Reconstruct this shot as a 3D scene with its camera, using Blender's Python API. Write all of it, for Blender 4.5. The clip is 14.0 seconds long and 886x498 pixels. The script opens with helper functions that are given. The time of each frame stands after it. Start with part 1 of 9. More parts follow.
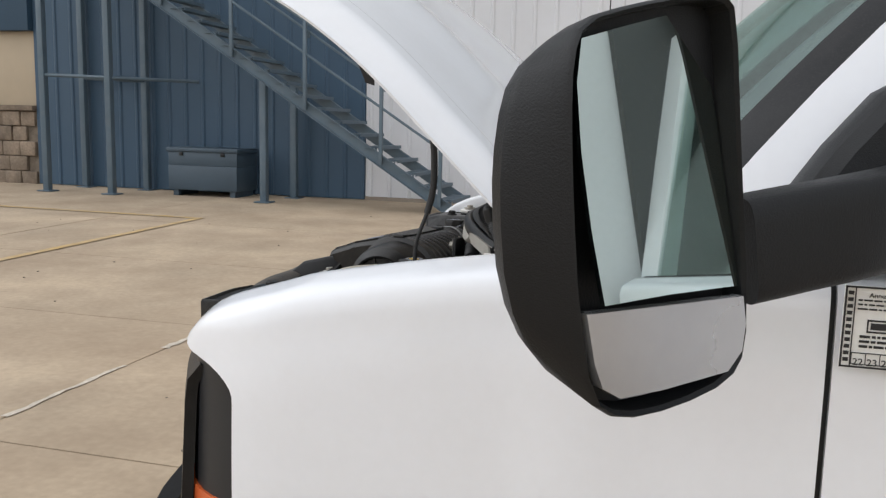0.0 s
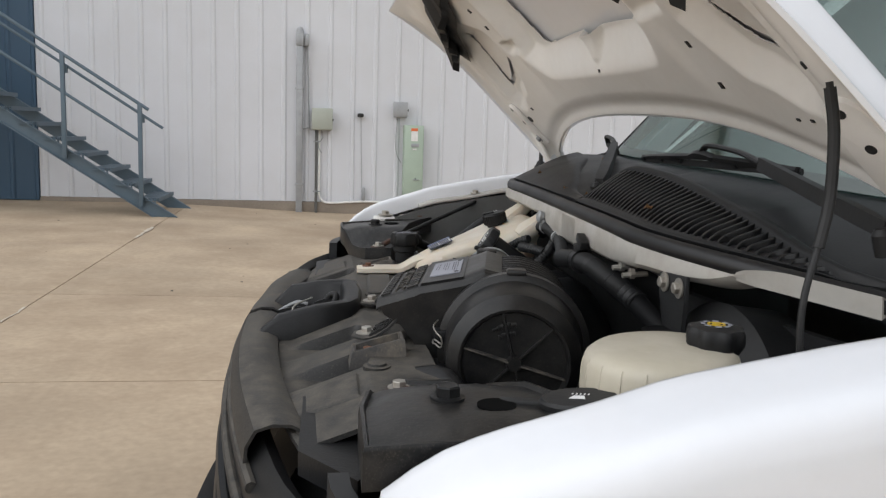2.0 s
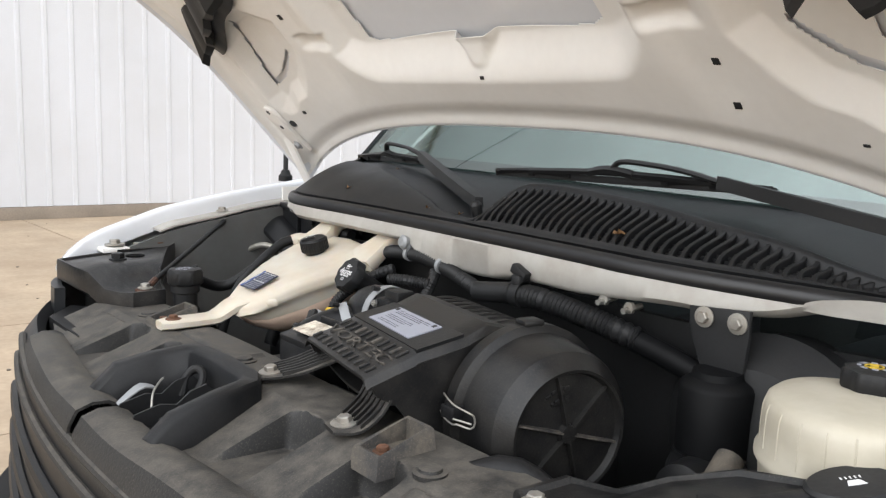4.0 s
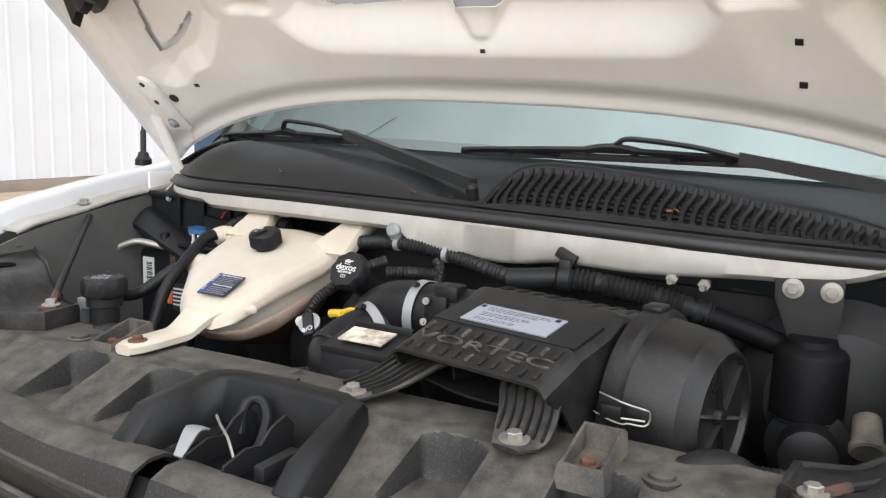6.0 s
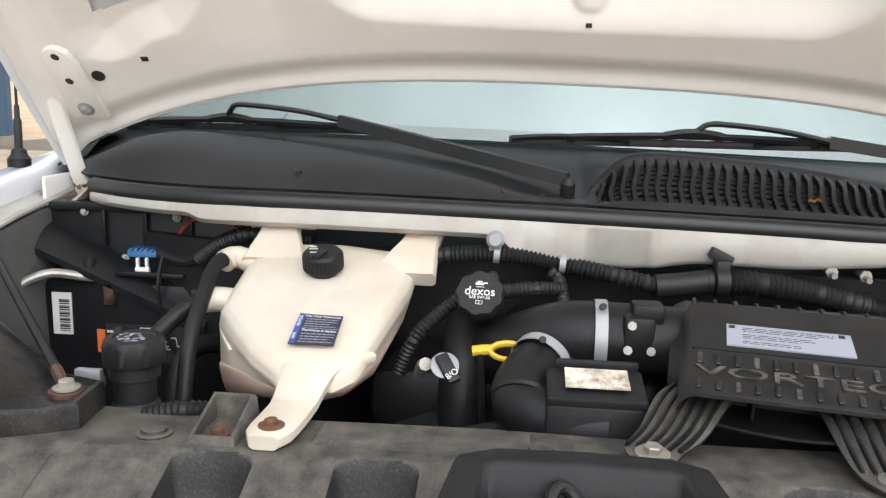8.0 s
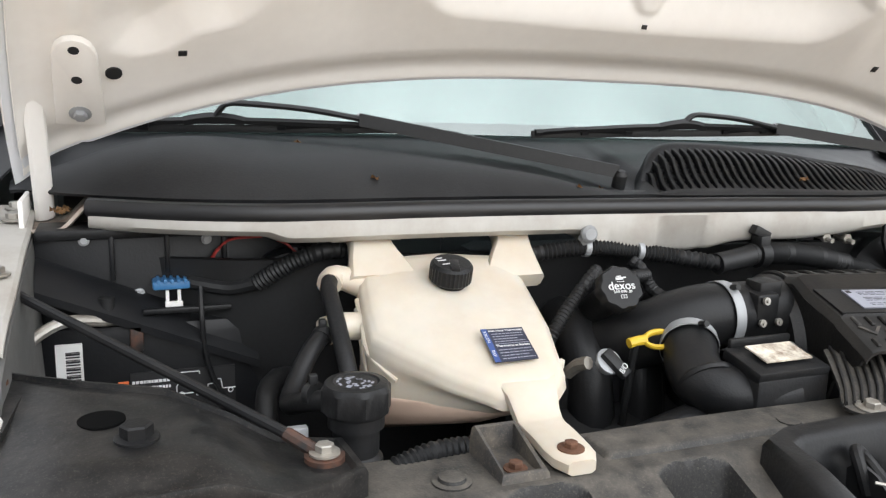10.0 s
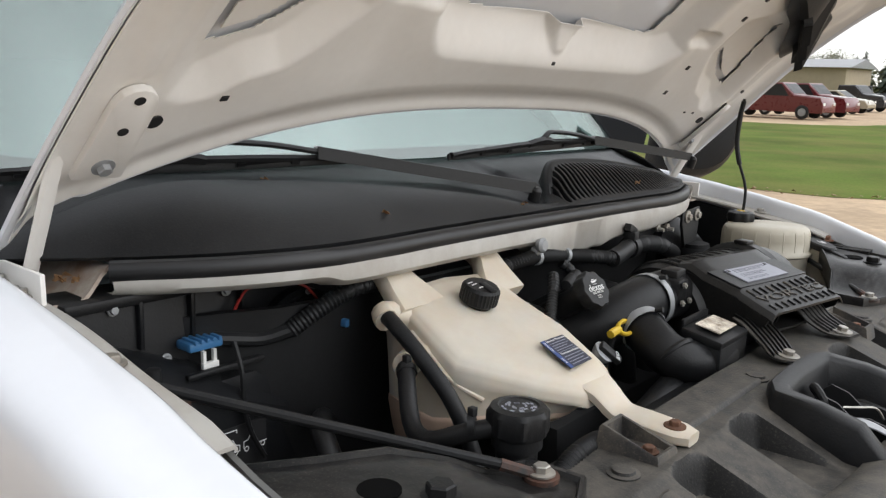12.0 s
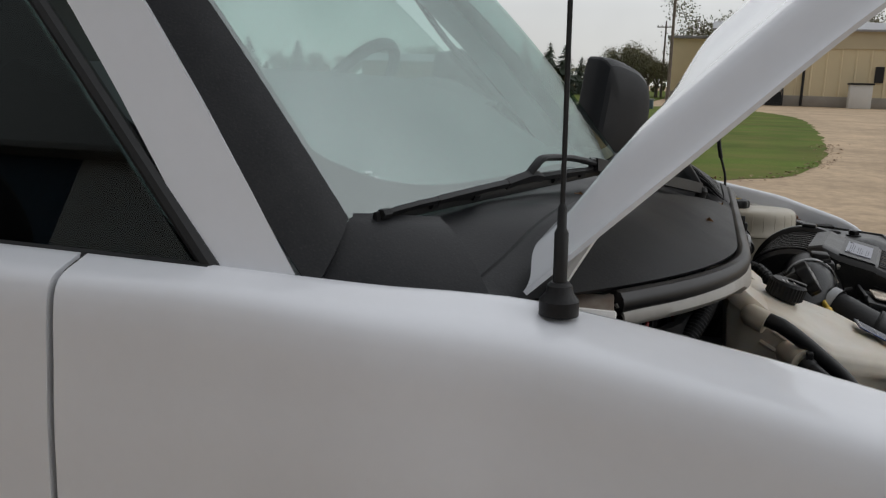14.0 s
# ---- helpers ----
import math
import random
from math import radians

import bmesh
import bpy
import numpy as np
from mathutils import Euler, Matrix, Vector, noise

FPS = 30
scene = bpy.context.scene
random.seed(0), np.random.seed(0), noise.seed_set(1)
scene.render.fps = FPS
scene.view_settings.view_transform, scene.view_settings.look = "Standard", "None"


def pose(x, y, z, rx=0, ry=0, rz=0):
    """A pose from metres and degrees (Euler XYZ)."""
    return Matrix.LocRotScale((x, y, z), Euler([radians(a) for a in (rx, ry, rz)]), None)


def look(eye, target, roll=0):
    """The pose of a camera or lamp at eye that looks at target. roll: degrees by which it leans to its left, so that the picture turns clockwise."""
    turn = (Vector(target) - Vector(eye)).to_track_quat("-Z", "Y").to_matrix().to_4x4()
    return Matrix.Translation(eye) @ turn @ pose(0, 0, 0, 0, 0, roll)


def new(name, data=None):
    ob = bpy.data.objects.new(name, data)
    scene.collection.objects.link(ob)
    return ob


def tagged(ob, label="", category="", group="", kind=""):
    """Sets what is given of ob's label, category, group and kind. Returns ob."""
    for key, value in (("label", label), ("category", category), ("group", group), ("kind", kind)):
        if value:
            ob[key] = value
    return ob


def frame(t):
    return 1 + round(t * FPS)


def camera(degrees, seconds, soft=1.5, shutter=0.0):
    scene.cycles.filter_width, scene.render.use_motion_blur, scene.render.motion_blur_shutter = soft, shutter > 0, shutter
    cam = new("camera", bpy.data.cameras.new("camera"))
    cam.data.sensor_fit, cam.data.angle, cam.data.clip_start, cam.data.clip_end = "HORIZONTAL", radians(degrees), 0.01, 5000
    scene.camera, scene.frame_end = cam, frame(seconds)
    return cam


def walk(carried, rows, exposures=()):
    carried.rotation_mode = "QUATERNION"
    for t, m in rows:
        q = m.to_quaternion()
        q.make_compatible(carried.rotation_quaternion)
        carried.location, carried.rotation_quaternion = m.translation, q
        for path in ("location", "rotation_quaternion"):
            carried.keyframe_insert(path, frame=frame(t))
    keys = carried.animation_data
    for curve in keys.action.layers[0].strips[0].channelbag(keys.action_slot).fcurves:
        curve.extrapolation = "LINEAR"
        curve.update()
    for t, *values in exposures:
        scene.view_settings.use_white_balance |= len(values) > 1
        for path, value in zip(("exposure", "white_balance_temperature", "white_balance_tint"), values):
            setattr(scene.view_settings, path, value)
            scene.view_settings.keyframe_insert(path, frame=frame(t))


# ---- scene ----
EXPOSURES = [(0, -0.30), (0.5, -0.20), (1.0, -0.36), (2.0, -0.33), (2.6, 0.0), (3.0, 0.08), (3.5, 0.25), (4.5, 0.42), (6.5, 0.56), (9.5, 0.67), (10.2, 0.5), (11.0, 0.18), (11.5, 0.04), (12.5, 0.0), (13.0, -0.3), (13.4, -0.58), (14.0, -0.97)]
cam = camera(55.8, 14.0, soft=1.3)
METRES, EYE, TURN, OFF_X, OFF_Y = 5.0, 1.40, 14.9, 0.2, -2.107
ROWS = [
    (0.0, 0.0, 0.0, 0.0, 0.21, -8.33, -1.44),
    (0.5, -0.0372, 0.0501, -0.006, -2.96, -8.44, -1.38),
    (1.0, -0.0709, 0.0969, -0.0054, -6.14, -8.46, -1.47),
    (1.5, -0.1113, 0.1302, -0.0045, -12.57, -8.41, -1.56),
    (2.0, -0.1279, 0.1654, -0.0095, -22.5, -8.22, -1.83),
    (2.5, -0.1358, 0.2004, -0.007, -30.66, -8.1, -1.87),
    (3.0, -0.1612, 0.2277, -0.0068, -37.06, -8.03, -1.79),
    (3.5, -0.182, 0.2523, -0.0041, -45.81, -7.8, -1.86),
    (3.7, -0.1845, 0.2615, -0.0046, -49.4, -7.83, -1.84),
    (5.8, -0.2140, 0.3640, -0.0060, -73.75, -9.02, -1.77),
    (6.0, -0.2123, 0.3745, -0.007, -76.02, -9.05, -1.77),
    (6.5, -0.1995, 0.4063, -0.0074, -81.3, -9.58, -1.69),
    (7.0, -0.1931, 0.4404, -0.0085, -86.39, -9.89, -1.67),
    (7.2, -0.1905, 0.4535, -0.0082, -88.9, -10.02, -1.65),
    (9.3, -0.1466, 0.5713, -0.002, -117.5, -11.16, -1.45),
    (9.5, -0.1432, 0.5838, -0.0018, -120.16, -11.23, -1.44),
    (10.0, -0.1225, 0.6093, -0.0028, -125.58, -11.52, -1.43),
    (10.5, -0.0992, 0.6305, 0.0025, -130.3, -11.77, -1.43),
    (11.0, -0.0832, 0.6604, 0.0032, -136.76, -11.8, -1.45),
    (11.5, -0.0688, 0.689, 0.0078, -145.79, -11.87, -1.58),
    (12.0, -0.0469, 0.69, 0.0078, -154.6, -11.74, -1.63),
    (12.5, -0.025, 0.6971, 0.0078, -162.09, -11.73, -1.67),
    (13.0, 0.0144, 0.7201, 0.0086, -168.78, -11.73, -1.67),
    (13.5, 0.061, 0.7314, 0.0075, -174.88, -11.74, -1.9),
    (14.0, 0.1219, 0.7269, 0.0074, -177.42, -11.47, -1.65),
]
walk(cam, [(t, pose(OFF_X, OFF_Y, EYE, 0, 0, TURN) @ pose(METRES * x, METRES * y, METRES * z, 90 + pitch, roll, yaw)) for t, x, y, z, yaw, pitch, roll in ROWS],
     exposures=EXPOSURES)

# ---- light: bright overcast ----
world = bpy.data.worlds.new("overcast")
scene.world = world
world.use_nodes = True
wn, wl = world.node_tree.nodes, world.node_tree.links
sky = wn.new("ShaderNodeTexSky")
sky.sky_type, sky.sun_disc = "NISHITA", False
sky.sun_elevation, sky.sun_rotation = radians(30), radians(263)
sky.dust_density, sky.air_density = 0.0, 1.0
hsv = wn.new("ShaderNodeHueSaturation")
hsv.inputs["Saturation"].default_value = 0.10
cloud = wn.new("ShaderNodeTexNoise")
cloud.inputs["Scale"].default_value, cloud.inputs["Detail"].default_value = 3.0, 6.0
cramp = wn.new("ShaderNodeMapRange")
cramp.inputs["From Min"].default_value, cramp.inputs["From Max"].default_value = 0.3, 0.75
cramp.inputs["To Min"].default_value, cramp.inputs["To Max"].default_value = 0.82, 1.12
cmix = wn.new("ShaderNodeMix")
cmix.data_type, cmix.blend_type = "RGBA", "MULTIPLY"
cmix.inputs["Factor"].default_value = 1.0
wl.new(sky.outputs[0], hsv.inputs["Color"])
wl.new(cloud.outputs["Fac"], cramp.inputs["Value"])
wl.new(hsv.outputs[0], cmix.inputs["A"])
wl.new(cramp.outputs[0], cmix.inputs["B"])
# an overcast sky is brighter overhead than at the horizon
aim, axes, rise = wn.new("ShaderNodeTexCoord"), wn.new("ShaderNodeSeparateXYZ"), wn.new("ShaderNodeMapRange")
rise.inputs["To Min"].default_value, rise.inputs["To Max"].default_value = 0.8, 3.9
lift = wn.new("ShaderNodeMix")
lift.data_type, lift.blend_type = "RGBA", "MULTIPLY"
lift.inputs["Factor"].default_value = 1.0
wl.new(aim.outputs["Generated"], axes.inputs[0])
wl.new(axes.outputs["Z"], rise.inputs["Value"])
wl.new(cmix.outputs["Result"], lift.inputs["A"])
wl.new(rise.outputs[0], lift.inputs["B"])
# thinner cloud on the sun's side: the sky brightens smoothly towards it
toward, glow, tone = wn.new("ShaderNodeVectorMath"), wn.new("ShaderNodeMapRange"), wn.new("ShaderNodeMix")
toward.operation = "DOT_PRODUCT"
toward.inputs[1].default_value = Vector((-2, -7, 6)).normalized()
glow.inputs["From Min"].default_value = -0.9
glow.inputs["To Min"].default_value, glow.inputs["To Max"].default_value = 0.08, 1.85
tone.data_type, tone.blend_type = "RGBA", "MULTIPLY"
tone.inputs["Factor"].default_value = 1.0
wl.new(aim.outputs["Generated"], toward.inputs[0])
wl.new(toward.outputs["Value"], glow.inputs["Value"])
wl.new(lift.outputs["Result"], tone.inputs["A"])
wl.new(glow.outputs[0], tone.inputs["B"])
wl.new(tone.outputs["Result"], wn["Background"].inputs["Color"])
wn["Background"].inputs["Strength"].default_value = 0.132
sun_data = bpy.data.lights.new("sun", "SUN")
sun_data.energy, sun_data.angle, sun_data.color = 0.30, radians(45), (1.0, 0.97, 0.93)
sun = new("sun", sun_data)
sun.matrix_world = look((-12, -1.5, 7), (0, 0, 0))
scene.view_settings.exposure = 0.0


# ---- materials ----
def material(name, color, rough=0.5, metal=0.0, vary=0.12, scale=6.0, fine=60.0, bump=0.0, dirt=None, dirt_amount=0.0, dirt_scale=3.0,
             coat=0.0, spec=0.5, island=0.0, up_dust_shade=None, cover_from=0.42, grit=None, specks=0.0):
    """A painted or plain surface with broad and fine variation, relief and patchy dirt."""
    m = bpy.data.materials.new(name)
    m.use_nodes = True
    n, l = m.node_tree.nodes, m.node_tree.links
    p = n["Principled BSDF"]
    geo = n.new("ShaderNodeTexCoord")
    big, small = n.new("ShaderNodeTexNoise"), n.new("ShaderNodeTexNoise")
    big.inputs["Scale"].default_value, big.inputs["Detail"].default_value = scale, 5.0
    small.inputs["Scale"].default_value, small.inputs["Detail"].default_value = fine, 3.0
    l.new(geo.outputs["Object"], big.inputs["Vector"])
    l.new(geo.outputs["Object"], small.inputs["Vector"])
    a = n.new("ShaderNodeMapRange")
    a.inputs["From Min"].default_value, a.inputs["From Max"].default_value = 0.3, 0.7
    a.inputs["To Min"].default_value, a.inputs["To Max"].default_value = 1 - vary, 1 + vary
    l.new(big.outputs["Fac"], a.inputs["Value"])
    b = n.new("ShaderNodeMapRange")
    b.inputs["From Min"].default_value, b.inputs["From Max"].default_value = 0.3, 0.7
    b.inputs["To Min"].default_value, b.inputs["To Max"].default_value = 1 - vary * 0.5, 1 + vary * 0.5
    l.new(small.outputs["Fac"], b.inputs["Value"])
    mul = n.new("ShaderNodeMath")
    mul.operation = "MULTIPLY"
    l.new(a.outputs[0], mul.inputs[0])
    l.new(b.outputs[0], mul.inputs[1])
    last = mul.outputs[0]
    if island:
        info = n.new("ShaderNodeObjectInfo")
        r = n.new("ShaderNodeMapRange")
        r.inputs["To Min"].default_value, r.inputs["To Max"].default_value = 1 - island, 1 + island
        l.new(info.outputs["Random"], r.inputs["Value"])
        m2 = n.new("ShaderNodeMath")
        m2.operation = "MULTIPLY"
        l.new(last, m2.inputs[0])
        l.new(r.outputs[0], m2.inputs[1])
        last = m2.outputs[0]
    mix = n.new("ShaderNodeMix")
    mix.data_type, mix.blend_type = "RGBA", "MULTIPLY"
    mix.inputs["Factor"].default_value = 1.0
    mix.inputs["A"].default_value = (*color, 1)
    l.new(last, mix.inputs["B"])
    col = mix.outputs["Result"]
    rough_in = None
    if dirt:
        dn = n.new("ShaderNodeTexNoise")
        dn.inputs["Scale"].default_value, dn.inputs["Detail"].default_value, dn.inputs["Roughness"].default_value = dirt_scale, 8.0, 0.65
        l.new(geo.outputs["Object"], dn.inputs["Vector"])
        dr = n.new("ShaderNodeMapRange")
        dr.inputs["From Min"].default_value, dr.inputs["From Max"].default_value = cover_from, 0.72
        dr.inputs["To Min"].default_value, dr.inputs["To Max"].default_value = 0.0, dirt_amount
        l.new(dn.outputs["Fac"], dr.inputs["Value"])
        fac = dr.outputs[0]
        if up_dust_shade:
            # loose dust lies on upward faces; steep walls stay dark, partly for shade
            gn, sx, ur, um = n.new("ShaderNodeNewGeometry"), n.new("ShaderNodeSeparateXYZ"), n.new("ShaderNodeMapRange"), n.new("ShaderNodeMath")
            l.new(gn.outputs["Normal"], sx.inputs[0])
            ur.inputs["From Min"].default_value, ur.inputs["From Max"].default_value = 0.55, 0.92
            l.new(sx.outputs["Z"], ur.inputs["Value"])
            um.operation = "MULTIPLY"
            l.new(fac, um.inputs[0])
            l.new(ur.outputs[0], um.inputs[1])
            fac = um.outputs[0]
        dm = n.new("ShaderNodeMix")
        dm.data_type = "RGBA"
        dm.inputs["B"].default_value = (*dirt, 1)
        l.new(fac, dm.inputs["Factor"])
        l.new(col, dm.inputs["A"])
        col = dm.outputs["Result"]
        rr = n.new("ShaderNodeMapRange")
        rr.inputs["To Min"].default_value, rr.inputs["To Max"].default_value = rough, min(1.0, rough + 0.35)
        l.new(fac, rr.inputs["Value"])
        rough_in = rr.outputs[0]
    else:
        rr = n.new("ShaderNodeMapRange")
        rr.inputs["From Min"].default_value, rr.inputs["From Max"].default_value = 0.3, 0.7
        rr.inputs["To Min"].default_value, rr.inputs["To Max"].default_value = max(0.0, rough - 0.05), min(1.0, rough + 0.05)
        l.new(big.outputs["Fac"], rr.inputs["Value"])
        rough_in = rr.outputs[0]
    if specks:
        # grit: small pale flecks gathered in drifts
        sn, sr, sm = n.new("ShaderNodeTexNoise"), n.new("ShaderNodeMapRange"), n.new("ShaderNodeMix")
        sn.inputs["Scale"].default_value, sn.inputs["Detail"].default_value, sn.inputs["Roughness"].default_value = 420.0, 6.0, 0.75
        l.new(geo.outputs["Object"], sn.inputs["Vector"])
        sr.inputs["From Min"].default_value, sr.inputs["From Max"].default_value = 0.54, 0.66
        sr.inputs["To Max"].default_value = specks
        l.new(sn.outputs["Fac"], sr.inputs["Value"])
        sm.data_type = "RGBA"
        sm.inputs["B"].default_value = (*(grit or dirt or color), 1)
        l.new(sr.outputs[0], sm.inputs["Factor"])
        l.new(col, sm.inputs["A"])
        col = sm.outputs["Result"]
    l.new(col, p.inputs["Base Color"])
    l.new(rough_in, p.inputs["Roughness"])
    p.inputs["Metallic"].default_value = metal
    p.inputs["Specular IOR Level"].default_value = spec
    if coat:
        p.inputs["Coat Weight"].default_value, p.inputs["Coat Roughness"].default_value = coat, 0.06
    if bump:
        bp = n.new("ShaderNodeBump")
        bp.inputs["Strength"].default_value, bp.inputs["Distance"].default_value = min(1.0, bump), 0.002
        l.new(small.outputs["Fac"], bp.inputs["Height"])
        l.new(bp.outputs[0], p.inputs["Normal"])
    return m


def glass(name, color, low=0.05, high=0.85):
    """Clear tinted glass whose mirror gloss grows at grazing angles."""
    m = bpy.data.materials.new(name)
    m.use_nodes = True
    n, l = m.node_tree.nodes, m.node_tree.links
    for node in list(n):
        n.remove(node)
    out = n.new("ShaderNodeOutputMaterial")
    tr, gl, mx, lw, pw, mr = (n.new("ShaderNodeBsdfTransparent"), n.new("ShaderNodeBsdfGlossy"), n.new("ShaderNodeMixShader"), n.new("ShaderNodeLayerWeight"), n.new("ShaderNodeMath"), n.new("ShaderNodeMapRange"))
    tr.inputs["Color"].default_value = (*color, 1)
    gl.inputs["Color"].default_value = (0.93, 1.0, 0.97, 1)
    gl.inputs["Roughness"].default_value = 0.0
    lw.inputs["Blend"].default_value = 0.5
    pw.operation = "POWER"
    pw.inputs[1].default_value = 5.0
    mr.inputs["To Min"].default_value, mr.inputs["To Max"].default_value = low, high
    l.new(lw.outputs["Facing"], pw.inputs[0])
    l.new(pw.outputs[0], mr.inputs["Value"])
    l.new(mr.outputs[0], mx.inputs[0])
    l.new(tr.outputs[0], mx.inputs[1])
    l.new(gl.outputs[0], mx.inputs[2])
    l.new(mx.outputs[0], out.inputs["Surface"])
    return m


M = {}
M["paint"] = material("white_van_paint", (0.74, 0.755, 0.79), 0.45, vary=0.015, scale=2.0, coat=1.0, dirt=(0.5, 0.48, 0.44), dirt_amount=0.10, dirt_scale=5)
M["primer"] = material("white_underhood_paint", (0.83, 0.81, 0.775), 0.42, vary=0.025, scale=3.0, dirt=(0.60, 0.54, 0.46), dirt_amount=0.18, dirt_scale=4)
M["black"] = material("dusty_black_plastic", (0.0105, 0.0109, 0.0118), 0.40, vary=0.2, scale=8, bump=0.15, fine=300, dirt=(0.070, 0.064, 0.058), dirt_amount=0.14, dirt_scale=14, spec=0.24)
M["grille"] = material("black_intake_grille_plastic", (0.0088, 0.0093, 0.0104), 0.42, vary=0.2, scale=14, dirt=(0.05, 0.048, 0.046), dirt_amount=0.15, dirt_scale=18, spec=0.3)
M["airbox"] = material("satin_black_moulding", (0.0105, 0.0111, 0.0124), 0.34, vary=0.15, scale=12, bump=0.1, fine=300, dirt=(0.05, 0.046, 0.042), dirt_amount=0.08, dirt_scale=20, spec=0.22)
M["housing"] = material("dusty_satin_black_housing", (0.0078, 0.0080, 0.0087), 0.33, vary=0.18, scale=14, bump=0.12, fine=300, dirt=(0.085, 0.078, 0.068), dirt_amount=0.20, dirt_scale=26, spec=0.34, cover_from=0.38, grit=(0.17, 0.145, 0.11), specks=0.10)
M["worn_edge"] = material("dust_worn_black_edge", (0.030, 0.029, 0.028), 0.5, vary=0.3, scale=30, dirt=(0.16, 0.14, 0.115), dirt_amount=0.75, dirt_scale=60, spec=0.35)
M["plate"] = material("scuffed_black_steel", (0.0085, 0.0088, 0.0094), 0.30, vary=0.3, scale=14, bump=0.2, fine=90, dirt=(0.11, 0.10, 0.09), dirt_amount=0.22, dirt_scale=24, spec=0.28, grit=(0.16, 0.14, 0.12), specks=0.25)
M["pan"] = material("dirty_white_paint", (0.46, 0.42, 0.37), 0.55, vary=0.08, scale=8.0, dirt=(0.20, 0.10, 0.055), dirt_amount=0.9, dirt_scale=16, cover_from=0.36)
M["rusty_black"] = material("rust_worn_black_steel", (0.022, 0.021, 0.020), 0.5, vary=0.2, scale=20, dirt=(0.16, 0.06, 0.03), dirt_amount=0.8, dirt_scale=40)
M["cover"] = material("dusty_front_cover_plastic", (0.024, 0.0237, 0.0233), 0.55, vary=0.15, scale=9, bump=0.3, fine=260, dirt=(0.125, 0.112, 0.095), dirt_amount=0.95, dirt_scale=34, spec=0.36, up_dust_shade=True, cover_from=0.32, grit=(0.20, 0.175, 0.14), specks=0.30)
M["bracket"] = material("dusty_grey_plastic", (0.045, 0.043, 0.042), 0.6, vary=0.2, scale=12, bump=0.2, fine=250, dirt=(0.20, 0.17, 0.13), dirt_amount=0.8, dirt_scale=18, spec=0.35, grit=(0.24, 0.20, 0.15), specks=0.4)
M["deep_black"] = material("deep_matt_black", (0.0045, 0.0047, 0.0052), 0.55, vary=0.15, scale=12, spec=0.14)
M["dark"] = material("dark_rubber", (0.0150, 0.0153, 0.0160), 0.5, vary=0.2, scale=10, bump=0.1, fine=200, spec=0.35)
M["cowl"] = material("cowl_plastic", (0.0115, 0.0122, 0.0138), 0.46, spec=0.28, vary=0.15, scale=9, bump=0.12, fine=400, dirt=(0.055, 0.055, 0.056), dirt_amount=0.30, dirt_scale=8, grit=(0.10, 0.098, 0.095), specks=0.14)
M["seal"] = material("rubber_seal", (0.010, 0.010, 0.011), 0.42, vary=0.15, scale=9)
M["mirror_shell"] = material("grained_black_mirror_plastic", (0.0095, 0.0105, 0.012), 0.46, vary=0.08, scale=6, bump=0.3, fine=500, spec=0.26)
M["tank"] = material("aged_translucent_plastic", (0.60, 0.555, 0.475), 0.38, vary=0.04, scale=5, dirt=(0.52, 0.39, 0.25), dirt_amount=0.5, dirt_scale=7)
tank_p = M["tank"].node_tree.nodes["Principled BSDF"]
tank_p.inputs["Subsurface Weight"].default_value, tank_p.inputs["Subsurface Radius"].default_value = 0.25, (0.03, 0.02, 0.012)
M["tank_base"] = material("pink_tinged_plastic", (0.66, 0.50, 0.39), 0.4, vary=0.08, scale=6, dirt=(0.62, 0.40, 0.30), dirt_amount=0.4, dirt_scale=9)
M["brake"] = material("yellowed_reservoir_plastic", (0.50, 0.46, 0.375), 0.38, vary=0.05, scale=9, dirt=(0.34, 0.30, 0.2), dirt_amount=0.4, dirt_scale=10)
M["steel"] = material("zinc_steel", (0.40, 0.39, 0.36), 0.45, metal=0.75, vary=0.15, scale=30, dirt=(0.3, 0.22, 0.15), dirt_amount=0.4, dirt_scale=20)
M["rust"] = material("rusty_steel", (0.13, 0.062, 0.036), 0.8, metal=0.2, vary=0.35, scale=40, bump=0.4, fine=200)
M["yellow"] = material("yellow_plastic", (0.62, 0.42, 0.03), 0.4, vary=0.05)
M["label_grey"] = material("silver_grey_label", (0.30, 0.31, 0.36), 0.45, vary=0.05, scale=20)
M["label_white"] = material("white_label", (0.75, 0.75, 0.73), 0.5, vary=0.06, scale=20, dirt=(0.4, 0.36, 0.3), dirt_amount=0.4, dirt_scale=15)
M["flaky"] = material("flaking_yellowed_label", (0.66, 0.60, 0.50), 0.7, vary=0.2, scale=60, fine=300, bump=0.5, dirt=(0.16, 0.10, 0.06), dirt_amount=0.95, dirt_scale=70)
# white body paint with dirt, its tone lowered for the hood's shade
M["flange"] = material("shaded_dirty_white_paint", (0.40, 0.385, 0.355), 0.45, vary=0.05, scale=4.0, dirt=(0.24, 0.195, 0.15), dirt_amount=0.5, dirt_scale=11)
M["inner_grey"] = material("grey_inner_fender", (0.105, 0.106, 0.103), 0.6, vary=0.1, scale=6, dirt=(0.10, 0.09, 0.08), dirt_amount=0.6, dirt_scale=9)
M["label_blue"] = material("dark_blue_label", (0.022, 0.026, 0.05), 0.4, vary=0.1)
M["blue_print"] = material("dull_blue_print", (0.035, 0.075, 0.24), 0.5, vary=0.1)
M["blue"] = material("blue_connector_plastic", (0.045, 0.16, 0.34), 0.4, vary=0.1)
M["red"] = material("red_wire_insulation", (0.35, 0.03, 0.025), 0.5, vary=0.1)
M["orange"] = material("orange_warning_label", (0.70, 0.16, 0.05), 0.5, vary=0.1)
M["void"] = material("unlit_opening", (0.004, 0.004, 0.004), 0.9, vary=0.02, spec=0.05)
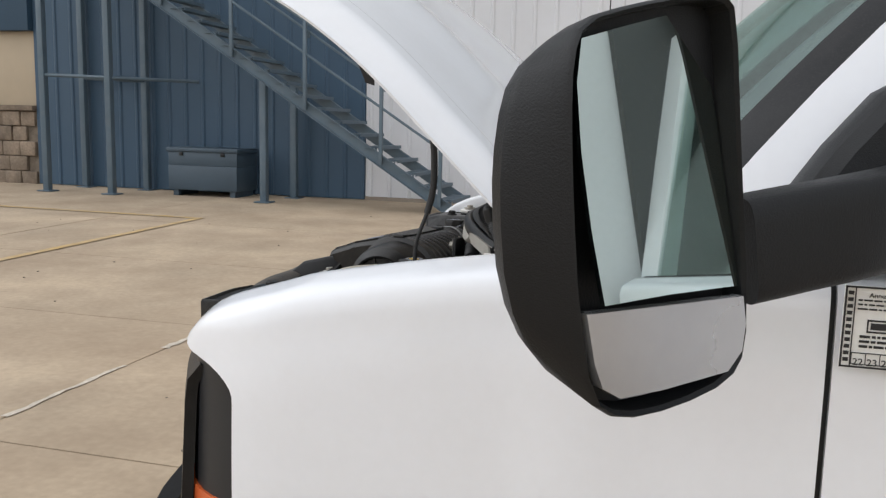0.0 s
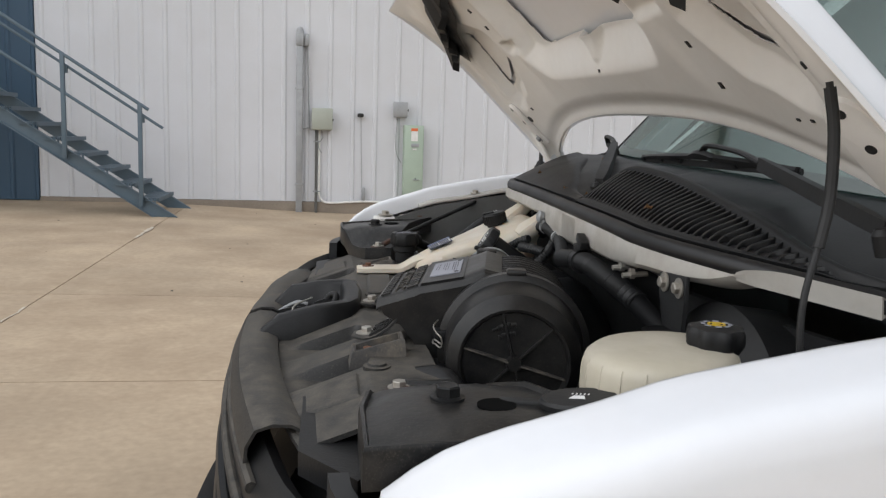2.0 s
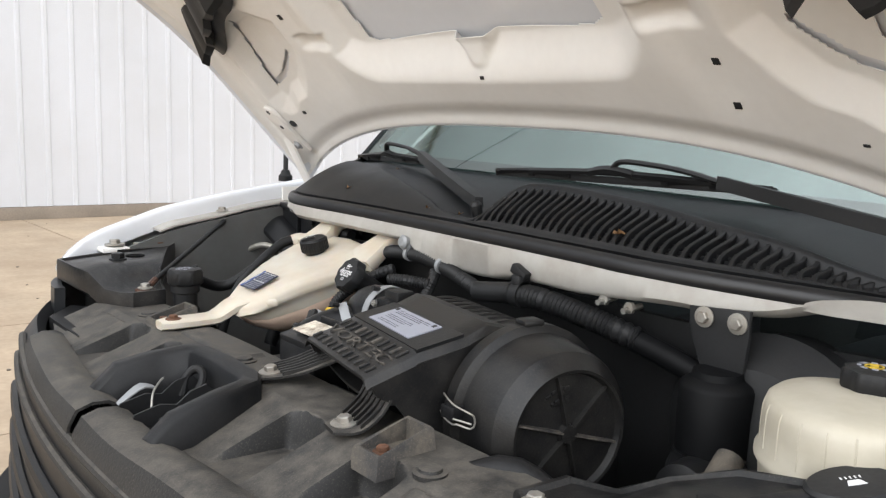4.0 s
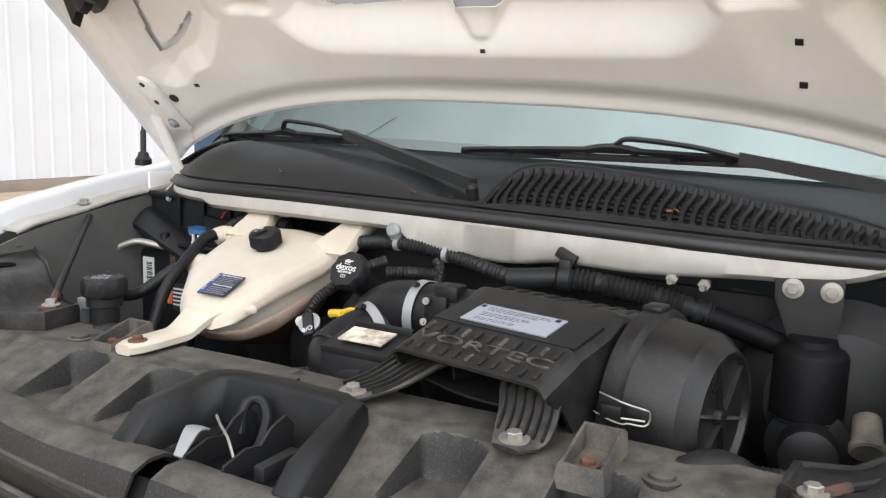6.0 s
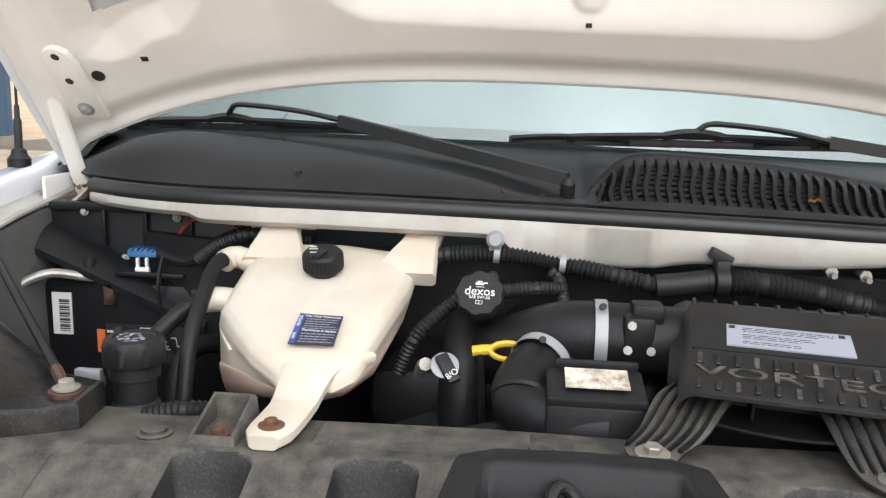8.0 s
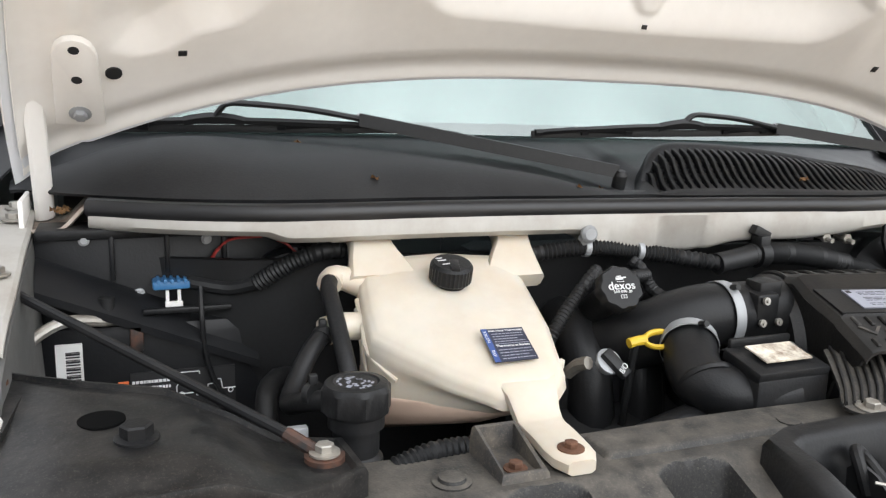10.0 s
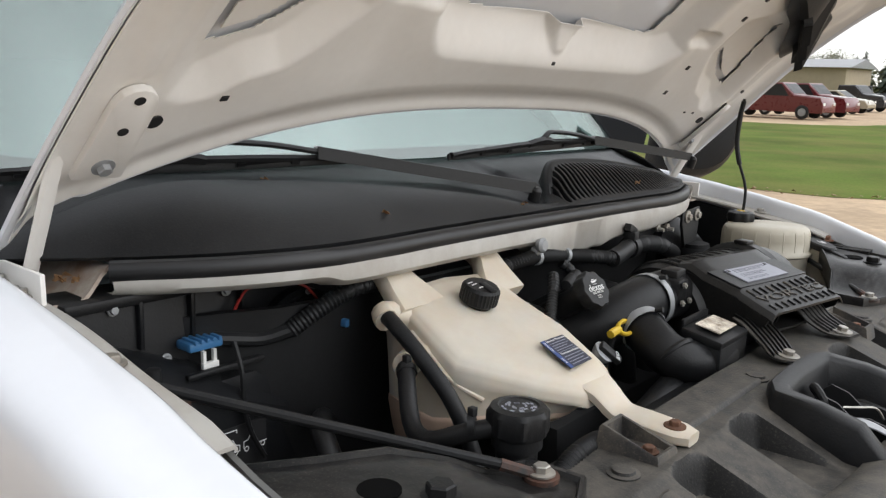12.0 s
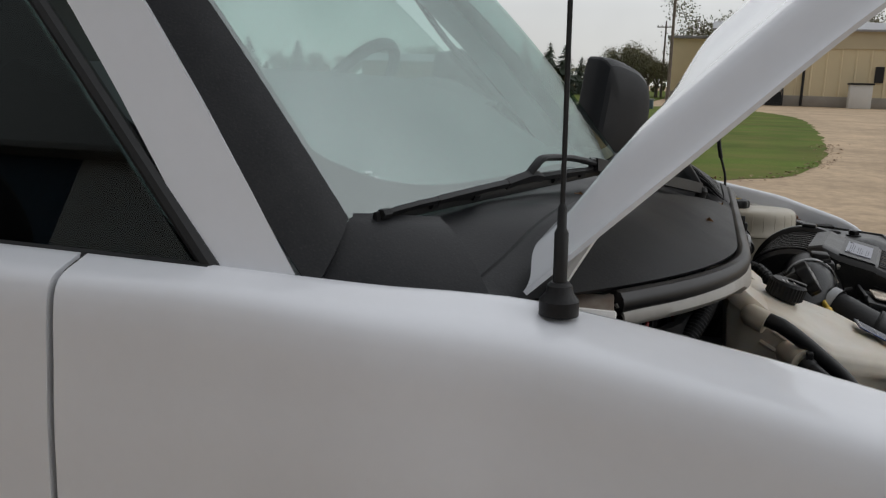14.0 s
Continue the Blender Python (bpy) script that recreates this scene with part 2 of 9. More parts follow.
M["ink"] = material("black_ink", (0.015, 0.015, 0.016), 0.6, vary=0.05)
M["ink_white"] = material("white_ink", (0.7, 0.7, 0.7), 0.6, vary=0.05)
M["siding_white"] = material("white_metal_siding", (0.60, 0.61, 0.64), 0.45, vary=0.03, scale=0.6, dirt=(0.42, 0.40, 0.36), dirt_amount=0.18, dirt_scale=0.8)
M["siding_blue"] = material("blue_metal_siding", (0.028, 0.066, 0.112), 0.5, vary=0.05, scale=0.6, dirt=(0.05, 0.085, 0.125), dirt_amount=0.3, dirt_scale=0.7)
M["steel_blue"] = material("blue_grey_painted_steel", (0.078, 0.118, 0.152), 0.5, vary=0.08, scale=3, dirt=(0.13, 0.145, 0.16), dirt_amount=0.35, dirt_scale=6)
M["box_blue"] = material("blue_grey_job_box_paint", (0.042, 0.068, 0.094), 0.5, vary=0.08, scale=3)
M["galv"] = material("galvanised_grey", (0.33, 0.34, 0.35), 0.5, metal=0.3, vary=0.1, scale=8)
M["box_grey"] = material("grey_electrical_enclosure", (0.36, 0.38, 0.33), 0.5, vary=0.05, scale=5)
M["box_green"] = material("pale_green_enclosure", (0.36, 0.44, 0.36), 0.5, vary=0.05, scale=5)
M["tan_wall"] = material("tan_panel", (0.45, 0.37, 0.27), 0.8, vary=0.05, scale=2)
M["stone"] = material("brown_split_stone", (0.20, 0.155, 0.115), 0.9, vary=0.3, scale=4, bump=0.8, fine=25, island=0.15)
M["concrete"] = material("stained_concrete", (0.43, 0.335, 0.235), 0.85, vary=0.16, scale=0.9, fine=22, bump=0.3, dirt=(0.27, 0.195, 0.130), dirt_amount=0.7, dirt_scale=0.75, island=0.05)
M["joint"] = material("dark_joint", (0.16, 0.13, 0.10), 0.95, vary=0.3, scale=5)
M["patch"] = material("pale_crack_filler", (0.52, 0.46, 0.38), 0.9, vary=0.2, scale=15)
M["curb"] = material("weathered_concrete_base", (0.24, 0.20, 0.16), 0.9, vary=0.2, scale=2)
M["line"] = material("worn_yellow_paint", (0.50, 0.33, 0.12), 0.8, vary=0.2, scale=6, dirt=(0.43, 0.335, 0.235), dirt_amount=0.95, dirt_scale=5, cover_from=0.3)
M["gravel"] = material("tan_gravel", (0.52, 0.390, 0.260), 0.95, spec=0.15, vary=0.22, scale=0.35, fine=9, bump=1.0, dirt=(0.30, 0.23, 0.17), dirt_amount=0.6, dirt_scale=2.5)
M["grass"] = material("mown_grass", (0.098, 0.142, 0.024), 0.95, spec=0.08, vary=0.28, scale=0.35, fine=18, bump=1.0, dirt=(0.22, 0.165, 0.07), dirt_amount=0.55, dirt_scale=0.45)
M["yellow_wall"] = material("cream_yellow_metal_siding", (0.76, 0.65, 0.43), 0.6, vary=0.04, scale=0.3)
M["yellow_dull"] = material("dull_cream_siding", (0.58, 0.50, 0.34), 0.6, vary=0.05, scale=0.3)
M["foundation"] = material("grey_foundation", (0.36, 0.33, 0.29), 0.9, vary=0.1, scale=1)
M["roof"] = material("grey_metal_roof", (0.30, 0.30, 0.31), 0.5, vary=0.1, scale=1)
M["glass"] = glass("windshield_glass", (0.66, 0.77, 0.75), 0.18, 0.30)
M["glass_side"] = glass("side_glass", (0.74, 0.80, 0.78), 0.06, 0.85)
# right door glass darkened in its colour for the dim cab behind
M["glass_dark"] = glass("dim_cab_door_glass", (0.26, 0.29, 0.285), 0.035, 0.85)
M["mirror"] = bpy.data.materials.new("mirror_glass")
M["mirror"].use_nodes = True
mp = M["mirror"].node_tree.nodes["Principled BSDF"]
mp.inputs["Base Color"].default_value, mp.inputs["Metallic"].default_value, mp.inputs["Roughness"].default_value = (0.62, 0.72, 0.69, 1), 1.0, 0.015
M["mirror_dull"] = material("grey_convex_mirror_glass", (0.55, 0.56, 0.58), 0.25, metal=0.7, vary=0.03)
M["interior"] = material("grey_cab_plastic", (0.065, 0.068, 0.07), 0.6, vary=0.06, scale=5)
M["cloth"] = material("dark_seat_cloth", (0.05, 0.05, 0.055), 0.9, vary=0.15, scale=20)
M["bark"] = material("bark", (0.17, 0.145, 0.12), 0.95, vary=0.25, scale=4, bump=0.6, fine=20)
# conifer needles and tree leaves paled to carry distance haze in colour
M["needle"] = material("conifer_needles", (0.068, 0.088, 0.062), 0.8, vary=0.35, scale=1.2)
M["litter"] = material("dead_leaf_litter", (0.27, 0.185, 0.11), 0.9, vary=0.35, scale=3)
M["leaf"] = material("autumn_green_leaves", (0.19, 0.185, 0.115), 0.8, vary=0.35, scale=0.8)
M["leaf_brown"] = material("dry_brown_leaf", (0.36, 0.21, 0.10), 0.8, vary=0.25, scale=40)
M["car_red"] = material("red_car_paint", (0.13, 0.018, 0.022), 0.3, vary=0.03, coat=0.5)
M["car_black"] = material("black_car_paint", (0.02, 0.022, 0.028), 0.3, vary=0.03, coat=0.5)
M["car_tan"] = material("tan_car_paint", (0.38, 0.34, 0.26), 0.35, vary=0.03, coat=0.5)
M["headlight"] = material("smoked_lamp_lens", (0.020, 0.021, 0.023), 0.42, vary=0.05, spec=0.4)
M["amber"] = material("amber_lens", (0.55, 0.11, 0.03), 0.2, vary=0.05)
M["chrome"] = material("chrome", (0.7, 0.7, 0.7), 0.1, metal=1.0, vary=0.02)


# ---- mesh helpers ----
LEAN = [0.0]  # the van leans: rise of its body per metre to its right


def link(name, bm, mat, parent=None, sharp=32, loc=None):
    """Links a bmesh as one mesh object, smooth but for its sharp edges."""
    if LEAN[0]:
        for v in bm.verts:
            v.co.z += LEAN[0] * v.co.y
    bmesh.ops.recalc_face_normals(bm, faces=bm.faces)
    limit = radians(sharp)
    for e in bm.edges:
        e.smooth = not (len(e.link_faces) == 2 and e.calc_face_angle(0.0) > limit)
    for f in bm.faces:
        f.smooth = True
    me = bpy.data.meshes.new(name)
    bm.to_mesh(me)
    bm.free()
    for one in (mat if isinstance(mat, (list, tuple)) else [mat]):
        me.materials.append(M[one])
    ob = new(name, me)
    if loc:
        ob.location = loc
    if parent:
        ob.parent = parent
    return ob


def part(name, bm, mat, parent, label="", sharp=32):
    ob = link(name, bm, mat, parent, sharp)
    return tagged(ob, label=label)


def thing(name, label, category, group="", kind="", at=(0, 0, 0)):
    ob = new(name)
    ob.location, ob.empty_display_size = at, 0.1
    return tagged(ob, label, category, group, kind)


def box(bm, lo, hi, bevel=0.0, m=None, seg=2):
    """A box between two corners, with rounded edges."""
    lo, hi = Vector(lo), Vector(hi)
    r = bmesh.ops.create_cube(bm, size=1.0)
    vs = r["verts"]
    for v in vs:
        v.co = Vector(((lo[i] + hi[i]) / 2 + v.co[i] * (hi[i] - lo[i]) for i in range(3)))
    if bevel:
        es = list({e for v in vs for e in v.link_edges})
        out = bmesh.ops.bevel(bm, geom=es, offset=bevel, segments=seg, profile=0.5, affect="EDGES")
        vs = list({v for f in out["faces"] for v in f.verts} | {v for v in vs if v.is_valid})
    if m:
        bmesh.ops.transform(bm, matrix=m, verts=vs)
    return bm


def frame_axes(d):
    d = d.normalized()
    up = Vector((0, 0, 1)) if abs(d.z) < 0.9 else Vector((1, 0, 0))
    a = d.cross(up).normalized()
    return a, d.cross(a).normalized()


def rings(bm, loops, closed=True, caps=True):
    """Skins a list of vertex loops."""
    vv = [[bm.verts.new(p) for p in loop] for loop in loops]
    n = len(loops[0])
    for a, b in zip(vv, vv[1:]):
        for i in range(n if closed else n - 1):
            j = (i + 1) % n
            bm.faces.new((a[i], a[j], b[j], b[i]))
    if caps and closed:
        bm.faces.new(list(reversed(vv[0])))
        bm.faces.new(vv[-1])
    return bm


def rod(bm, p0, p1, r, seg=12, r1=None):
    """A round bar, tapering to r1."""
    p0, p1 = Vector(p0), Vector(p1)
    a, b = frame_axes(p1 - p0)
    r1 = r if r1 is None else r1
    mk = lambda c, q: [c + (a * math.cos(k * math.tau / seg) + b * math.sin(k * math.tau / seg)) * q for k in range(seg)]
    return rings(bm, [mk(p0, r), mk(p1, r1)])


def turned(bm, base, axis, profile, seg=24):
    """A turned body: profile of (height, radius) along the axis."""
    base, axis = Vector(base), Vector(axis).normalized()
    a, b = frame_axes(axis)
    return rings(bm, [[base + axis * h + (a * math.cos(k * math.tau / seg) + b * math.sin(k * math.tau / seg)) * max(r, 0.0004) for k in range(seg)] for h, r in profile])


def smooth_path(points, step=0.01):
    """Points along a smooth curve through the given ones."""
    p = [Vector(q) for q in points]
    p = [p[0] * 2 - p[1]] + p + [p[-1] * 2 - p[-2]]
    out = []
    for i in range(1, len(p) - 2):
        n = max(2, int((p[i + 1] - p[i]).length / step))
        for k in range(n):
            t = k / n
            out.append(0.5 * ((2 * p[i]) + (p[i + 1] - p[i - 1]) * t + (2 * p[i - 1] - 5 * p[i] + 4 * p[i + 1] - p[i + 2]) * t * t
                              + (3 * p[i] - p[i - 1] - 3 * p[i + 1] + p[i + 2]) * t ** 3))
    out.append(p[-2])
    return out


def tube(bm, points, r, seg=10, step=0.012, ribs=0.0, pitch=0.006, flat=1.0):
    """A hose through the points; ribs: height of the corrugation."""
    if ribs:
        step = pitch / 2
    path = smooth_path(points, step)
    if ribs:
        # even spacing
        even, acc = [path[0]], 0.0
        for a, b in zip(path, path[1:]):
            acc += (b - a).length
            if acc >= pitch / 2:
                even.append(b)
                acc = 0.0
        path = even
    loops = []
    side = None
    for i, c in enumerate(path):
        d = (path[min(i + 1, len(path) - 1)] - path[max(i - 1, 0)]).normalized()
        if side is None:
            side = frame_axes(d)[0]
        side = (side - d * side.dot(d)).normalized()
        up = d.cross(side)
        q = r + (ribs if i % 2 else -ribs)
        loops.append([c + side * q * math.cos(k * math.tau / seg) + up * q * flat * math.sin(k * math.tau / seg) for k in range(seg)])
    return rings(bm, loops)


def sheet(bm, fn, us, vs, thick=0.0, down=None):
    """A surface fn(u, v) over two lists of parameters, with thickness along its normal or along down."""
    top = [[Vector(fn(u, v)) for v in vs] for u in us]
    g = [[bm.verts.new(p) for p in line] for line in top]
    nu, nv = len(us), len(vs)
    for i in range(nu - 1):
        for j in range(nv - 1):
            bm.faces.new((g[i][j], g[i + 1][j], g[i + 1][j + 1], g[i][j + 1]))
    if thick:
        h = []
        for i in range(nu):
            line = []
            for j in range(nv):
                if down is not None:
                    n = -Vector(down)
                else:
                    du = top[min(i + 1, nu - 1)][j] - top[max(i - 1, 0)][j]
                    dv = top[i][min(j + 1, nv - 1)] - top[i][max(j - 1, 0)]
                    n = du.cross(dv).normalized()
                line.append(bm.verts.new(top[i][j] - n * thick))
            h.append(line)
        for i in range(nu - 1):
            for j in range(nv - 1):
                bm.faces.new((h[i][j + 1], h[i + 1][j + 1], h[i + 1][j], h[i][j]))
        for i in range(nu - 1):
            bm.faces.new((g[i][0], h[i][0], h[i + 1][0], g[i + 1][0]))
            bm.faces.new((g[i + 1][-1], h[i + 1][-1], h[i][-1], g[i][-1]))
        for j in range(nv - 1):
            bm.faces.new((g[0][j + 1], h[0][j + 1], h[0][j], g[0][j]))
            bm.faces.new((g[-1][j], h[-1][j], h[-1][j + 1], g[-1][j + 1]))
    return bm


def prism(bm, poly, depth, m=None, bevel=0.0):
    """A flat polygon in x and y, raised by depth along z, then placed by m."""
    lo = [bm.verts.new((x, y, 0)) for x, y in poly]
    hi = [bm.verts.new((x, y, depth)) for x, y in poly]
    n = len(poly)
    fs = [bm.faces.new(list(reversed(lo))), bm.faces.new(hi)]
    for i in range(n):
        j = (i + 1) % n
        fs.append(bm.faces.new((lo[i], lo[j], hi[j], hi[i])))
    vs = lo + hi
    if bevel:
        es = list({e for f in fs for e in f.edges})
        out = bmesh.ops.bevel(bm, geom=es, offset=bevel, segments=2, profile=0.5, affect="EDGES")
        vs = list({v for f in out["faces"] for v in f.verts} | {v for v in vs if v.is_valid})
    if m:
        bmesh.ops.transform(bm, matrix=m, verts=vs)
    return bm


def lin(a, b, n):
    return [a + (b - a) * i / (n - 1) for i in range(n)]


def table(x, rows):
    """Linear lookup in rows of (x, value)."""
    if x <= rows[0][0]:
        return rows[0][1]
    for (a, p), (b, q) in zip(rows, rows[1:]):
        if x <= b:
            return p + (q - p) * (x - a) / (b - a)
    return rows[-1][1]


def ease(a, b, x):
    t = min(1.0, max(0.0, (x - a) / (b - a)))
    return t * t * (3 - 2 * t)


def seat_on(origin, normal, up=(0, 0, 1)):
    """A pose whose z axis is the normal and whose y axis leans to up."""
    z = Vector(normal).normalized()
    x = Vector(up).cross(z).normalized()
    y = z.cross(x)
    m = Matrix((x, y, z)).transposed().to_4x4()
    m.translation = Vector(origin)
    return m


def words(name, text, size, m, mat, parent, thick=0.0004, align="CENTER"):
    """Raised lettering in the built-in font, as a mesh part."""
    cu = bpy.data.curves.new(name, "FONT")
    cu.body, cu.size, cu.extrude, cu.align_x, cu.align_y = text, size, thick, align, "CENTER"
    tmp = bpy.data.objects.new(name, cu)
    me = bpy.data.meshes.new_from_object(tmp)
    bpy.data.objects.remove(tmp)
    bpy.data.curves.remove(cu)
    me.transform(m)
    me.materials.append(M[mat])
    ob = new(name, me)
    ob.parent = parent
    return ob


def bolt(name, at, normal, r, parent, mat="steel", washer=1.6):
    """A flanged hexagon bolt head."""
    bm = bmesh.new()
    turned(bm, at, normal, [(0, r * washer), (r * 0.25, r * washer), (r * 0.32, r * washer * 0.8)], 18)
    turned(bm, at, normal, [(r * 0.2, r), (r * 1.0, r), (r * 1.12, r * 0.85)], 6)
    return part(name, bm, mat, parent)


# ---- ground ----
def ground_z(y, x=-5.0):
    """The apron rises to the wall, less so in front of the white siding."""
    return (0.1 - 0.115 * ease(-3.5, 0.0, x)) * min(1.0, max(0.0, (y - 3.0) / 8.5))


WALL_Y = 11.6
bm = bmesh.new()
far = [-1500, -400, -120, -60, -20, -10, -3.2]
sheet(bm, lambda u, v: (u, v, -0.05 if v > -70 else -0.05), [-1500, -300, -60, -20, 0, 20, 60, 300, 1500], far + [15, 60, 300, 1500], 0.3, down=(0, 0, -1))
tagged(link("ground", bm, "gravel"), "tan gravel yard reaching to the horizon", "ground", kind="structure")

# concrete apron: slabs with recessed joints
bm = bmesh.new()
box(bm, (-24, -3.3, -0.30), (24, 12.2, -0.045))
pavement = tagged(link("pavement", bm, "joint"), "stained tan concrete apron with dark joints", "pavement", kind="structure")
slab_x = [-16.2, -11.7, -7.2, -2.73, 1.75, 6.2, 10.7, 15.2]
slab_y = [-3.2, 0.75, 2.9, 5.05, 7.6, WALL_Y + 0.1]
rnd = random.Random(4)
for i in range(len(slab_x) - 1):
    for j in range(len(slab_y) - 1):
        x0, x1, y0, y1 = slab_x[i] + 0.006, slab_x[i + 1] - 0.006, slab_y[j] + 0.006, slab_y[j + 1] - 0.006
        bm = bmesh.new()
        tilt = rnd.uniform(-0.003, 0.003)
        ys = [y0, (y0 + y1) / 2, y1] if not (y0 < 3 < y1) else [y0, 3.0, y1]
        sheet(bm, lambda u, v: (u, v, ground_z(v, u) + tilt * 0.5), lin(x0, x1, 9), ys, 0.06, down=(0, 0, -1))
        link("slab", bm, "concrete", pavement)
# pale filled cracks along the long joint
for k, (ya, yb, w) in enumerate([(1.0, 1.9, 0.035), (2.3, 2.95, 0.06), (3.4, 4.6, 0.018), (8.0, 8.9, 0.05)]):
    bm = bmesh.new()
    pts = lin(ya, yb, 14)
    prev = None
    for y in pts:
        cx = -2.73 + rnd.uniform(-0.012, 0.012)
        hw = w * rnd.uniform(0.25, 0.6)
        a, b = bm.verts.new((cx - hw, y, ground_z(y, cx) + 0.006)), bm.verts.new((cx + hw, y, ground_z(y, cx) + 0.006))
        if prev:
            bm.faces.new((prev[0], prev[1], b, a))
        prev = (a, b)
    tagged(link("crack_filler", bm, "patch", pavement), "pale crumbling joint filler")
# small stones and chips lying on the slabs
bm = bmesh.new()
for k in range(80):
    x, y = rnd.uniform(-8, 4), rnd.uniform(0.8, 11.0)
    s = rnd.uniform(0.005, 0.014)
    bmesh.ops.create_icosphere(bm, subdivisions=1, radius=s, matrix=Matrix.Translation((x, y, ground_z(y, x) + s * 0.3)) @ Matrix.Diagonal((1, rnd.uniform(0.6, 1.4), 0.5, 1)))
tagged(link("pebbles", bm, "joint"), "small dark pebbles scattered on the concrete", "pebbles", kind="stuff")


def strip(name, a, b, w, mat, lift=0.008):
    bm = bmesh.new()
    a, b = Vector(a), Vector(b)
    d = (b - a).normalized()
    s = Vector((-d.y, d.x)) * w / 2
    n = 14
    prev = None
    for i in range(n + 1):
        p = a + (b - a) * i / n
        q = [bm.verts.new((*(p + s), ground_z(p.y + s.y) + lift)), bm.verts.new((*(p - s), ground_z(p.y - s.y) + lift))]
        if prev:
            bm.faces.new((prev[0], prev[1], q[1], q[0]))
        prev = q
    return link(name, bm, mat, pavement)


tagged(strip("parking_line", (-11.0, 8.2), (-5.95, 8.1), 0.11, "line"), "worn yellow parking line")
tagged(strip("parking_line", (-6.0, 8.1), (-5.94, 2.2), 0.11, "line"), "worn yellow parking line")

# lawn with an uneven rim, over gravel
bm = bmesh.new()
outline = []
rim = [(2.3, -11.0), (0.6, -12.0), (-0.6, -12.7), (-2.0, -15.5), (-2.9, -20), (-4.0, -32), (-4.6, -48), (-2.4, -60), (0.7, -64), (5, -60.5), (7.4, -57), (7.6, -50), (7.4, -44), (7.3, -38), (9, -33.5), (14, -32), (30, -28), (44, -24), (44, -13), (20, -10.8), (8, -10.4)]
loop = smooth_path([(x, y, 0) for x, y in rim] + [(rim[0][0], rim[0][1], 0)], 0.6)[:-1]
vs = [bm.verts.new((p.x + 0.25 * noise.noise(p * 0.9), p.y + 0.25 * noise.noise(p * 0.8 + Vector((5, 0, 0))), 0.0)) for p in loop]
rim_edges = [bm.edges.new((vs[k], vs[k - 1])) for k in range(len(vs))]
bmesh.ops.triangle_fill(bm, use_beauty=True, edges=rim_edges, normal=(0, 0, 1))
for f in bm.faces:
    f.normal_update()
    if f.normal.z < 0:
        f.normal_flip()
lawn = tagged(link("lawn", bm, "grass"), "mown green lawn with a bare rim", "lawn", kind="structure")
lawn.location.z = -0.044
# dead leaves and dry grass along the rim nearest the van
bm = bmesh.new()
for k in range(2600):
    p = loop[rnd.randrange(len(loop))] + Vector((rnd.gauss(0, 0.16), rnd.gauss(0, 0.12), 0))
    if p.y < -24:
        continue
    s, t = rnd.uniform(0.02, 0.055), rnd.uniform(0, math.tau)
    c, d = Vector((math.cos(t), math.sin(t), 0)) * s, Vector((-math.sin(t), math.cos(t), 0)) * s * 0.6
    z = Vector((0, 0, -0.024))
    bm.faces.new([bm.verts.new(p - c + z), bm.verts.new(p - d + z + Vector((0, 0, 0.012))), bm.verts.new(p + c + z), bm.verts.new(p + d + z + Vector((0, 0, rnd.uniform(0.0, 0.03))))])
tagged(link("leaf_litter", bm, "litter"), "dead brown leaves along the lawn edge", "leaves", kind="stuff")
# far lawn beyond the drive, fields
bm = bmesh.new()
box(bm, (5, -240, -0.06), (300, -67, -0.02))
tagged(link("meadow", bm, "grass"), "distant grass beyond the gravel drive", "meadow", kind="structure")


# ---- the metal building ----
def siding(name, x0, x1, z0, z1, mat, label, y=WALL_Y, rib=0.345, first=None):
    """Ribbed metal sheet facing -y, with thickness."""
    bm = bmesh.new()
    x = x0 if first is None else first
    xs = []
    k = 0
    while x < x1:
        for dx, d in ((0, 0), (0.024, 0.022), (0.060, 0.022), (0.084, 0)):
            xs.append((x + dx, d))
        x += rib
    xs = [(x0, 0)] + [(a, d) for a, d in xs if x0 < a < x1] + [(x1, 0)]
    lo, hi, bl, bh = [], [], [], []
    for a, d in xs:
        lo.append(bm.verts.new((a, y - d, z0)))
        hi.append(bm.verts.new((a, y - d, z1)))
        bl.append(bm.verts.new((a, y + 0.10, z0)))
        bh.append(bm.verts.new((a, y + 0.10, z1)))
    for i in range(len(xs) - 1):
        bm.faces.new((lo[i], lo[i + 1], hi[i + 1], hi[i]))
        bm.faces.new((bl[i + 1], bl[i], bh[i], bh[i + 1]))
        bm.faces.new((lo[i + 1], lo[i], bl[i], bl[i + 1]))
        bm.faces.new((hi[i], hi[i + 1], bh[i + 1], bh[i]))
    for i in (0, -1):
        bm.faces.new((lo[i], hi[i], bh[i], bl[i]))
    return tagged(link(name, bm, mat, sharp=20), label, "wall", kind="structure")


siding("wall_white", -4.87, 10.74, 0.165, 7.0, "siding_white", "white ribbed metal siding of a workshop", first=-4.82)
siding("wall_blue", -11.6, -4.88, 0.11, 7.0, "siding_blue", "blue ribbed metal siding of a workshop", first=-11.5)
siding("wall_blue_far", 10.75, 17.0, 0.17, 7.0, "siding_blue", "blue ribbed metal siding at the far end", first=10.9)
bm = bmesh.new()
box(bm, (-4.87, WALL_Y - 0.03, -0.1), (17.0, WALL_Y + 0.1, 0.16), 0.008)
tagged(link("wall_base", bm, "curb"), "weathered brown concrete footing below the siding", "wall base", kind="structure")
bm = bmesh.new()
box(bm, (-11.6, WALL_Y + 0.12, 0.0), (17.0, WALL_Y + 8.0, 6.9))
tagged(link("wall_building_back", bm, "siding_white"), "plain white body of the workshop building", "wall", kind="structure")
bm = bmesh.new()
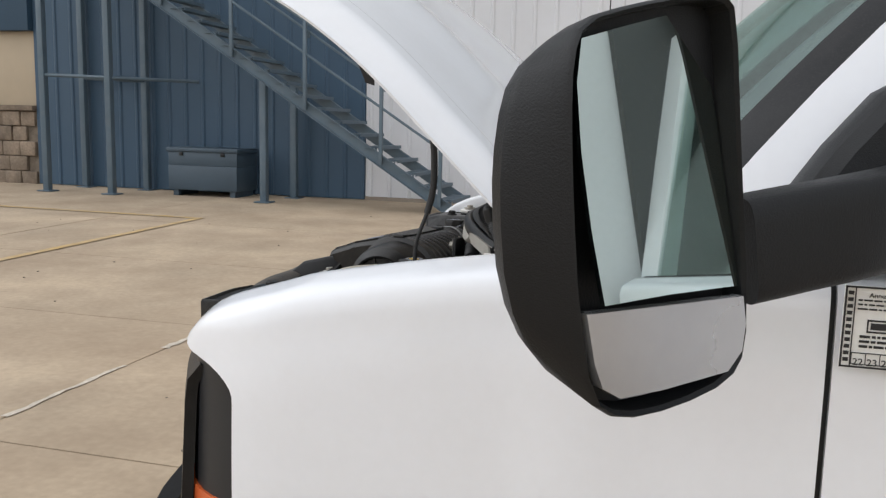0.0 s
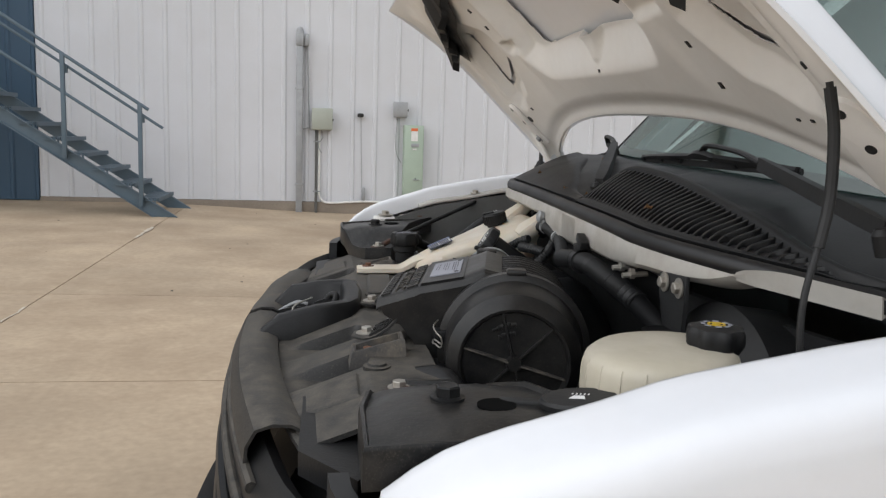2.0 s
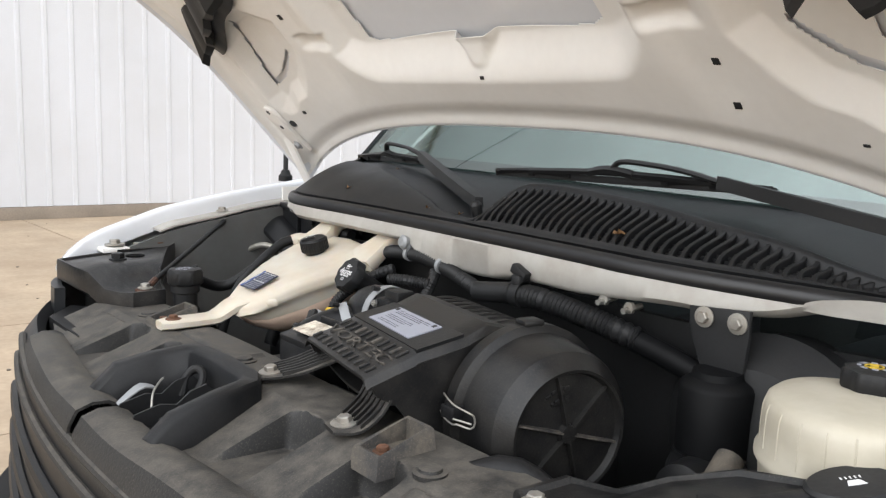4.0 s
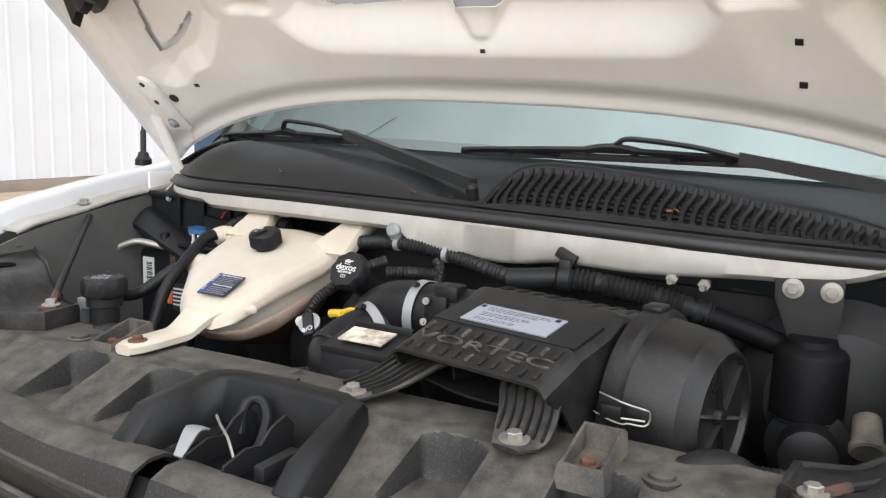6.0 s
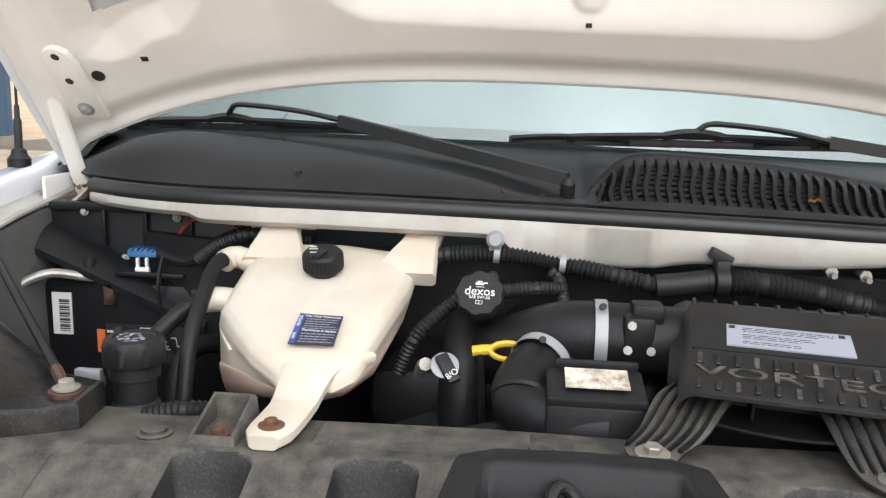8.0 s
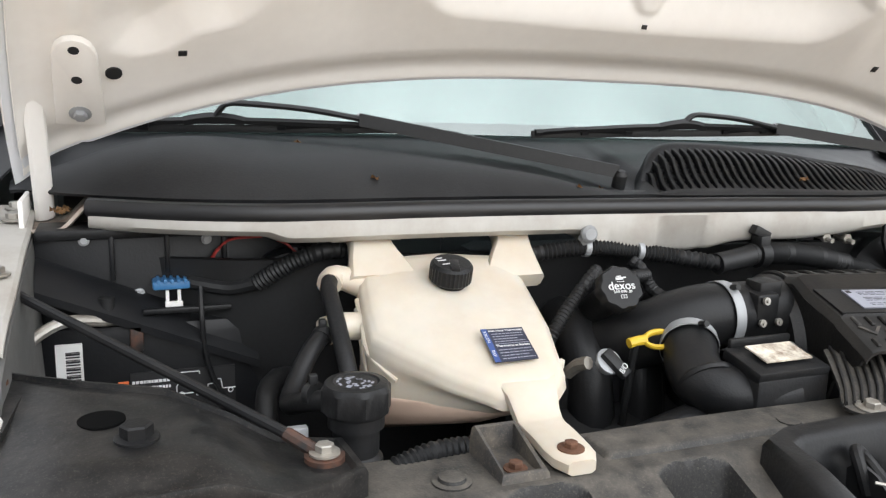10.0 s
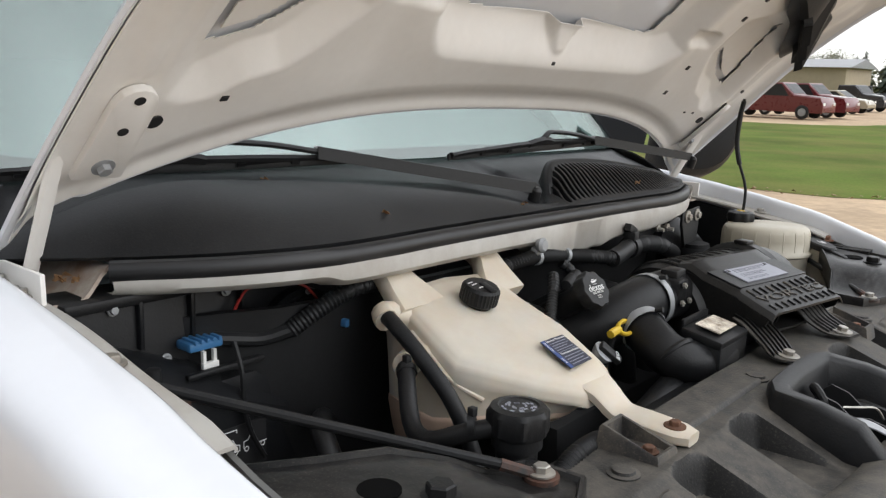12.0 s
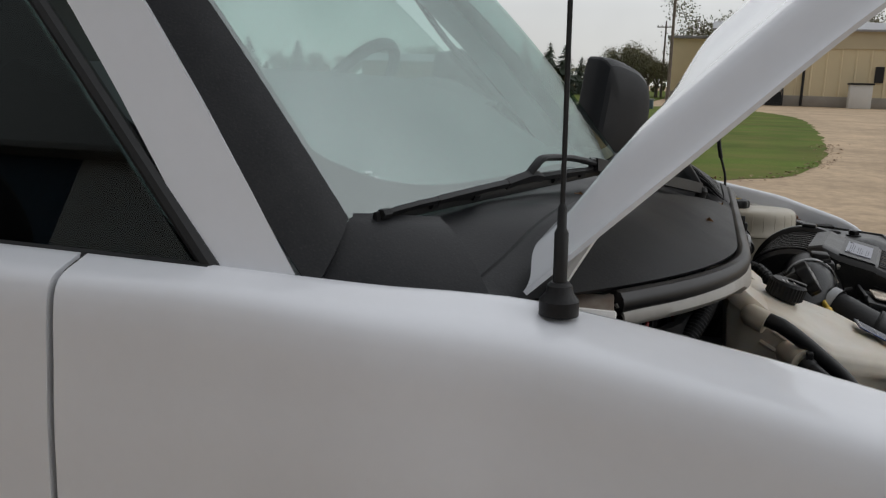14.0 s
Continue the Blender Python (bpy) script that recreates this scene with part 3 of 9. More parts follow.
box(bm, (-11.9, WALL_Y - 0.35, 7.0), (17.3, WALL_Y + 8.3, 7.15), 0.02)
tagged(link("roof", bm, "roof"), "grey metal roof of the workshop", "roof", kind="structure")
# tan upper wall over split stone, beside the blue siding
bm = bmesh.new()
box(bm, (-19, WALL_Y + 0.05, 1.6), (-11.62, WALL_Y + 0.4, 3.0), 0.01)
tagged(link("wall_tan", bm, "tan_wall"), "tan plaster wall panel above a stone base", "wall", kind="structure")
bm = bmesh.new()
box(bm, (-19, WALL_Y - 0.12, 3.0), (-11.62, WALL_Y + 0.4, 7.0), 0.01)
tagged(link("wall_fascia", bm, "siding_blue"), "dark blue metal fascia over the tan wall", "wall", kind="structure")
bm = bmesh.new()
box(bm, (-19, WALL_Y + 0.03, 0.0), (-11.62, WALL_Y + 0.4, 1.5))
stone_wall = tagged(link("wall_stone", bm, "joint"), "brown split stone base of the wall", "wall", kind="structure")
bm = bmesh.new()
box(bm, (-19, WALL_Y - 0.1, 1.5), (-11.62, WALL_Y + 0.4, 1.6), 0.015)
tagged(link("stone_cap", bm, "stone", stone_wall), "rough stone ledge")
for r in range(5):
    x = -11.64 - (0.2 if r % 2 else 0.0)
    while x > -14.2:
        w = rnd.uniform(0.32, 0.46)
        bm = bmesh.new()
        box(bm, (x - w + 0.012, WALL_Y - 0.02 - rnd.uniform(0, 0.035), 0.06 + r * 0.288), (x, WALL_Y + 0.06, 0.06 + r * 0.288 + 0.276), 0.018)
        for v in bm.verts:
            v.co += Vector((0, 0.012 * noise.noise(v.co * 9), 0))
        link("stone", bm, "stone", stone_wall)
        x -= w

# ---- outdoor stairs ----
stairs = thing("staircase", "blue-grey painted steel outdoor staircase with open treads and pipe rails", "stairs", at=(-5.5, 10.6, 0.09))


def at_stairs(ob):
    ob.matrix_parent_inverse = Matrix.Translation(-Vector((-5.5, 10.6, 0.09)))
    return ob


SLOPE = math.atan(0.639)
foot_x, foot_z, near_y, far_y = -2.935, 0.07, 9.95, 11.05
run_dir = Vector((-math.cos(SLOPE), 0, math.sin(SLOPE)))
up = Vector((math.sin(SLOPE), 0, math.cos(SLOPE)))
for y in (near_y, far_y):
    # channel: web and two flanges turned outwards, cut level at the foot
    bm = bmesh.new()
    base = Vector((foot_x, y, foot_z))
    s = 1 if y == far_y else -1
    ends = [[], []]
    for h, w in [(0.0, 0.0), (0.0, 0.055), (0.010, 0.055), (0.010, 0.006), (0.162, 0.006), (0.162, 0.055), (0.172, 0.055), (0.172, 0.0)]:
        p = base + up * h + Vector((0, s * w, 0))
        ends[0].append(p + run_dir * ((foot_z - p.z) / run_dir.z))
        ends[1].append(p + run_dir * 9.0)
    rings(bm, ends)
    at_stairs(part("stringer", bm, "steel_blue", stairs))
rise, run = 0.19, 0.19 / 0.639
for k in range(24):
    cx, cz = foot_x + 0.10 - run * (k + 1), foot_z + 0.055 + rise * (k + 1)
    bm = bmesh.new()
    for d in range(5):
        box(bm, (cx + d * 0.052, near_y + 0.004, cz - 0.028), (cx + 0.034 + d * 0.052, far_y - 0.004, cz))
    box(bm, (cx + 0.258, near_y + 0.004, cz - 0.05), (cx + 0.270, far_y - 0.004, cz + 0.002))
    tread = at_stairs(part("tread", bm, "steel_blue", stairs))
    # bent clip that carries the tread on the stringer's face
    bm = bmesh.new()
    box(bm, (cx + 0.03, near_y - 0.045, cz - 0.03), (cx + 0.24, near_y - 0.004, cz - 0.02))
    box(bm, (cx + 0.225, near_y - 0.045, cz - 0.075), (cx + 0.24, near_y - 0.004, cz - 0.02))
    part("tread_clip", bm, "steel_blue", tread)
for d in (0.16, 1.27, 2.74, 4.21, 5.68, 7.15):
    bm = bmesh.new()
    p = Vector((foot_x, near_y, foot_z)) + run_dir * d
    box(bm, (p.x - 0.026, near_y - 0.075, p.z + 0.06), (p.x + 0.026, near_y - 0.025, p.z + 1.38), 0.004)
    box(bm, (p.x - 0.012, near_y - 0.025, p.z + 1.14), (p.x + 0.045, near_y + 0.03, p.z + 1.24), 0.004)
    at_stairs(part("post", bm, "steel_blue", stairs))
for name, h, dy, start, r in (("rail", 1.38, -0.05, 0.03, 0.022), ("rail", 0.90, -0.05, 0.16, 0.020), ("handrail", 1.25, 0.03, -0.16, 0.019)):
    bm = bmesh.new()
    p = Vector((foot_x, near_y + dy, foot_z + h)) + run_dir * start
    rod(bm, p, p + run_dir * 8.8, r, 10)
    at_stairs(part(name, bm, "steel_blue", stairs))
for x, y in ((-6.18, 10.38), (-6.1, 11.35), (-9.1, 10.42), (-9.1, 11.45), (-10.42, 10.42), (-10.42, 11.45)):
    bm = bmesh.new()
    top = 2.05 if x > -7 else 6.0
    box(bm, (x - 0.055, y - 0.055, 0.1), (x + 0.055, y + 0.055, top), 0.006)
    box(bm, (x - 0.13, y - 0.13, 0.09), (x + 0.13, y + 0.13, 0.11), 0.003)
    at_stairs(part("column", bm, "steel_blue", stairs))
for y in (10.42, 11.45):
    bm = bmesh.new()
    rod(bm, (-10.42, y, 2.12), (-9.1, y, 2.08), 0.03, 8)
    at_stairs(part("brace", bm, "steel_blue", stairs))
bm = bmesh.new()
rod(bm, (-9.1, 10.42, 2.08), (-9.1, 11.45, 2.08), 0.03, 8)
rod(bm, (-9.1, 10.42, 2.08), (-8.0, 11.45, 2.08), 0.03, 8)
at_stairs(part("brace", bm, "steel_blue", stairs))

# ---- job box ----
jb = thing("job_box", "blue-grey steel job site tool chest on feet", "tool chest", at=(-7.5, 11.1, 0.1))
inv = Matrix.Translation((7.5, -11.1, -0.1))


def jp(name, bm, mat, label=""):
    o = part(name, bm, mat, jb, label)
    o.matrix_parent_inverse = inv
    return o


bm = bmesh.new()
box(bm, (-8.22, 10.78, 0.2), (-6.9, 11.5, 0.62), 0.01)
box(bm, (-8.22, 10.79, 0.62), (-6.9, 11.5, 0.86), 0.006)
jp("body", bm, "box_blue")
bm = bmesh.new()
box(bm, (-8.25, 10.76, 0.86), (-6.87, 11.52, 0.93), 0.012)
jp("lid", bm, "box_blue")
for x in (-8.15, -7.05):
    bm = bmesh.new()
    box(bm, (x, 10.82, 0.095), (x + 0.1, 11.46, 0.2))
    jp("foot", bm, "box_blue")
for x in (-8.0, -7.2):
    bm = bmesh.new()
    box(bm, (x, 10.765, 0.79), (x + 0.07, 10.8, 0.85), 0.006)
    jp("lock_pocket", bm, "dark")

# ---- electrical things on the white wall ----
pipe = thing("conduit_riser", "grey square steel conduit riser fixed to white siding", "conduit")
bm = bmesh.new()
box(bm, (-1.14, WALL_Y - 0.14, -0.02), (-1.045, WALL_Y - 0.03, 2.56), 0.008)
part("duct", bm, "galv", pipe)
bm = bmesh.new()
box(bm, (-1.15, WALL_Y - 0.15, 2.50), (-1.035, WALL_Y - 0.02, 2.68), 0.012)
turned(bm, (-1.09, WALL_Y - 0.09, 2.68), (0, 0, 1), [(0, 0.06), (0.05, 0.055), (0.09, 0.03), (0.10, 0.0)], 14)
box(bm, (-1.025, WALL_Y - 0.13, 2.50), (-0.955, WALL_Y - 0.03, 2.68), 0.02)
part("weather_head", bm, "galv", pipe)
for z in (1.86, 0.42):
    bm = bmesh.new()
    box(bm, (-1.155, WALL_Y - 0.148, z), (-1.03, WALL_Y - 0.03, z + 0.025), 0.004)
    part("strap", bm, "galv", pipe)
bm = bmesh.new()
tube(bm, [(-0.98, WALL_Y - 0.05, 2.52), (-0.97, WALL_Y - 0.05, 2.2), (-0.945, WALL_Y - 0.05, 1.34), (-0.94, WALL_Y - 0.05, 1.30), (-1.04, WALL_Y - 0.05, 1.27)], 0.011, 6, 0.05)
part("cable", bm, "galv", pipe)


def enclosure(name, label, x0, x1, z0, z1, d, mat, cover=True, rim=0.012):
    t = thing(name, label, "electrical box")
    bm = bmesh.new()
    box(bm, (x0, WALL_Y - 0.03 - d, z0), (x1, WALL_Y - 0.01, z1), rim)
    part("case", bm, mat, t)
    if cover:
        bm = bmesh.new()
        box(bm, (x0 - 0.006, WALL_Y - 0.043 - d, z0 + 0.012), (x1 + 0.006, WALL_Y - 0.027 - d, z1 + 0.006), min(rim, 0.008))
        part("cover", bm, mat, t)
        bm = bmesh.new()
        box(bm, (x1 + 0.005, WALL_Y - 0.04 - d, (z0 + z1) / 2 - 0.02), (x1 + 0.02, WALL_Y - 0.01 - d, (z0 + z1) / 2 + 0.015), 0.004)
        part("hasp", bm, "dark", t)
    return t


enclosure("junction_box", "grey-green plastic electrical junction box on white siding", -0.90, -0.60, 1.26, 1.585, 0.18, "box_grey", rim=0.03)
enclosure("meter_box", "small grey metal switch box on white siding", 0.33, 0.535, 1.49, 1.72, 0.13, "galv")
cab = enclosure("power_cabinet", "pale green electrical cabinet standing against white siding", 0.49, 0.79, -0.02, 1.38, 0.22, "box_green", False)
bm = bmesh.new()
box(bm, (0.505, WALL_Y - 0.262, 0.17), (0.775, WALL_Y - 0.245, 1.36), 0.006)
part("upper_door", bm, "box_green", cab)
bm = bmesh.new()
box(bm, (0.505, WALL_Y - 0.262, 0.0), (0.775, WALL_Y - 0.245, 0.16), 0.004)
part("lower_door", bm, "box_green", cab)
bm = bmesh.new()
box(bm, (0.595, WALL_Y - 0.268, 1.14), (0.695, WALL_Y - 0.255, 1.29))
part("notice", bm, "label_white", cab)
bm = bmesh.new()
box(bm, (0.595, WALL_Y - 0.269, 1.292), (0.695, WALL_Y - 0.255, 1.335))
part("warning_stripe", bm, "orange", cab)
for x0, x1, z0, z1, mat, name in ((0.598, 0.72, 1.05, 1.105, "galv", "latch"), (0.62, 0.68, 1.005, 1.03, "label_white", "notice"), (0.63, 0.73, 0.545, 0.56, "galv", "latch"), (0.665, 0.685, 0.56, 0.58, "dark", "keyhole")):
    bm = bmesh.new()
    box(bm, (x0, WALL_Y - 0.275, z0), (x1, WALL_Y - 0.255, z1), 0.003)
    part(name, bm, mat, cab)
pipe = thing("conduit_run", "thin white and black conduit running along the wall base", "conduit")
bm = bmesh.new()
tube(bm, [(-0.79, WALL_Y - 0.05, 1.26), (-0.79, WALL_Y - 0.05, 0.6), (-0.79, WALL_Y - 0.06, 0.3), (-0.74, WALL_Y - 0.06, 0.19), (-0.60, WALL_Y - 0.07, 0.155), (-0.1, WALL_Y - 0.07, 0.185), (0.5, WALL_Y - 0.07, 0.17)], 0.016, 8, 0.04)
part("white_pipe", bm, "label_white", pipe)
bm = bmesh.new()
rod(bm, (-0.835, WALL_Y - 0.06, -0.02), (-0.835, WALL_Y - 0.06, 1.26), 0.021, 8)
part("black_pipe", bm, "inner_grey", pipe)
for z in (1.08, 0.32):
    bm = bmesh.new()
    box(bm, (-0.88, WALL_Y - 0.085, z), (-0.77, WALL_Y - 0.03, z + 0.018), 0.003)
    part("clip", bm, "galv", pipe)
bm = bmesh.new()
box(bm, (-0.135, WALL_Y - 0.09, 0.20), (-0.08, WALL_Y - 0.02, 0.40), 0.012)
part("outlet_box", bm, "galv", pipe)
for pts in ([(-0.76, WALL_Y - 0.06, 1.26), (-0.74, WALL_Y - 0.06, 1.15), (-0.79, WALL_Y - 0.075, 1.08)], [(-0.81, WALL_Y - 0.085, 1.1), (-0.80, WALL_Y - 0.085, 1.0), (-0.76, WALL_Y - 0.06, 0.92)], [(0.40, WALL_Y - 0.05, 1.49), (0.375, WALL_Y - 0.05, 1.2), (0.39, WALL_Y - 0.05, 0.95), (0.46, WALL_Y - 0.06, 0.80)]):
    bm = bmesh.new()
    tube(bm, pts, 0.008, 6, 0.03)
    part("lead", bm, "galv", pipe)
lamp = thing("wall_sensor", "small black sensor with a thin cable on siding", "sensor")
bm = bmesh.new()
box(bm, (-0.22, WALL_Y - 0.11, 1.475), (-0.125, WALL_Y - 0.01, 1.535), 0.018)
part("head", bm, "dark", lamp)
bm = bmesh.new()
tube(bm, [(-0.165, WALL_Y - 0.03, 1.48), (-0.15, WALL_Y - 0.03, 0.9), (-0.135, WALL_Y - 0.03, 0.40)], 0.005, 5, 0.08)
part("cable", bm, "galv", lamp)

# ---- distance: yellow building, cars, trees ----
def gable_building(name, label, x0, x1, y0, depth, h, peak):
    t = thing(name, label, "building", at=((x0 + x1) / 2, y0, 0))
    inv = Matrix.Translation((-(x0 + x1) / 2, -y0, 0))
    def bp(n, bm, mat, label=""):
        o = part(n, bm, mat, t, label)
        o.matrix_parent_inverse = inv
        return o
    bm = bmesh.new()
    n = int((x1 - x0) / 1.2)
    xs = []
    for i in range(n):
        x = x0 + (x1 - x0) * i / n
        xs += [(x, 0), (x + 0.05, 0.06), (x + 0.15, 0.06), (x + 0.2, 0)]
    xs.append((x1, 0))
    lo = [bm.verts.new((x, y0 + d, 0.9)) for x, d in xs]
    hi = [bm.verts.new((x, y0 + d, h)) for x, d in xs]
    for i in range(len(xs) - 1):
        bm.faces.new((lo[i], hi[i], hi[i + 1], lo[i + 1]))
    box(bm, (x0, y0 - depth, 0.9), (x1, y0 - 0.05, h))
    bp("wall", bm, "yellow_wall")
    bm = bmesh.new()
    box(bm, (x0 - 0.05, y0 - depth, -0.04), (x1 + 0.05, y0 + 0.08, 0.9), 0.02)
    bp("foundation", bm, "foundation")
    bm = bmesh.new()
    sheet(bm, lambda u, v: (u, v, h + 0.02 + peak * (1 - abs((v - (y0 - depth / 2)) / (depth / 2 + 0.4)))), [x0 - 0.4, x1 + 0.4], [y0 + 0.4, y0 - depth / 2, y0 - depth - 0.4], 0.18, down=(0, 0, -1))
    bp("roof", bm, "roof")
    return t, bp


yb, bp = gable_building("warehouse", "long cream-yellow metal warehouse with a grey foundation", -62, -0.2, -82, 22, 6.75, 1.4)
bm = bmesh.new()
box(bm, (-0.2, -112, 0.9), (4.6, -97, 6.6))
bp("side_wing", bm, "yellow_wall")
bm = bmesh.new()
box(bm, (-0.2, -112, -0.04), (4.7, -96.9, 0.9))
bp("wing_foundation", bm, "foundation")
bm = bmesh.new()
box(bm, (-0.2, -112.3, 6.6), (4.9, -96.6, 6.9), 0.03)
bp("wing_roof", bm, "roof")
bm = bmesh.new()
box(bm, (-62, -81.98, 5.1), (-0.22, -81.9, 6.75))
bp("upper_band", bm, "yellow_dull", "greyer upper band of siding")
for x, w, z0, z1 in ((-3.0, 1.6, 1.2, 3.4), (-5.6, 1.0, 1.2, 3.4), (-26.0, 3.0, 0.9, 4.2)):
    bm = bmesh.new()
    box(bm, (x - w / 2, -82, z0), (x + w / 2, -81.8, z1), 0.03)
    d = bp("door", bm, "label_white", "white metal door")
    bm = bmesh.new()
    for dx in (-w / 2 - 0.12, w / 2):
        box(bm, (x + dx, -82, z0), (x + dx + 0.12, -81.75, z1 + 0.12))
    box(bm, (x - w / 2, -82, z1), (x + w / 2, -81.75, z1 + 0.12))
    bp("door_frame", bm, "foundation")
bm = bmesh.new()
box(bm, (-3.3, -81.82, 2.5), (-2.7, -81.74, 2.8))
bp("door_window", bm, "ink")
for x in (-14.2, -16.0):
    bm = bmesh.new()
    box(bm, (x - 0.35, -82, 2.2), (x + 0.35, -81.85, 3.6))
    bp("window", bm, "headlight")
for x in (-8.0, -17.2, -35.0):
    bm = bmesh.new()
    rod(bm, (x, -81.8, 0.0), (x, -81.8, 6.75), 0.12, 8)
    bp("downspout", bm, "ink")
bm = bmesh.new()
rod(bm, (-0.9, -81.8, 0.0), (-0.9, -81.8, 6.75), 0.09, 8)
bp("downspout", bm, "yellow_wall")
bm = bmesh.new()
for k in range(5):
    box(bm, (-6.3, -81.8 + k * 0.3, 0.0), (-4.9, -81.5 + k * 0.3, 1.2 - k * 0.24))
for x in (-6.3, -4.9):
    box(bm, (x - 0.05, -81.8, 1.2), (x + 0.05, -81.7, 2.3))
    rod(bm, (x, -81.4, 2.3), (x, -80.3, 1.1), 0.06, 6)
    box(bm, (x - 0.05, -80.35, 0.0), (x + 0.05, -80.25, 1.1))
bp("steps", bm, "ink", "dark steel door steps")
crate = thing("utility_cabinet", "white utility cabinet standing by the warehouse", "cabinet", at=(-12.6, -80.5, 0))
bm = bmesh.new()
box(bm, (-0.9, -0.6, -0.05), (0.9, 0.6, 2.0), 0.04)
part("case", bm, "label_white", crate)
bm = bmesh.new()
box(bm, (-1.0, -0.7, 2.0), (1.0, 0.7, 2.15), 0.03)
part("top", bm, "ink", crate)
bb = thing("low_shed", "low blue-grey utility box on the lawn", "utility box", at=(4.2, -55, 0))
bm = bmesh.new()
box(bm, (-0.85, -0.4, -0.05), (0.85, 0.4, 0.52), 0.03)
part("case", bm, "steel_blue", bb)
bm = bmesh.new()
box(bm, (-0.9, -0.45, 0.52), (0.9, 0.45, 0.58), 0.02)
part("lid", bm, "galv", bb)
for x in (0.9, -0.1):
    t = thing("bollard", "short white bollard at the lawn edge", "bollard", "bollards", at=(x, -62 if x > 0.5 else -58, 0))
    bm = bmesh.new()
    turned(bm, (0, 0, -0.05), (0, 0, 1), [(0, 0.12), (0.8, 0.12), (0.86, 0.06)], 12)
    part("post", bm, "label_white", t)


def pole(x, y, h):
    t = thing("utility_pole", "weathered wooden utility pole with a crossarm", "utility pole", "utility poles", at=(x, y, 0))
    bm = bmesh.new()
    rod(bm, (0, 0, -0.05), (0, 0, h), 0.16, 10, 0.11)
    part("shaft", bm, "bark", t)
    bm = bmesh.new()
    box(bm, (-1.1, -0.06, h - 0.8), (1.1, 0.06, h - 0.66), 0.01)
    for dx in (-1, -0.5, 0.5, 1):
        rod(bm, (dx, 0, h - 0.66), (dx, 0, h - 0.45), 0.05, 6)
    part("crossarm", bm, "bark", t)


pole(3.2, -70.5, 9.0)
pole(6.0, -112, 9.5)


def car(x, y, turn, mat, kind, label):
    """A parked car; kind: suv, sedan or pickup."""
    t = thing("parked_car", label, "car", "parked cars", at=(x, y, 0))
    t.rotation_euler.z = radians(turn)
    t.scale = (0.87, 0.87, 0.87)
    side = {"suv": [(-2.3, 0.45), (-2.35, 0.9), (-2.2, 1.05), (-1.9, 1.72), (0.4, 1.76), (1.05, 1.12), (2.15, 0.98), (2.3, 0.7), (2.3, 0.42)],
            "sedan": [(-2.3, 0.42), (-2.35, 0.85), (-1.6, 0.98), (-0.9, 1.42), (0.35, 1.44), (1.1, 0.98), (2.1, 0.84), (2.3, 0.6), (2.3, 0.4)],
            "pickup": [(-2.8, 0.42), (-2.8, 1.12), (-0.7, 1.14), (-0.55, 1.78), (0.6, 1.8), (1.25, 1.2), (2.6, 1.08), (2.75, 0.8), (2.75, 0.36)]}[kind]
    bm = bmesh.new()
    loops = []
    for y_, k in ((-0.88, 0.0), (-0.82, 1.0), (0.82, 1.0), (0.88, 0.0)):
        loops.append([Vector((px, y_, pz - (0.06 if k == 0 else 0))) for px, pz in side])
    rings(bm, loops)
    part("body", bm, mat, t)
    roof = [p for p in side if p[1] > 1.3]
    xa, xb, zt = min(p[0] for p in roof), max(p[0] for p in roof), max(p[1] for p in roof)
    belt = 1.12 if kind != "sedan" else 0.98
    for s in (-1, 1):
        bm = bmesh.new()
        q = [(xa - 0.05, belt), (xa + 0.1, zt - 0.1), (xb - 0.02, zt - 0.1), (xb + 0.4, belt)]
        prism(bm, q, 0.03, Matrix.Translation((0, s * 0.875 + 0.015, 0)) @ pose(0, 0, 0, 90, 0, 0))
        part("side_window", bm, "headlight", t)
    bm = bmesh.new()
    sl = Vector((side[5 if kind == "suv" else 5][0] - xb, 0, side[5][1] - zt))
    m0 = Vector((xb, 0, zt))
    n_ = Vector((-sl.z, 0, sl.x)).normalized()
    q = [m0 + sl * 0.12 + Vector((0, -0.72, 0)), m0 + sl * 0.12 + Vector((0, 0.72, 0)), m0 + sl * 0.92 + Vector((0, 0.76, 0)), m0 + sl * 0.92 + Vector((0, -0.76, 0))]
    n_ = n_ if n_.x > 0 else -n_
    rings(bm, [[p - n_ * 0.01 for p in q], [p + n_ * 0.012 for p in q]])
    part("windscreen", bm, "headlight", t)
    wx = 1.45 if kind != "pickup" else 1.75
    for px in (-wx, wx):
        for s in (-1, 1):
            bm = bmesh.new()
            turned(bm, (px, s * 0.72, 0.33), (0, s, 0), [(0, 0.25), (0.02, 0.34), (0.18, 0.35), (0.21, 0.3), (0.21, 0.22), (0.17, 0.2)], 20)
            w = part("wheel", bm, "dark", t)
            bm = bmesh.new()
            turned(bm, (px, s * 0.72, 0.33), (0, s, 0), [(0.15, 0.22), (0.19, 0.2), (0.2, 0.05)], 16)
            part("rim", bm, "galv", w)
    hx = side[-1][0] - 0.02
    for s in (-1, 1):
        bm = bmesh.new()
        box(bm, (hx - 0.02, s * 0.68 - 0.14, 0.68), (hx + 0.03, s * 0.68 + 0.14, 0.82), 0.02)
        part("headlight", bm, "label_white", t)


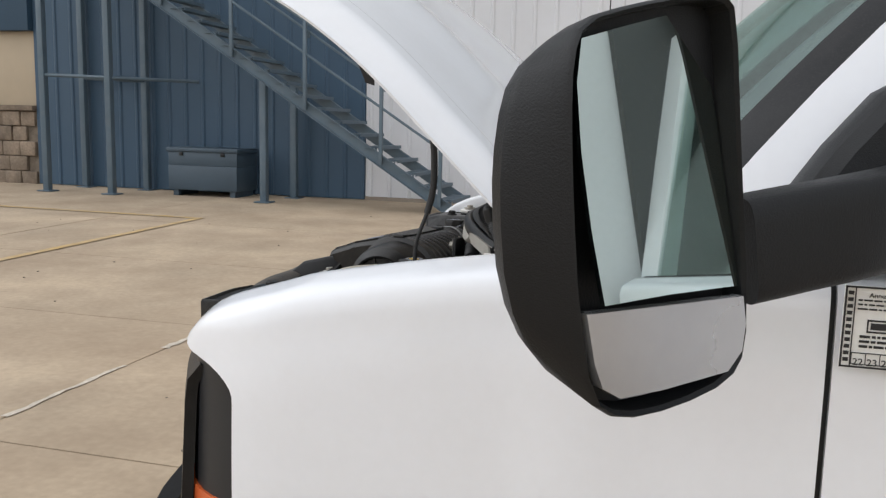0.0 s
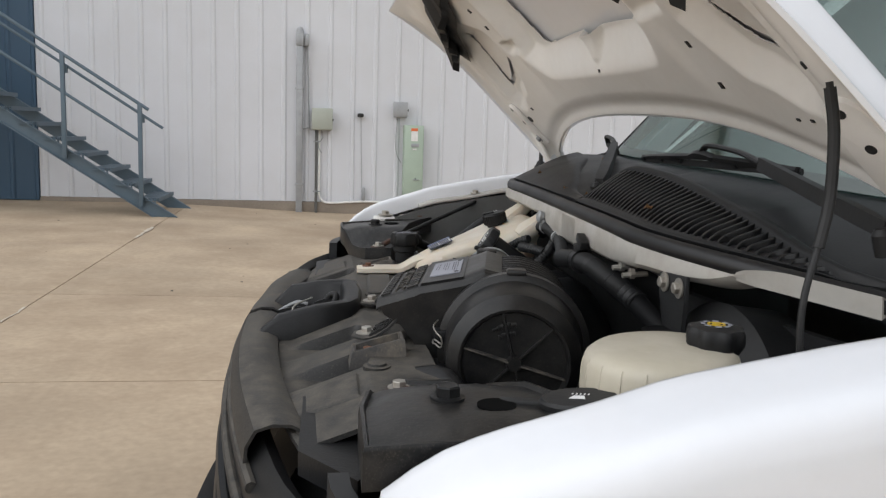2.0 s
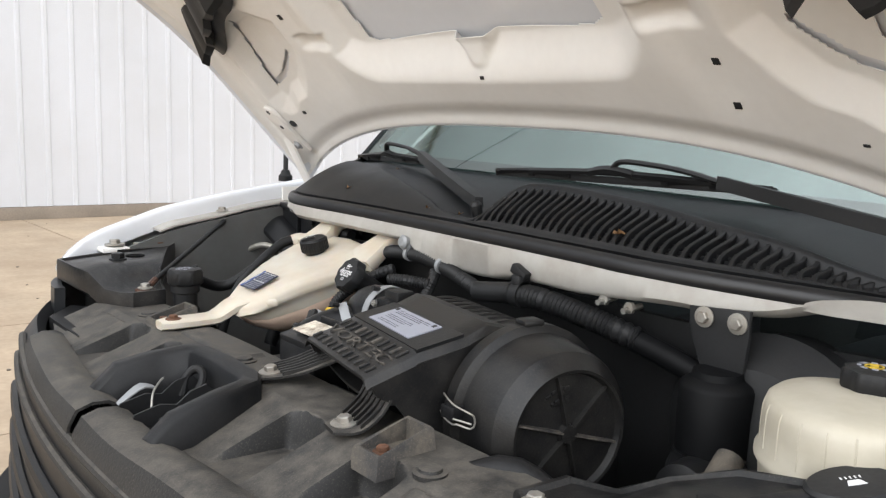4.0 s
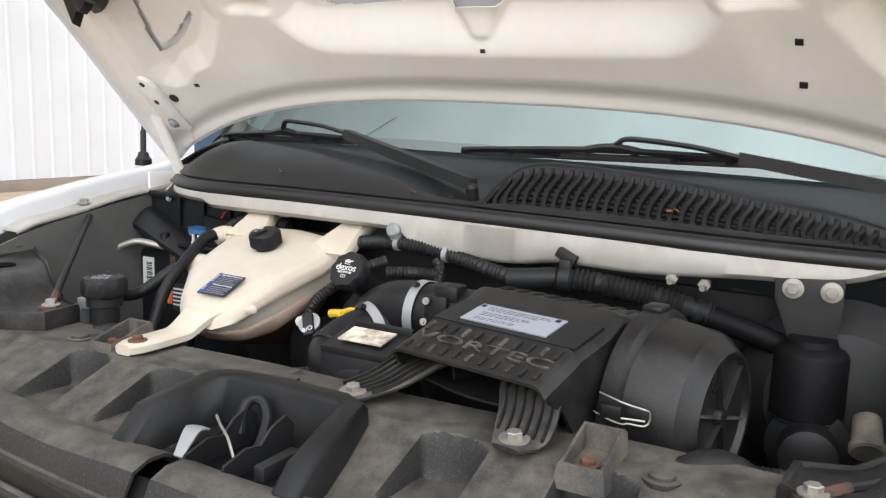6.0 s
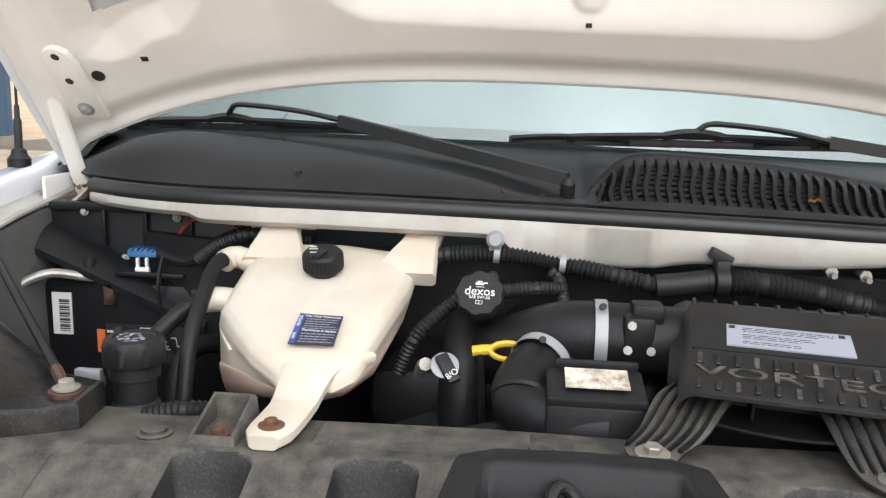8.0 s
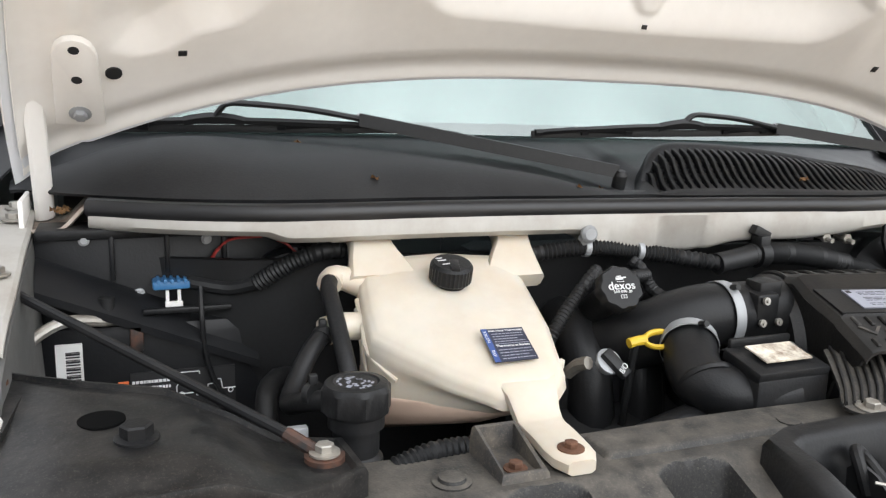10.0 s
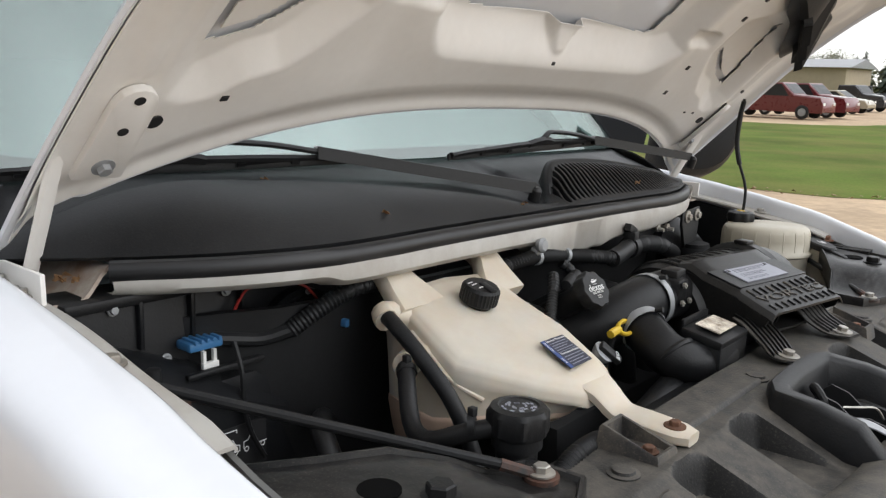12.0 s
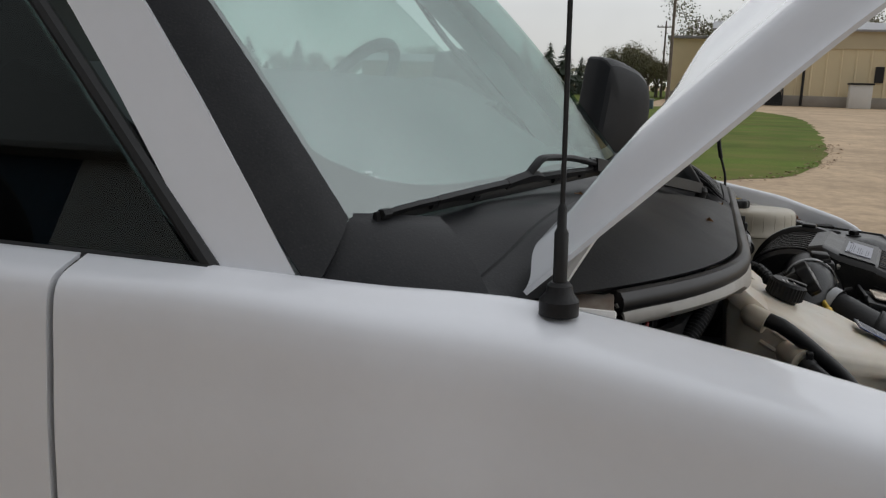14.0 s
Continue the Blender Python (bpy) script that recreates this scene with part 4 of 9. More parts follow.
car(12.6, -38.4, 176, "car_red", "pickup", "dark red parked pickup on the gravel lot")
car(12.4, -41.6, 172, "car_red", "pickup", "dark red parked pickup beside another one")
car(13.2, -49.6, 178, "car_tan", "sedan", "tan parked sedan on the gravel lot")
car(13.9, -55.6, 168, "car_black", "pickup", "black parked pickup on the gravel lot")
car(17.6, -73.5, 10, "car_black", "pickup", "dark parked pickup at the far end of the lot")
bm = bmesh.new()
box(bm, (22, -93, -0.05), (36, -84, 3.2), 0.05)
barn = tagged(link("barn", bm, "tan_wall"), "low tan barn behind the parked cars", "barn")
bm = bmesh.new()
prism(bm, [(-5.0, 0), (5.0, 0), (0, 0.9)], 15, Matrix.Translation((21.5, -88.5, 3.2)) @ pose(0, 0, 0, 90, 0, 90))
part("roof", bm, "roof", barn)


def conifer(x, y, h, seed):
    r = random.Random(seed)
    t = thing("spruce_tree", "tall dark green spruce tree", "tree", "spruce trees", at=(x, y, 0))
    bm = bmesh.new()
    rod(bm, (0, 0, -0.1), (0, 0, h), 0.2, 7, 0.03)
    part("trunk", bm, "bark", t)
    bm = bmesh.new()
    levels = int(h * 3.2)
    for i in range(levels):
        f = i / levels
        z = h * (0.06 + 0.94 * f)
        reach = (1 - f) ** 0.75 * h * 0.33 + 0.15
        for k in range(18):
            a = r.uniform(0, math.tau)
            L = reach * r.uniform(0.6, 1.12)
            d = Vector((math.cos(a), math.sin(a), -0.28))
            s = Vector((-math.sin(a), math.cos(a), 0))
            for q in range(3):
                c = Vector((0, 0, z)) + d * L * (0.35 + 0.3 * q) + Vector((0, 0, r.uniform(-0.15, 0.15)))
                w = L * 0.15 * r.uniform(0.6, 1.3)
                bm.faces.new([bm.verts.new(c - s * w), bm.verts.new(c + d * w * 1.6 + Vector((0, 0, -w * 0.5))), bm.verts.new(c + s * w), bm.verts.new(c - d * w + Vector((0, 0, w * 0.6)))])
    part("crown", bm, "needle", t)


def broadleaf(x, y, h, seed, bare=0.0):
    r = random.Random(seed)
    t = thing("leafy_tree", "deciduous tree with thinning autumn leaves" if bare < 0.5 else "almost bare autumn tree", "tree", "deciduous trees", at=(x, y, 0))
    bm = bmesh.new()
    tips = []
    rod(bm, (0, 0, -0.1), (0, 0, h * 0.35), 0.22, 8, 0.16)
    for k in range(9):
        a = k * 2.4 + r.uniform(-0.4, 0.4)
        p0 = Vector((0, 0, h * r.uniform(0.2, 0.4)))
        d = Vector((math.cos(a) * 0.55, math.sin(a) * 0.55, r.uniform(0.6, 1.1)))
        p1 = p0 + d * h * r.uniform(0.3, 0.48)
        rod(bm, p0, p1, 0.10, 6, 0.035)
        for q in range(4):
            e = p0.lerp(p1, r.uniform(0.45, 1.0))
            t2 = e + Vector((r.uniform(-1, 1), r.uniform(-1, 1), r.uniform(0.2, 1))) * h * 0.17
            rod(bm, e, t2, 0.04, 4, 0.012)
            tips += [t2, e.lerp(t2, 0.6)]
    part("trunk", bm, "bark", t)
    bm = bmesh.new()
    for p in tips:
        for k in range(int(64 * (1 - bare)) + 4):
            c = p + Vector((r.gauss(0, 1), r.gauss(0, 1), r.gauss(0, 0.8))) * h * 0.06
            u = Vector((r.uniform(-1, 1), r.uniform(-1, 1), r.uniform(-1, 1))).normalized() * h * 0.0115
            w = u.orthogonal().normalized() * h * 0.009
            bm.faces.new([bm.verts.new(c - u), bm.verts.new(c + w), bm.verts.new(c + u), bm.verts.new(c - w)])
    part("crown", bm, "leaf", t)


for k, (x, y, h) in enumerate([(22.9, -106, 6.6), (19.8, -107, 6.5), (18.0, -108, 6.4), (21.4, -112, 5.4), (26, -106, 5.6), (28, -110, 5.2), (16.6, -113, 5.0), (65, -110, 7.0), (57.5, -111, 6.6), (69.5, -112, 5.4)]):
    conifer(x, y, h, 10 + k)
for k, (x, y, h, b) in enumerate([(14.6, -109, 5.0, 0.6), (13.4, -107, 4.8, 0.7), (11.8, -108, 6.8, 0.3), (10.0, -106, 7.0, 0.25), (8.4, -112, 6.6, 0.3), (7.2, -104, 5.4, 0.2), (6.4, -108, 5.0, 0.75), (9.2, -118, 7.2, 0.3),
                                 (5.2, -118, 6.5, 0.2), (1.5, -116, 12.5, 0.35), (-4.0, -120, 12.5, 0.3), (-10, -116, 12, 0.3), (-17, -120, 13, 0.3), (-26, -118, 12.5, 0.3), (32, -112, 7, 0.4), (38, -110, 7, 0.3), (45, -112, 8, 0.3), (61, -112, 5.6, 0.3), (54, -110, 5.8, 0.3), (50, -111, 5.2, 0.4)]):
    broadleaf(x, y, h, 40 + k, b)
# hedge line of far woods
r = random.Random(77)
bm = bmesh.new()
for k in range(5200):
    x = r.uniform(-200, 260)
    top = 4.5 + 2.5 * noise.noise(Vector((x * 0.07, 0, 0))) + 1.2 * noise.noise(Vector((x * 0.4, 3, 0)))
    c = Vector((x, -190 + r.uniform(-6, 6), r.uniform(0, max(1.0, top))))
    u = Vector((r.uniform(-1, 1), r.uniform(-1, 1), r.uniform(-1, 1))).normalized() * r.uniform(0.5, 1.1)
    w = u.orthogonal().normalized() * r.uniform(0.4, 0.9)
    bm.faces.new([bm.verts.new(c - u), bm.verts.new(c + w), bm.verts.new(c + u), bm.verts.new(c - w)])
tagged(link("far_woods", bm, "leaf"), "distant line of autumn woods", "woods", kind="stuff")
# small things by the lawn
hyd = thing("fire_hydrant", "small red fire hydrant by the drive", "hydrant", at=(-1.1, -69, 0))
bm = bmesh.new()
turned(bm, (0, 0, -0.05), (0, 0, 1), [(0, 0.16), (0.1, 0.12), (0.6, 0.12), (0.66, 0.17), (0.8, 0.1), (0.86, 0.03)], 12)
part("barrel", bm, "car_red", hyd)
for x, y in ((5.0, -53.0), ):
    t = thing("sign_post", "thin dark post with a small white sign", "sign", "sign posts", at=(x, y, 0))
    bm = bmesh.new()
    rod(bm, (0, 0, -0.05), (0, 0, 1.5), 0.035, 6)
    part("post", bm, "ink", t)
    bm = bmesh.new()
    box(bm, (-0.12, 0.03, 1.2), (0.12, 0.06, 1.5), 0.01)
    part("plate", bm, "label_white", t)


# ---- the van: forward is -x, its right side +y ----
van = thing("van", "white cab-chassis van with its hood propped open on a concrete apron", "van")

LEAN[0] = 0.02
CREST = [(-0.60, 0.797, 1.033), (-0.575, 0.811, 1.064), (-0.54, 0.818, 1.090), (-0.50, 0.825, 1.110), (-0.415, 0.83, 1.136), (-0.35, 0.83, 1.157), (-0.21, 0.83, 1.183), (-0.10, 0.83, 1.200), (0.0, 0.832, 1.213),
         (0.06, 0.85, 1.217), (0.12, 0.872, 1.220), (0.19, 0.890, 1.225), (0.26, 0.90, 1.229), (0.45, 0.905, 1.229), (1.5, 0.905, 1.236)]
CREST_Y, CREST_Z = [(a, b) for a, b, c in CREST], [(a, c + 0.0166) for a, b, c in CREST]
SECTION_KEYS = [(-0.001, -0.045, 0), (0.0, -0.012, 0), (0.005, -0.003, 0), (0.014, 0.0, 0), (0.042, -0.006, 0), (0.072, -0.013, 0), (0.090, -0.025, 0), (0.098, -0.050, 0), (0.103, -0.092, 0),
                (0.110, -0.15, 0), (0.113, -0.22, 0), (0.115, -0.32, 0), (0.113, -0.45, 0), (0.105, -0.62, 0)]
SECTION = []
for p in smooth_path(SECTION_KEYS, 0.013):
    SECTION.append((p.x, p.y, 0))
TOP_K = min(range(len(SECTION)), key=lambda k: abs(SECTION[k][0]) + abs(SECTION[k][1]))
DOOR_X = 0.415
LEDGE = 0.036  # the bolted ledge lies this far below the fender's crest


def side_point(s, x, k):
    dy, dz, _ = SECTION[k]
    cy, cz = table(x, CREST_Y), table(x, CREST_Z)
    front = max(0.0, (-0.36 - x) / 0.24)
    dy *= 1 - 0.45 * front ** 2 if dy > 0 else 1
    if x > 0.0 and dy > 0:
        dy *= 1 - 0.40 * ease(0.0, 0.25, x)
    return Vector((x, s * (cy + dy), cz + dz))


def fender_front(k):
    dz = SECTION[k][1]
    return -0.462 - 0.123 * (1 - ease(0.02, 0.17, -dz))


for s in (-1, 1):
    bm = bmesh.new()
    xs = [i / 40 for i in range(41)]
    ks = list(range(len(SECTION)))
    sheet(bm, lambda u, k: side_point(s, fender_front(k) + (DOOR_X - 0.004 - fender_front(k)) * u, k), xs, ks, 0.006 * s)
    fen = part("fender", bm, "paint", van, "white front fender" if s < 0 else "white front fender with an antenna", sharp=60)
    # white inner ledge with bolts, in the tone lowered for hood shade
    bm = bmesh.new()
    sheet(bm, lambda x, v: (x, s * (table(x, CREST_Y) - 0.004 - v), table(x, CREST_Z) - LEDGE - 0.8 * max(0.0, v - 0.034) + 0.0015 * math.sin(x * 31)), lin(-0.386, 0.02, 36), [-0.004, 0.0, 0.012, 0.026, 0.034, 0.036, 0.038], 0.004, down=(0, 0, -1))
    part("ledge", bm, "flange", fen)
    bm = bmesh.new()
    # inner wheelhouse wall, dark
    sheet(bm, lambda x, v: (x, s * (table(x, CREST_Y) - 0.037 - 0.02 * v), table(x, CREST_Z) - LEDGE - 0.012 - 0.5 * v), lin(-0.55, -0.05, 12), lin(0, 1, 6), 0.006)
    part("wheelhouse", bm, "inner_grey" if s > 0 else "black", van)
    for x in (-0.23, -0.05, 0.001):
        bolt("bolt", (x, s * (table(x, CREST_Y) - 0.021), table(x, CREST_Z) - LEDGE), (0, 0, 1), 0.0085, fen)

# doors, seen in part behind the fenders
for s in (-1, 1):
    door = new("door")
    door.parent = van
    bm = bmesh.new()
    ks = list(range(TOP_K, len(SECTION)))
    sheet(bm, lambda x, k: side_point(s, x, k), lin(DOOR_X + 0.004, 1.50, 14), ks, 0.02 * s)
    part("door_skin", bm, "paint", door, sharp=60)
    bm = bmesh.new()
    sheet(bm, lambda x, k: side_point(s, x, k) + Vector((0, -s * 0.012, 0)), lin(DOOR_X - 0.03, DOOR_X + 0.03, 3), list(range(TOP_K + 1, len(SECTION))), 0.01 * s)
    part("door_gap", bm, "dark", door)
    # window glass leaning inwards
    bm = bmesh.new()
    prism(bm, [(0.30, 0.0), (1.41, 0.0), (1.42, 0.56), (0.84, 0.56)], 0.006, Matrix(((1, 0, 0, 0), (0, -s * 0.30, s, s * 0.893), (0, 0.954, 0.0, 1.238), (0, 0, 0, 1))))
    part("window_glass", bm, "glass_dark" if s > 0 else "glass_side", door)
    bm = bmesh.new()
    a, b = Vector((0.275, s * 0.905, 1.235)), Vector((0.85, s * 0.735, 1.82))
    tube(bm, [a, a.lerp(b, 0.5), b, Vector((1.45, s * 0.72, 1.845))], 0.009, 8, 0.05)
    part("window_frame", bm, "dark", door)
    bm = bmesh.new()
    tube(bm, [(0.28, s * 0.908, 1.240), (0.8, s * 0.908, 1.244), (1.45, s * 0.908, 1.248)], 0.007, 8, 0.1)
    part("belt_strip", bm, "dark", door)

# cab shell: pillars, roof, back wall, floor
WS_TOP_Z = 1.90


def ws(v, t):
    """Windshield surface: v across from -1 to 1, t up from 0 to 1."""
    y = v * 0.84
    base = Vector((0.035 + 0.145 * abs(v) ** 2.4, y, 1.295 - 0.015 * v * v))
    top = Vector((0.66 + 0.10 * v * v, v * 0.70, WS_TOP_Z - 0.03 * v * v))
    return base.lerp(top, t) + Vector((-0.03, 0, 0.03)) * math.sin(math.pi * t) * (1 - 0.5 * v * v)


for s in (-1, 1):
    bm = bmesh.new()
    lo = [Vector((0.185, s * 0.90, 1.222)), Vector((0.275, s * 0.908, 1.230)), Vector((0.28, s * 0.87, 1.230)), Vector((0.20, s * 0.85, 1.222))]
    hi = [Vector((0.79, s * 0.72, 1.87)), Vector((0.86, s * 0.725, 1.84)), Vector((0.86, s * 0.69, 1.84)), Vector((0.80, s * 0.69, 1.86))]
    rings(bm, [[a.lerp(b, t) + Vector((-0.02, 0, 0.02)) * math.sin(math.pi * t) for a, b in zip(lo, hi)] for t in lin(0, 1, 9)])
    bmesh.ops.bevel(bm, geom=[e for e in bm.edges if e.calc_face_angle(0.0) > 0.9], offset=0.008, segments=2, affect="EDGES")
    part("pillar", bm, "paint", van, "white windshield pillar")
    bm = bmesh.new()
    sheet(bm, lambda t, v: ws(s, t).lerp(lo[0].lerp(hi[0], t), v) + Vector((-0.012, 0, 0.012)) * math.sin(math.pi * (0.25 + 0.6 * v)), lin(0, 1, 13), lin(0, 1.0, 5), 0.008 * s)
    part("pillar_trim", bm, "cowl", van, "black trim between windshield and pillar")
for s in (-1, 1):
    # pillar behind the door window
    bm = bmesh.new()
    rings(bm, [[Vector((x + 0.02 * t, s * (0.902 - 0.175 * t - d), 1.236 + 0.61 * t)) for x, d in ((1.40, 0.0), (1.51, 0.0), (1.51, 0.05), (1.40, 0.05))] for t in lin(0, 1, 6)])
    part("pillar", bm, "paint", van, "white pillar behind the door window")
bm = bmesh.new()
sheet(bm, lambda v, t: (0.655 + 0.10 * v * v + t * 1.1, v * (0.70 + 0.08 * t), WS_TOP_Z - 0.03 * v * v + 0.10 * math.sin(t * 1.6)), lin(-1, 1, 15), lin(0, 1, 8), 0.03, down=(0, 0, -1))
part("roof", bm, "paint", van)
bm = bmesh.new()
box(bm, (1.56, -1.10, 0.70), (1.598, 1.10, 2.75))
part("cargo_front", bm, "siding_white", van, "plain white front wall of the cargo body")
bm = bmesh.new()
box(bm, (1.52, -0.88, 0.45), (1.555, 0.88, 1.93))
part("bulkhead", bm, "interior", van)
bm = bmesh.new()
for lo, hi in (((1.602, -1.10, 0.70), (4.60, -1.06, 2.75)), ((1.602, 1.06, 0.70), (4.60, 1.10, 2.75)), ((4.56, -1.06, 0.70), (4.60, 1.06, 2.75)), ((1.602, -1.06, 0.70), (4.556, 1.06, 0.75))):
    box(bm, lo, hi)
part("cargo_body", bm, "siding_white", van, "plain white cargo body")
bm = bmesh.new()
box(bm, (1.604, -1.056, 2.70), (4.556, 1.056, 2.73))
part("cargo_roof", bm, "siding_white", van, "plain white cargo roof")
bm = bmesh.new()
box(bm, (0.25, -0.85, 0.5), (1.52, 0.85, 0.56))
part("cab_floor", bm, "cloth", van)
for s in (-1, 1):
    bm = bmesh.new()
    box(bm, (-0.35, s * 0.55 - 0.05, 0.38), (4.4, s * 0.55 + 0.05, 0.52), 0.01)
    part("chassis_rail", bm, "dark", van)
bm = bmesh.new()
sheet(bm, ws, lin(-1, 1, 120), lin(0, 1, 60), 0.005)
shield = part("windshield", bm, "glass", van, "pale green tinted windshield", sharp=80)
shield.visible_shadow = False
for s in (-1, 1):
    bm = bmesh.new()
    def side_cowl(u, q):
        x = 0.030 + 0.165 * u
        outer = Vector((x, s * (table(x, CREST_Y) - 0.004), table(x, CREST_Z) - 0.012))
        inn = ws(s * (0.90 + 0.10 * u), 0.02) + Vector((-0.05 * (1 - u), 0, -0.012 * (1 - u)))
        return outer.lerp(inn, q) + Vector((0, 0, 0.010 * math.sin(math.pi * min(1.0, 0.06 + q)) ** 0.6))
    sheet(bm, side_cowl, lin(0, 1, 16), lin(0, 1, 14), 0.004, down=(0, 0, -1))
    part("side_cowl", bm, "cowl", van, "black plastic cowl end")
# etched maker's mark, too fine to read
for k in range(5):
    w_mark = 0.006 + 0.004 * (k % 2)
    bm = bmesh.new()
    sheet(bm, lambda v, t: ws(0.915 + v, 0.062 - k * 0.009 + t) + Vector((-0.0015, 0, 0.0015)), [-w_mark, 0.0, w_mark], [0.0, 0.0035], 0.0004)
    part("etched_mark", bm, "ink_white", shield)
# black ceramic rim round the glass
for name, fn in (("rim_low", lambda v, q: ws(v, q * (0.025 + 0.10 * abs(v) ** 14))), ("rim_side_a", None), ("rim_side_b", None)):
    bm = bmesh.new()
    if fn:
        sheet(bm, lambda v, q: fn(v, q) + Vector((-0.0025, 0, 0.0025)), lin(-1, 1, 60), [0, 0.25, 0.5, 0.75, 1.0], 0.0005)
    else:
        s = -1 if name.endswith("a") else 1
        sheet(bm, lambda t, q: ws(s * (1 - q * 0.02), t) + Vector((-0.0025, 0, 0.0025)), lin(0, 1, 30), [0, 0.5, 1.0], 0.0005)
    part("glass_rim", bm, "seal", shield, "black baked border of the glass")

# cab inside
bm = bmesh.new()
sheet(bm, lambda v, t: (0.10 + 0.11 * abs(v) ** 2.4 + t * 0.48, v * 0.80, 1.255 - 0.01 * v * v + 0.165 * ease(0.05, 0.80, t) - 0.35 * ease(0.85, 1.0, t)), lin(-1, 1, 17), [0, 0.2, 0.4, 0.6, 0.8, 0.87, 0.94, 1.0], 0.02)
dash = part("dashboard", bm, "interior", van, "grey plastic dashboard")
bm = bmesh.new()
sheet(bm, lambda v, t: (0.40 + 0.20 * t, -0.42 + v * 0.24, 1.385 + 0.055 * math.sin(t * math.pi) * (1 - v ** 4)), lin(-1, 1, 9), lin(0, 1, 7), 0.01)
part("gauge_hood", bm, "interior", dash)
bm = bmesh.new()
c, ax = Vector((0.74, -0.42, 1.375)), Vector((0.80, 0, 0.60)).normalized()
a, b = frame_axes(ax)
ring_pts = [c + (a * math.cos(k * math.tau / 28) + b * math.sin(k * math.tau / 28)) * 0.19 for k in range(28)]
loops = []
for k, p in enumerate(ring_pts):
    o = (p - c).normalized()
    loops.append([p + (o * math.cos(q * math.tau / 8) + ax * math.sin(q * math.tau / 8)) * 0.015 for q in range(8)])
rings(bm, loops + [loops[0]], caps=False)
wheel = part("steering_wheel", bm, "dark", van, "black steering wheel")
bm = bmesh.new()
turned(bm, c - ax * 0.06, ax, [(0, 0.05), (0.02, 0.075), (0.05, 0.06)], 16)
for ang in (0.0, 2.6, 3.7):
    rod(bm, c - ax * 0.03, c + (a * math.cos(ang) + b * math.sin(ang)) * 0.185, 0.012, 6)
part("hub", bm, "dark", wheel)
# seats, dark behind the door windows
for sy in (-0.42, 0.42):
    seat_grp = new("seat")
    seat_grp.parent = van
    bm = bmesh.new()
    sheet(bm, lambda v, t: (1.02 + 0.10 * t + 0.05 * v * v * (1 - t), sy + v * (0.25 - 0.05 * t), 0.90 + 0.46 * t - 0.03 * v * v * t), lin(-1, 1, 9), lin(0, 1, 8), 0.12)
    part("backrest", bm, "cloth", seat_grp)
    bm = bmesh.new()
    box(bm, (0.62, sy - 0.25, 0.72), (1.10, sy + 0.25, 0.95), 0.05)
    part("cushion", bm, "cloth", seat_grp)
for s in (-1, 1):
    bm = bmesh.new()
    sheet(bm, lambda x, z: (x, s * (0.84 + 0.03 * math.sin((z - 0.6) * 4)), z), lin(0.45, 1.5, 6), lin(0.56, 1.225, 8), 0.03 * s)
    part("door_lining", bm, "interior", van)
# wheels, hidden behind the fenders but carrying the van
for x in (-0.12, 3.4):
    for s in (-1, 1):
        bm = bmesh.new()
        turned(bm, (x, s * 0.66, 0.38), (0, s, 0), [(0, 0.24), (0.02, 0.36), (0.06, 0.38), (0.2, 0.38), (0.23, 0.36), (0.25, 0.25), (0.2, 0.22)], 28)
        w = part("wheel", bm, "dark", van)
        bm = bmesh.new()
        turned(bm, (x, s * 0.66, 0.38), (0, s, 0), [(0.14, 0.24), (0.21, 0.22), (0.18, 0.1), (0.24, 0.06)], 20)
        part("rim", bm, "galv", w)

# ---- hood ----
HOOD_ANGLE = radians(43.5)
HU = Vector((-math.cos(HOOD_ANGLE), 0, math.sin(HOOD_ANGLE)))
HN = Vector((math.sin(HOOD_ANGLE), 0, math.cos(HOOD_ANGLE)))
HO = Vector((0.008, 0, 1.230))


def hood_uv(v, t):
    us = 0.166 * (1 - abs(v) ** 3.2)
    uf = 0.745 - 0.11 * abs(v) ** 3
    u = us + (uf - us) * t
    return u, v * (0.812 - 0.09 * (u / 0.75) ** 2)


def hood_lip(y):
    """Height of the rear lip, highest at the centre."""
    return 0.062 * (1 - 0.65 * (abs(y) / 0.75) ** 2.2)


def hood_rise(v, t):
    """Height of the skin over the rear lip and the side rims."""
    u, y = hood_uv(v, t)
    crown = 0.112 * (1 - 0.70 * (abs(y) / 0.80) ** 1.6) - hood_lip(y)
    return max(0.0, crown) * ease(0.0, 0.15, u - hood_uv(v, 0)[0]) * (1 - ease(0.955, 1.0, abs(v)) ** 1.5)


def hood_out(v, t):
    u, y = hood_uv(v, t)
    n = hood_lip(y) - 0.017 * ease(0.94, 1.0, abs(v)) + hood_rise(v, t) - 0.050 * max(0.0, (t - 0.45) / 0.55) ** 2.2
    n += 0.008 * ease(0.46, 0.52, abs(v)) * (1 - ease(0.52, 0.75, abs(v))) * ease(0.1, 0.3, t)
    # pressed rim along the side
    n += 0.0045 * ease(0.885, 0.90, abs(v)) * (1 - ease(0.955, 0.985, abs(v)))
    return HO + HU * u + HN * n + Vector((0, y, 0))


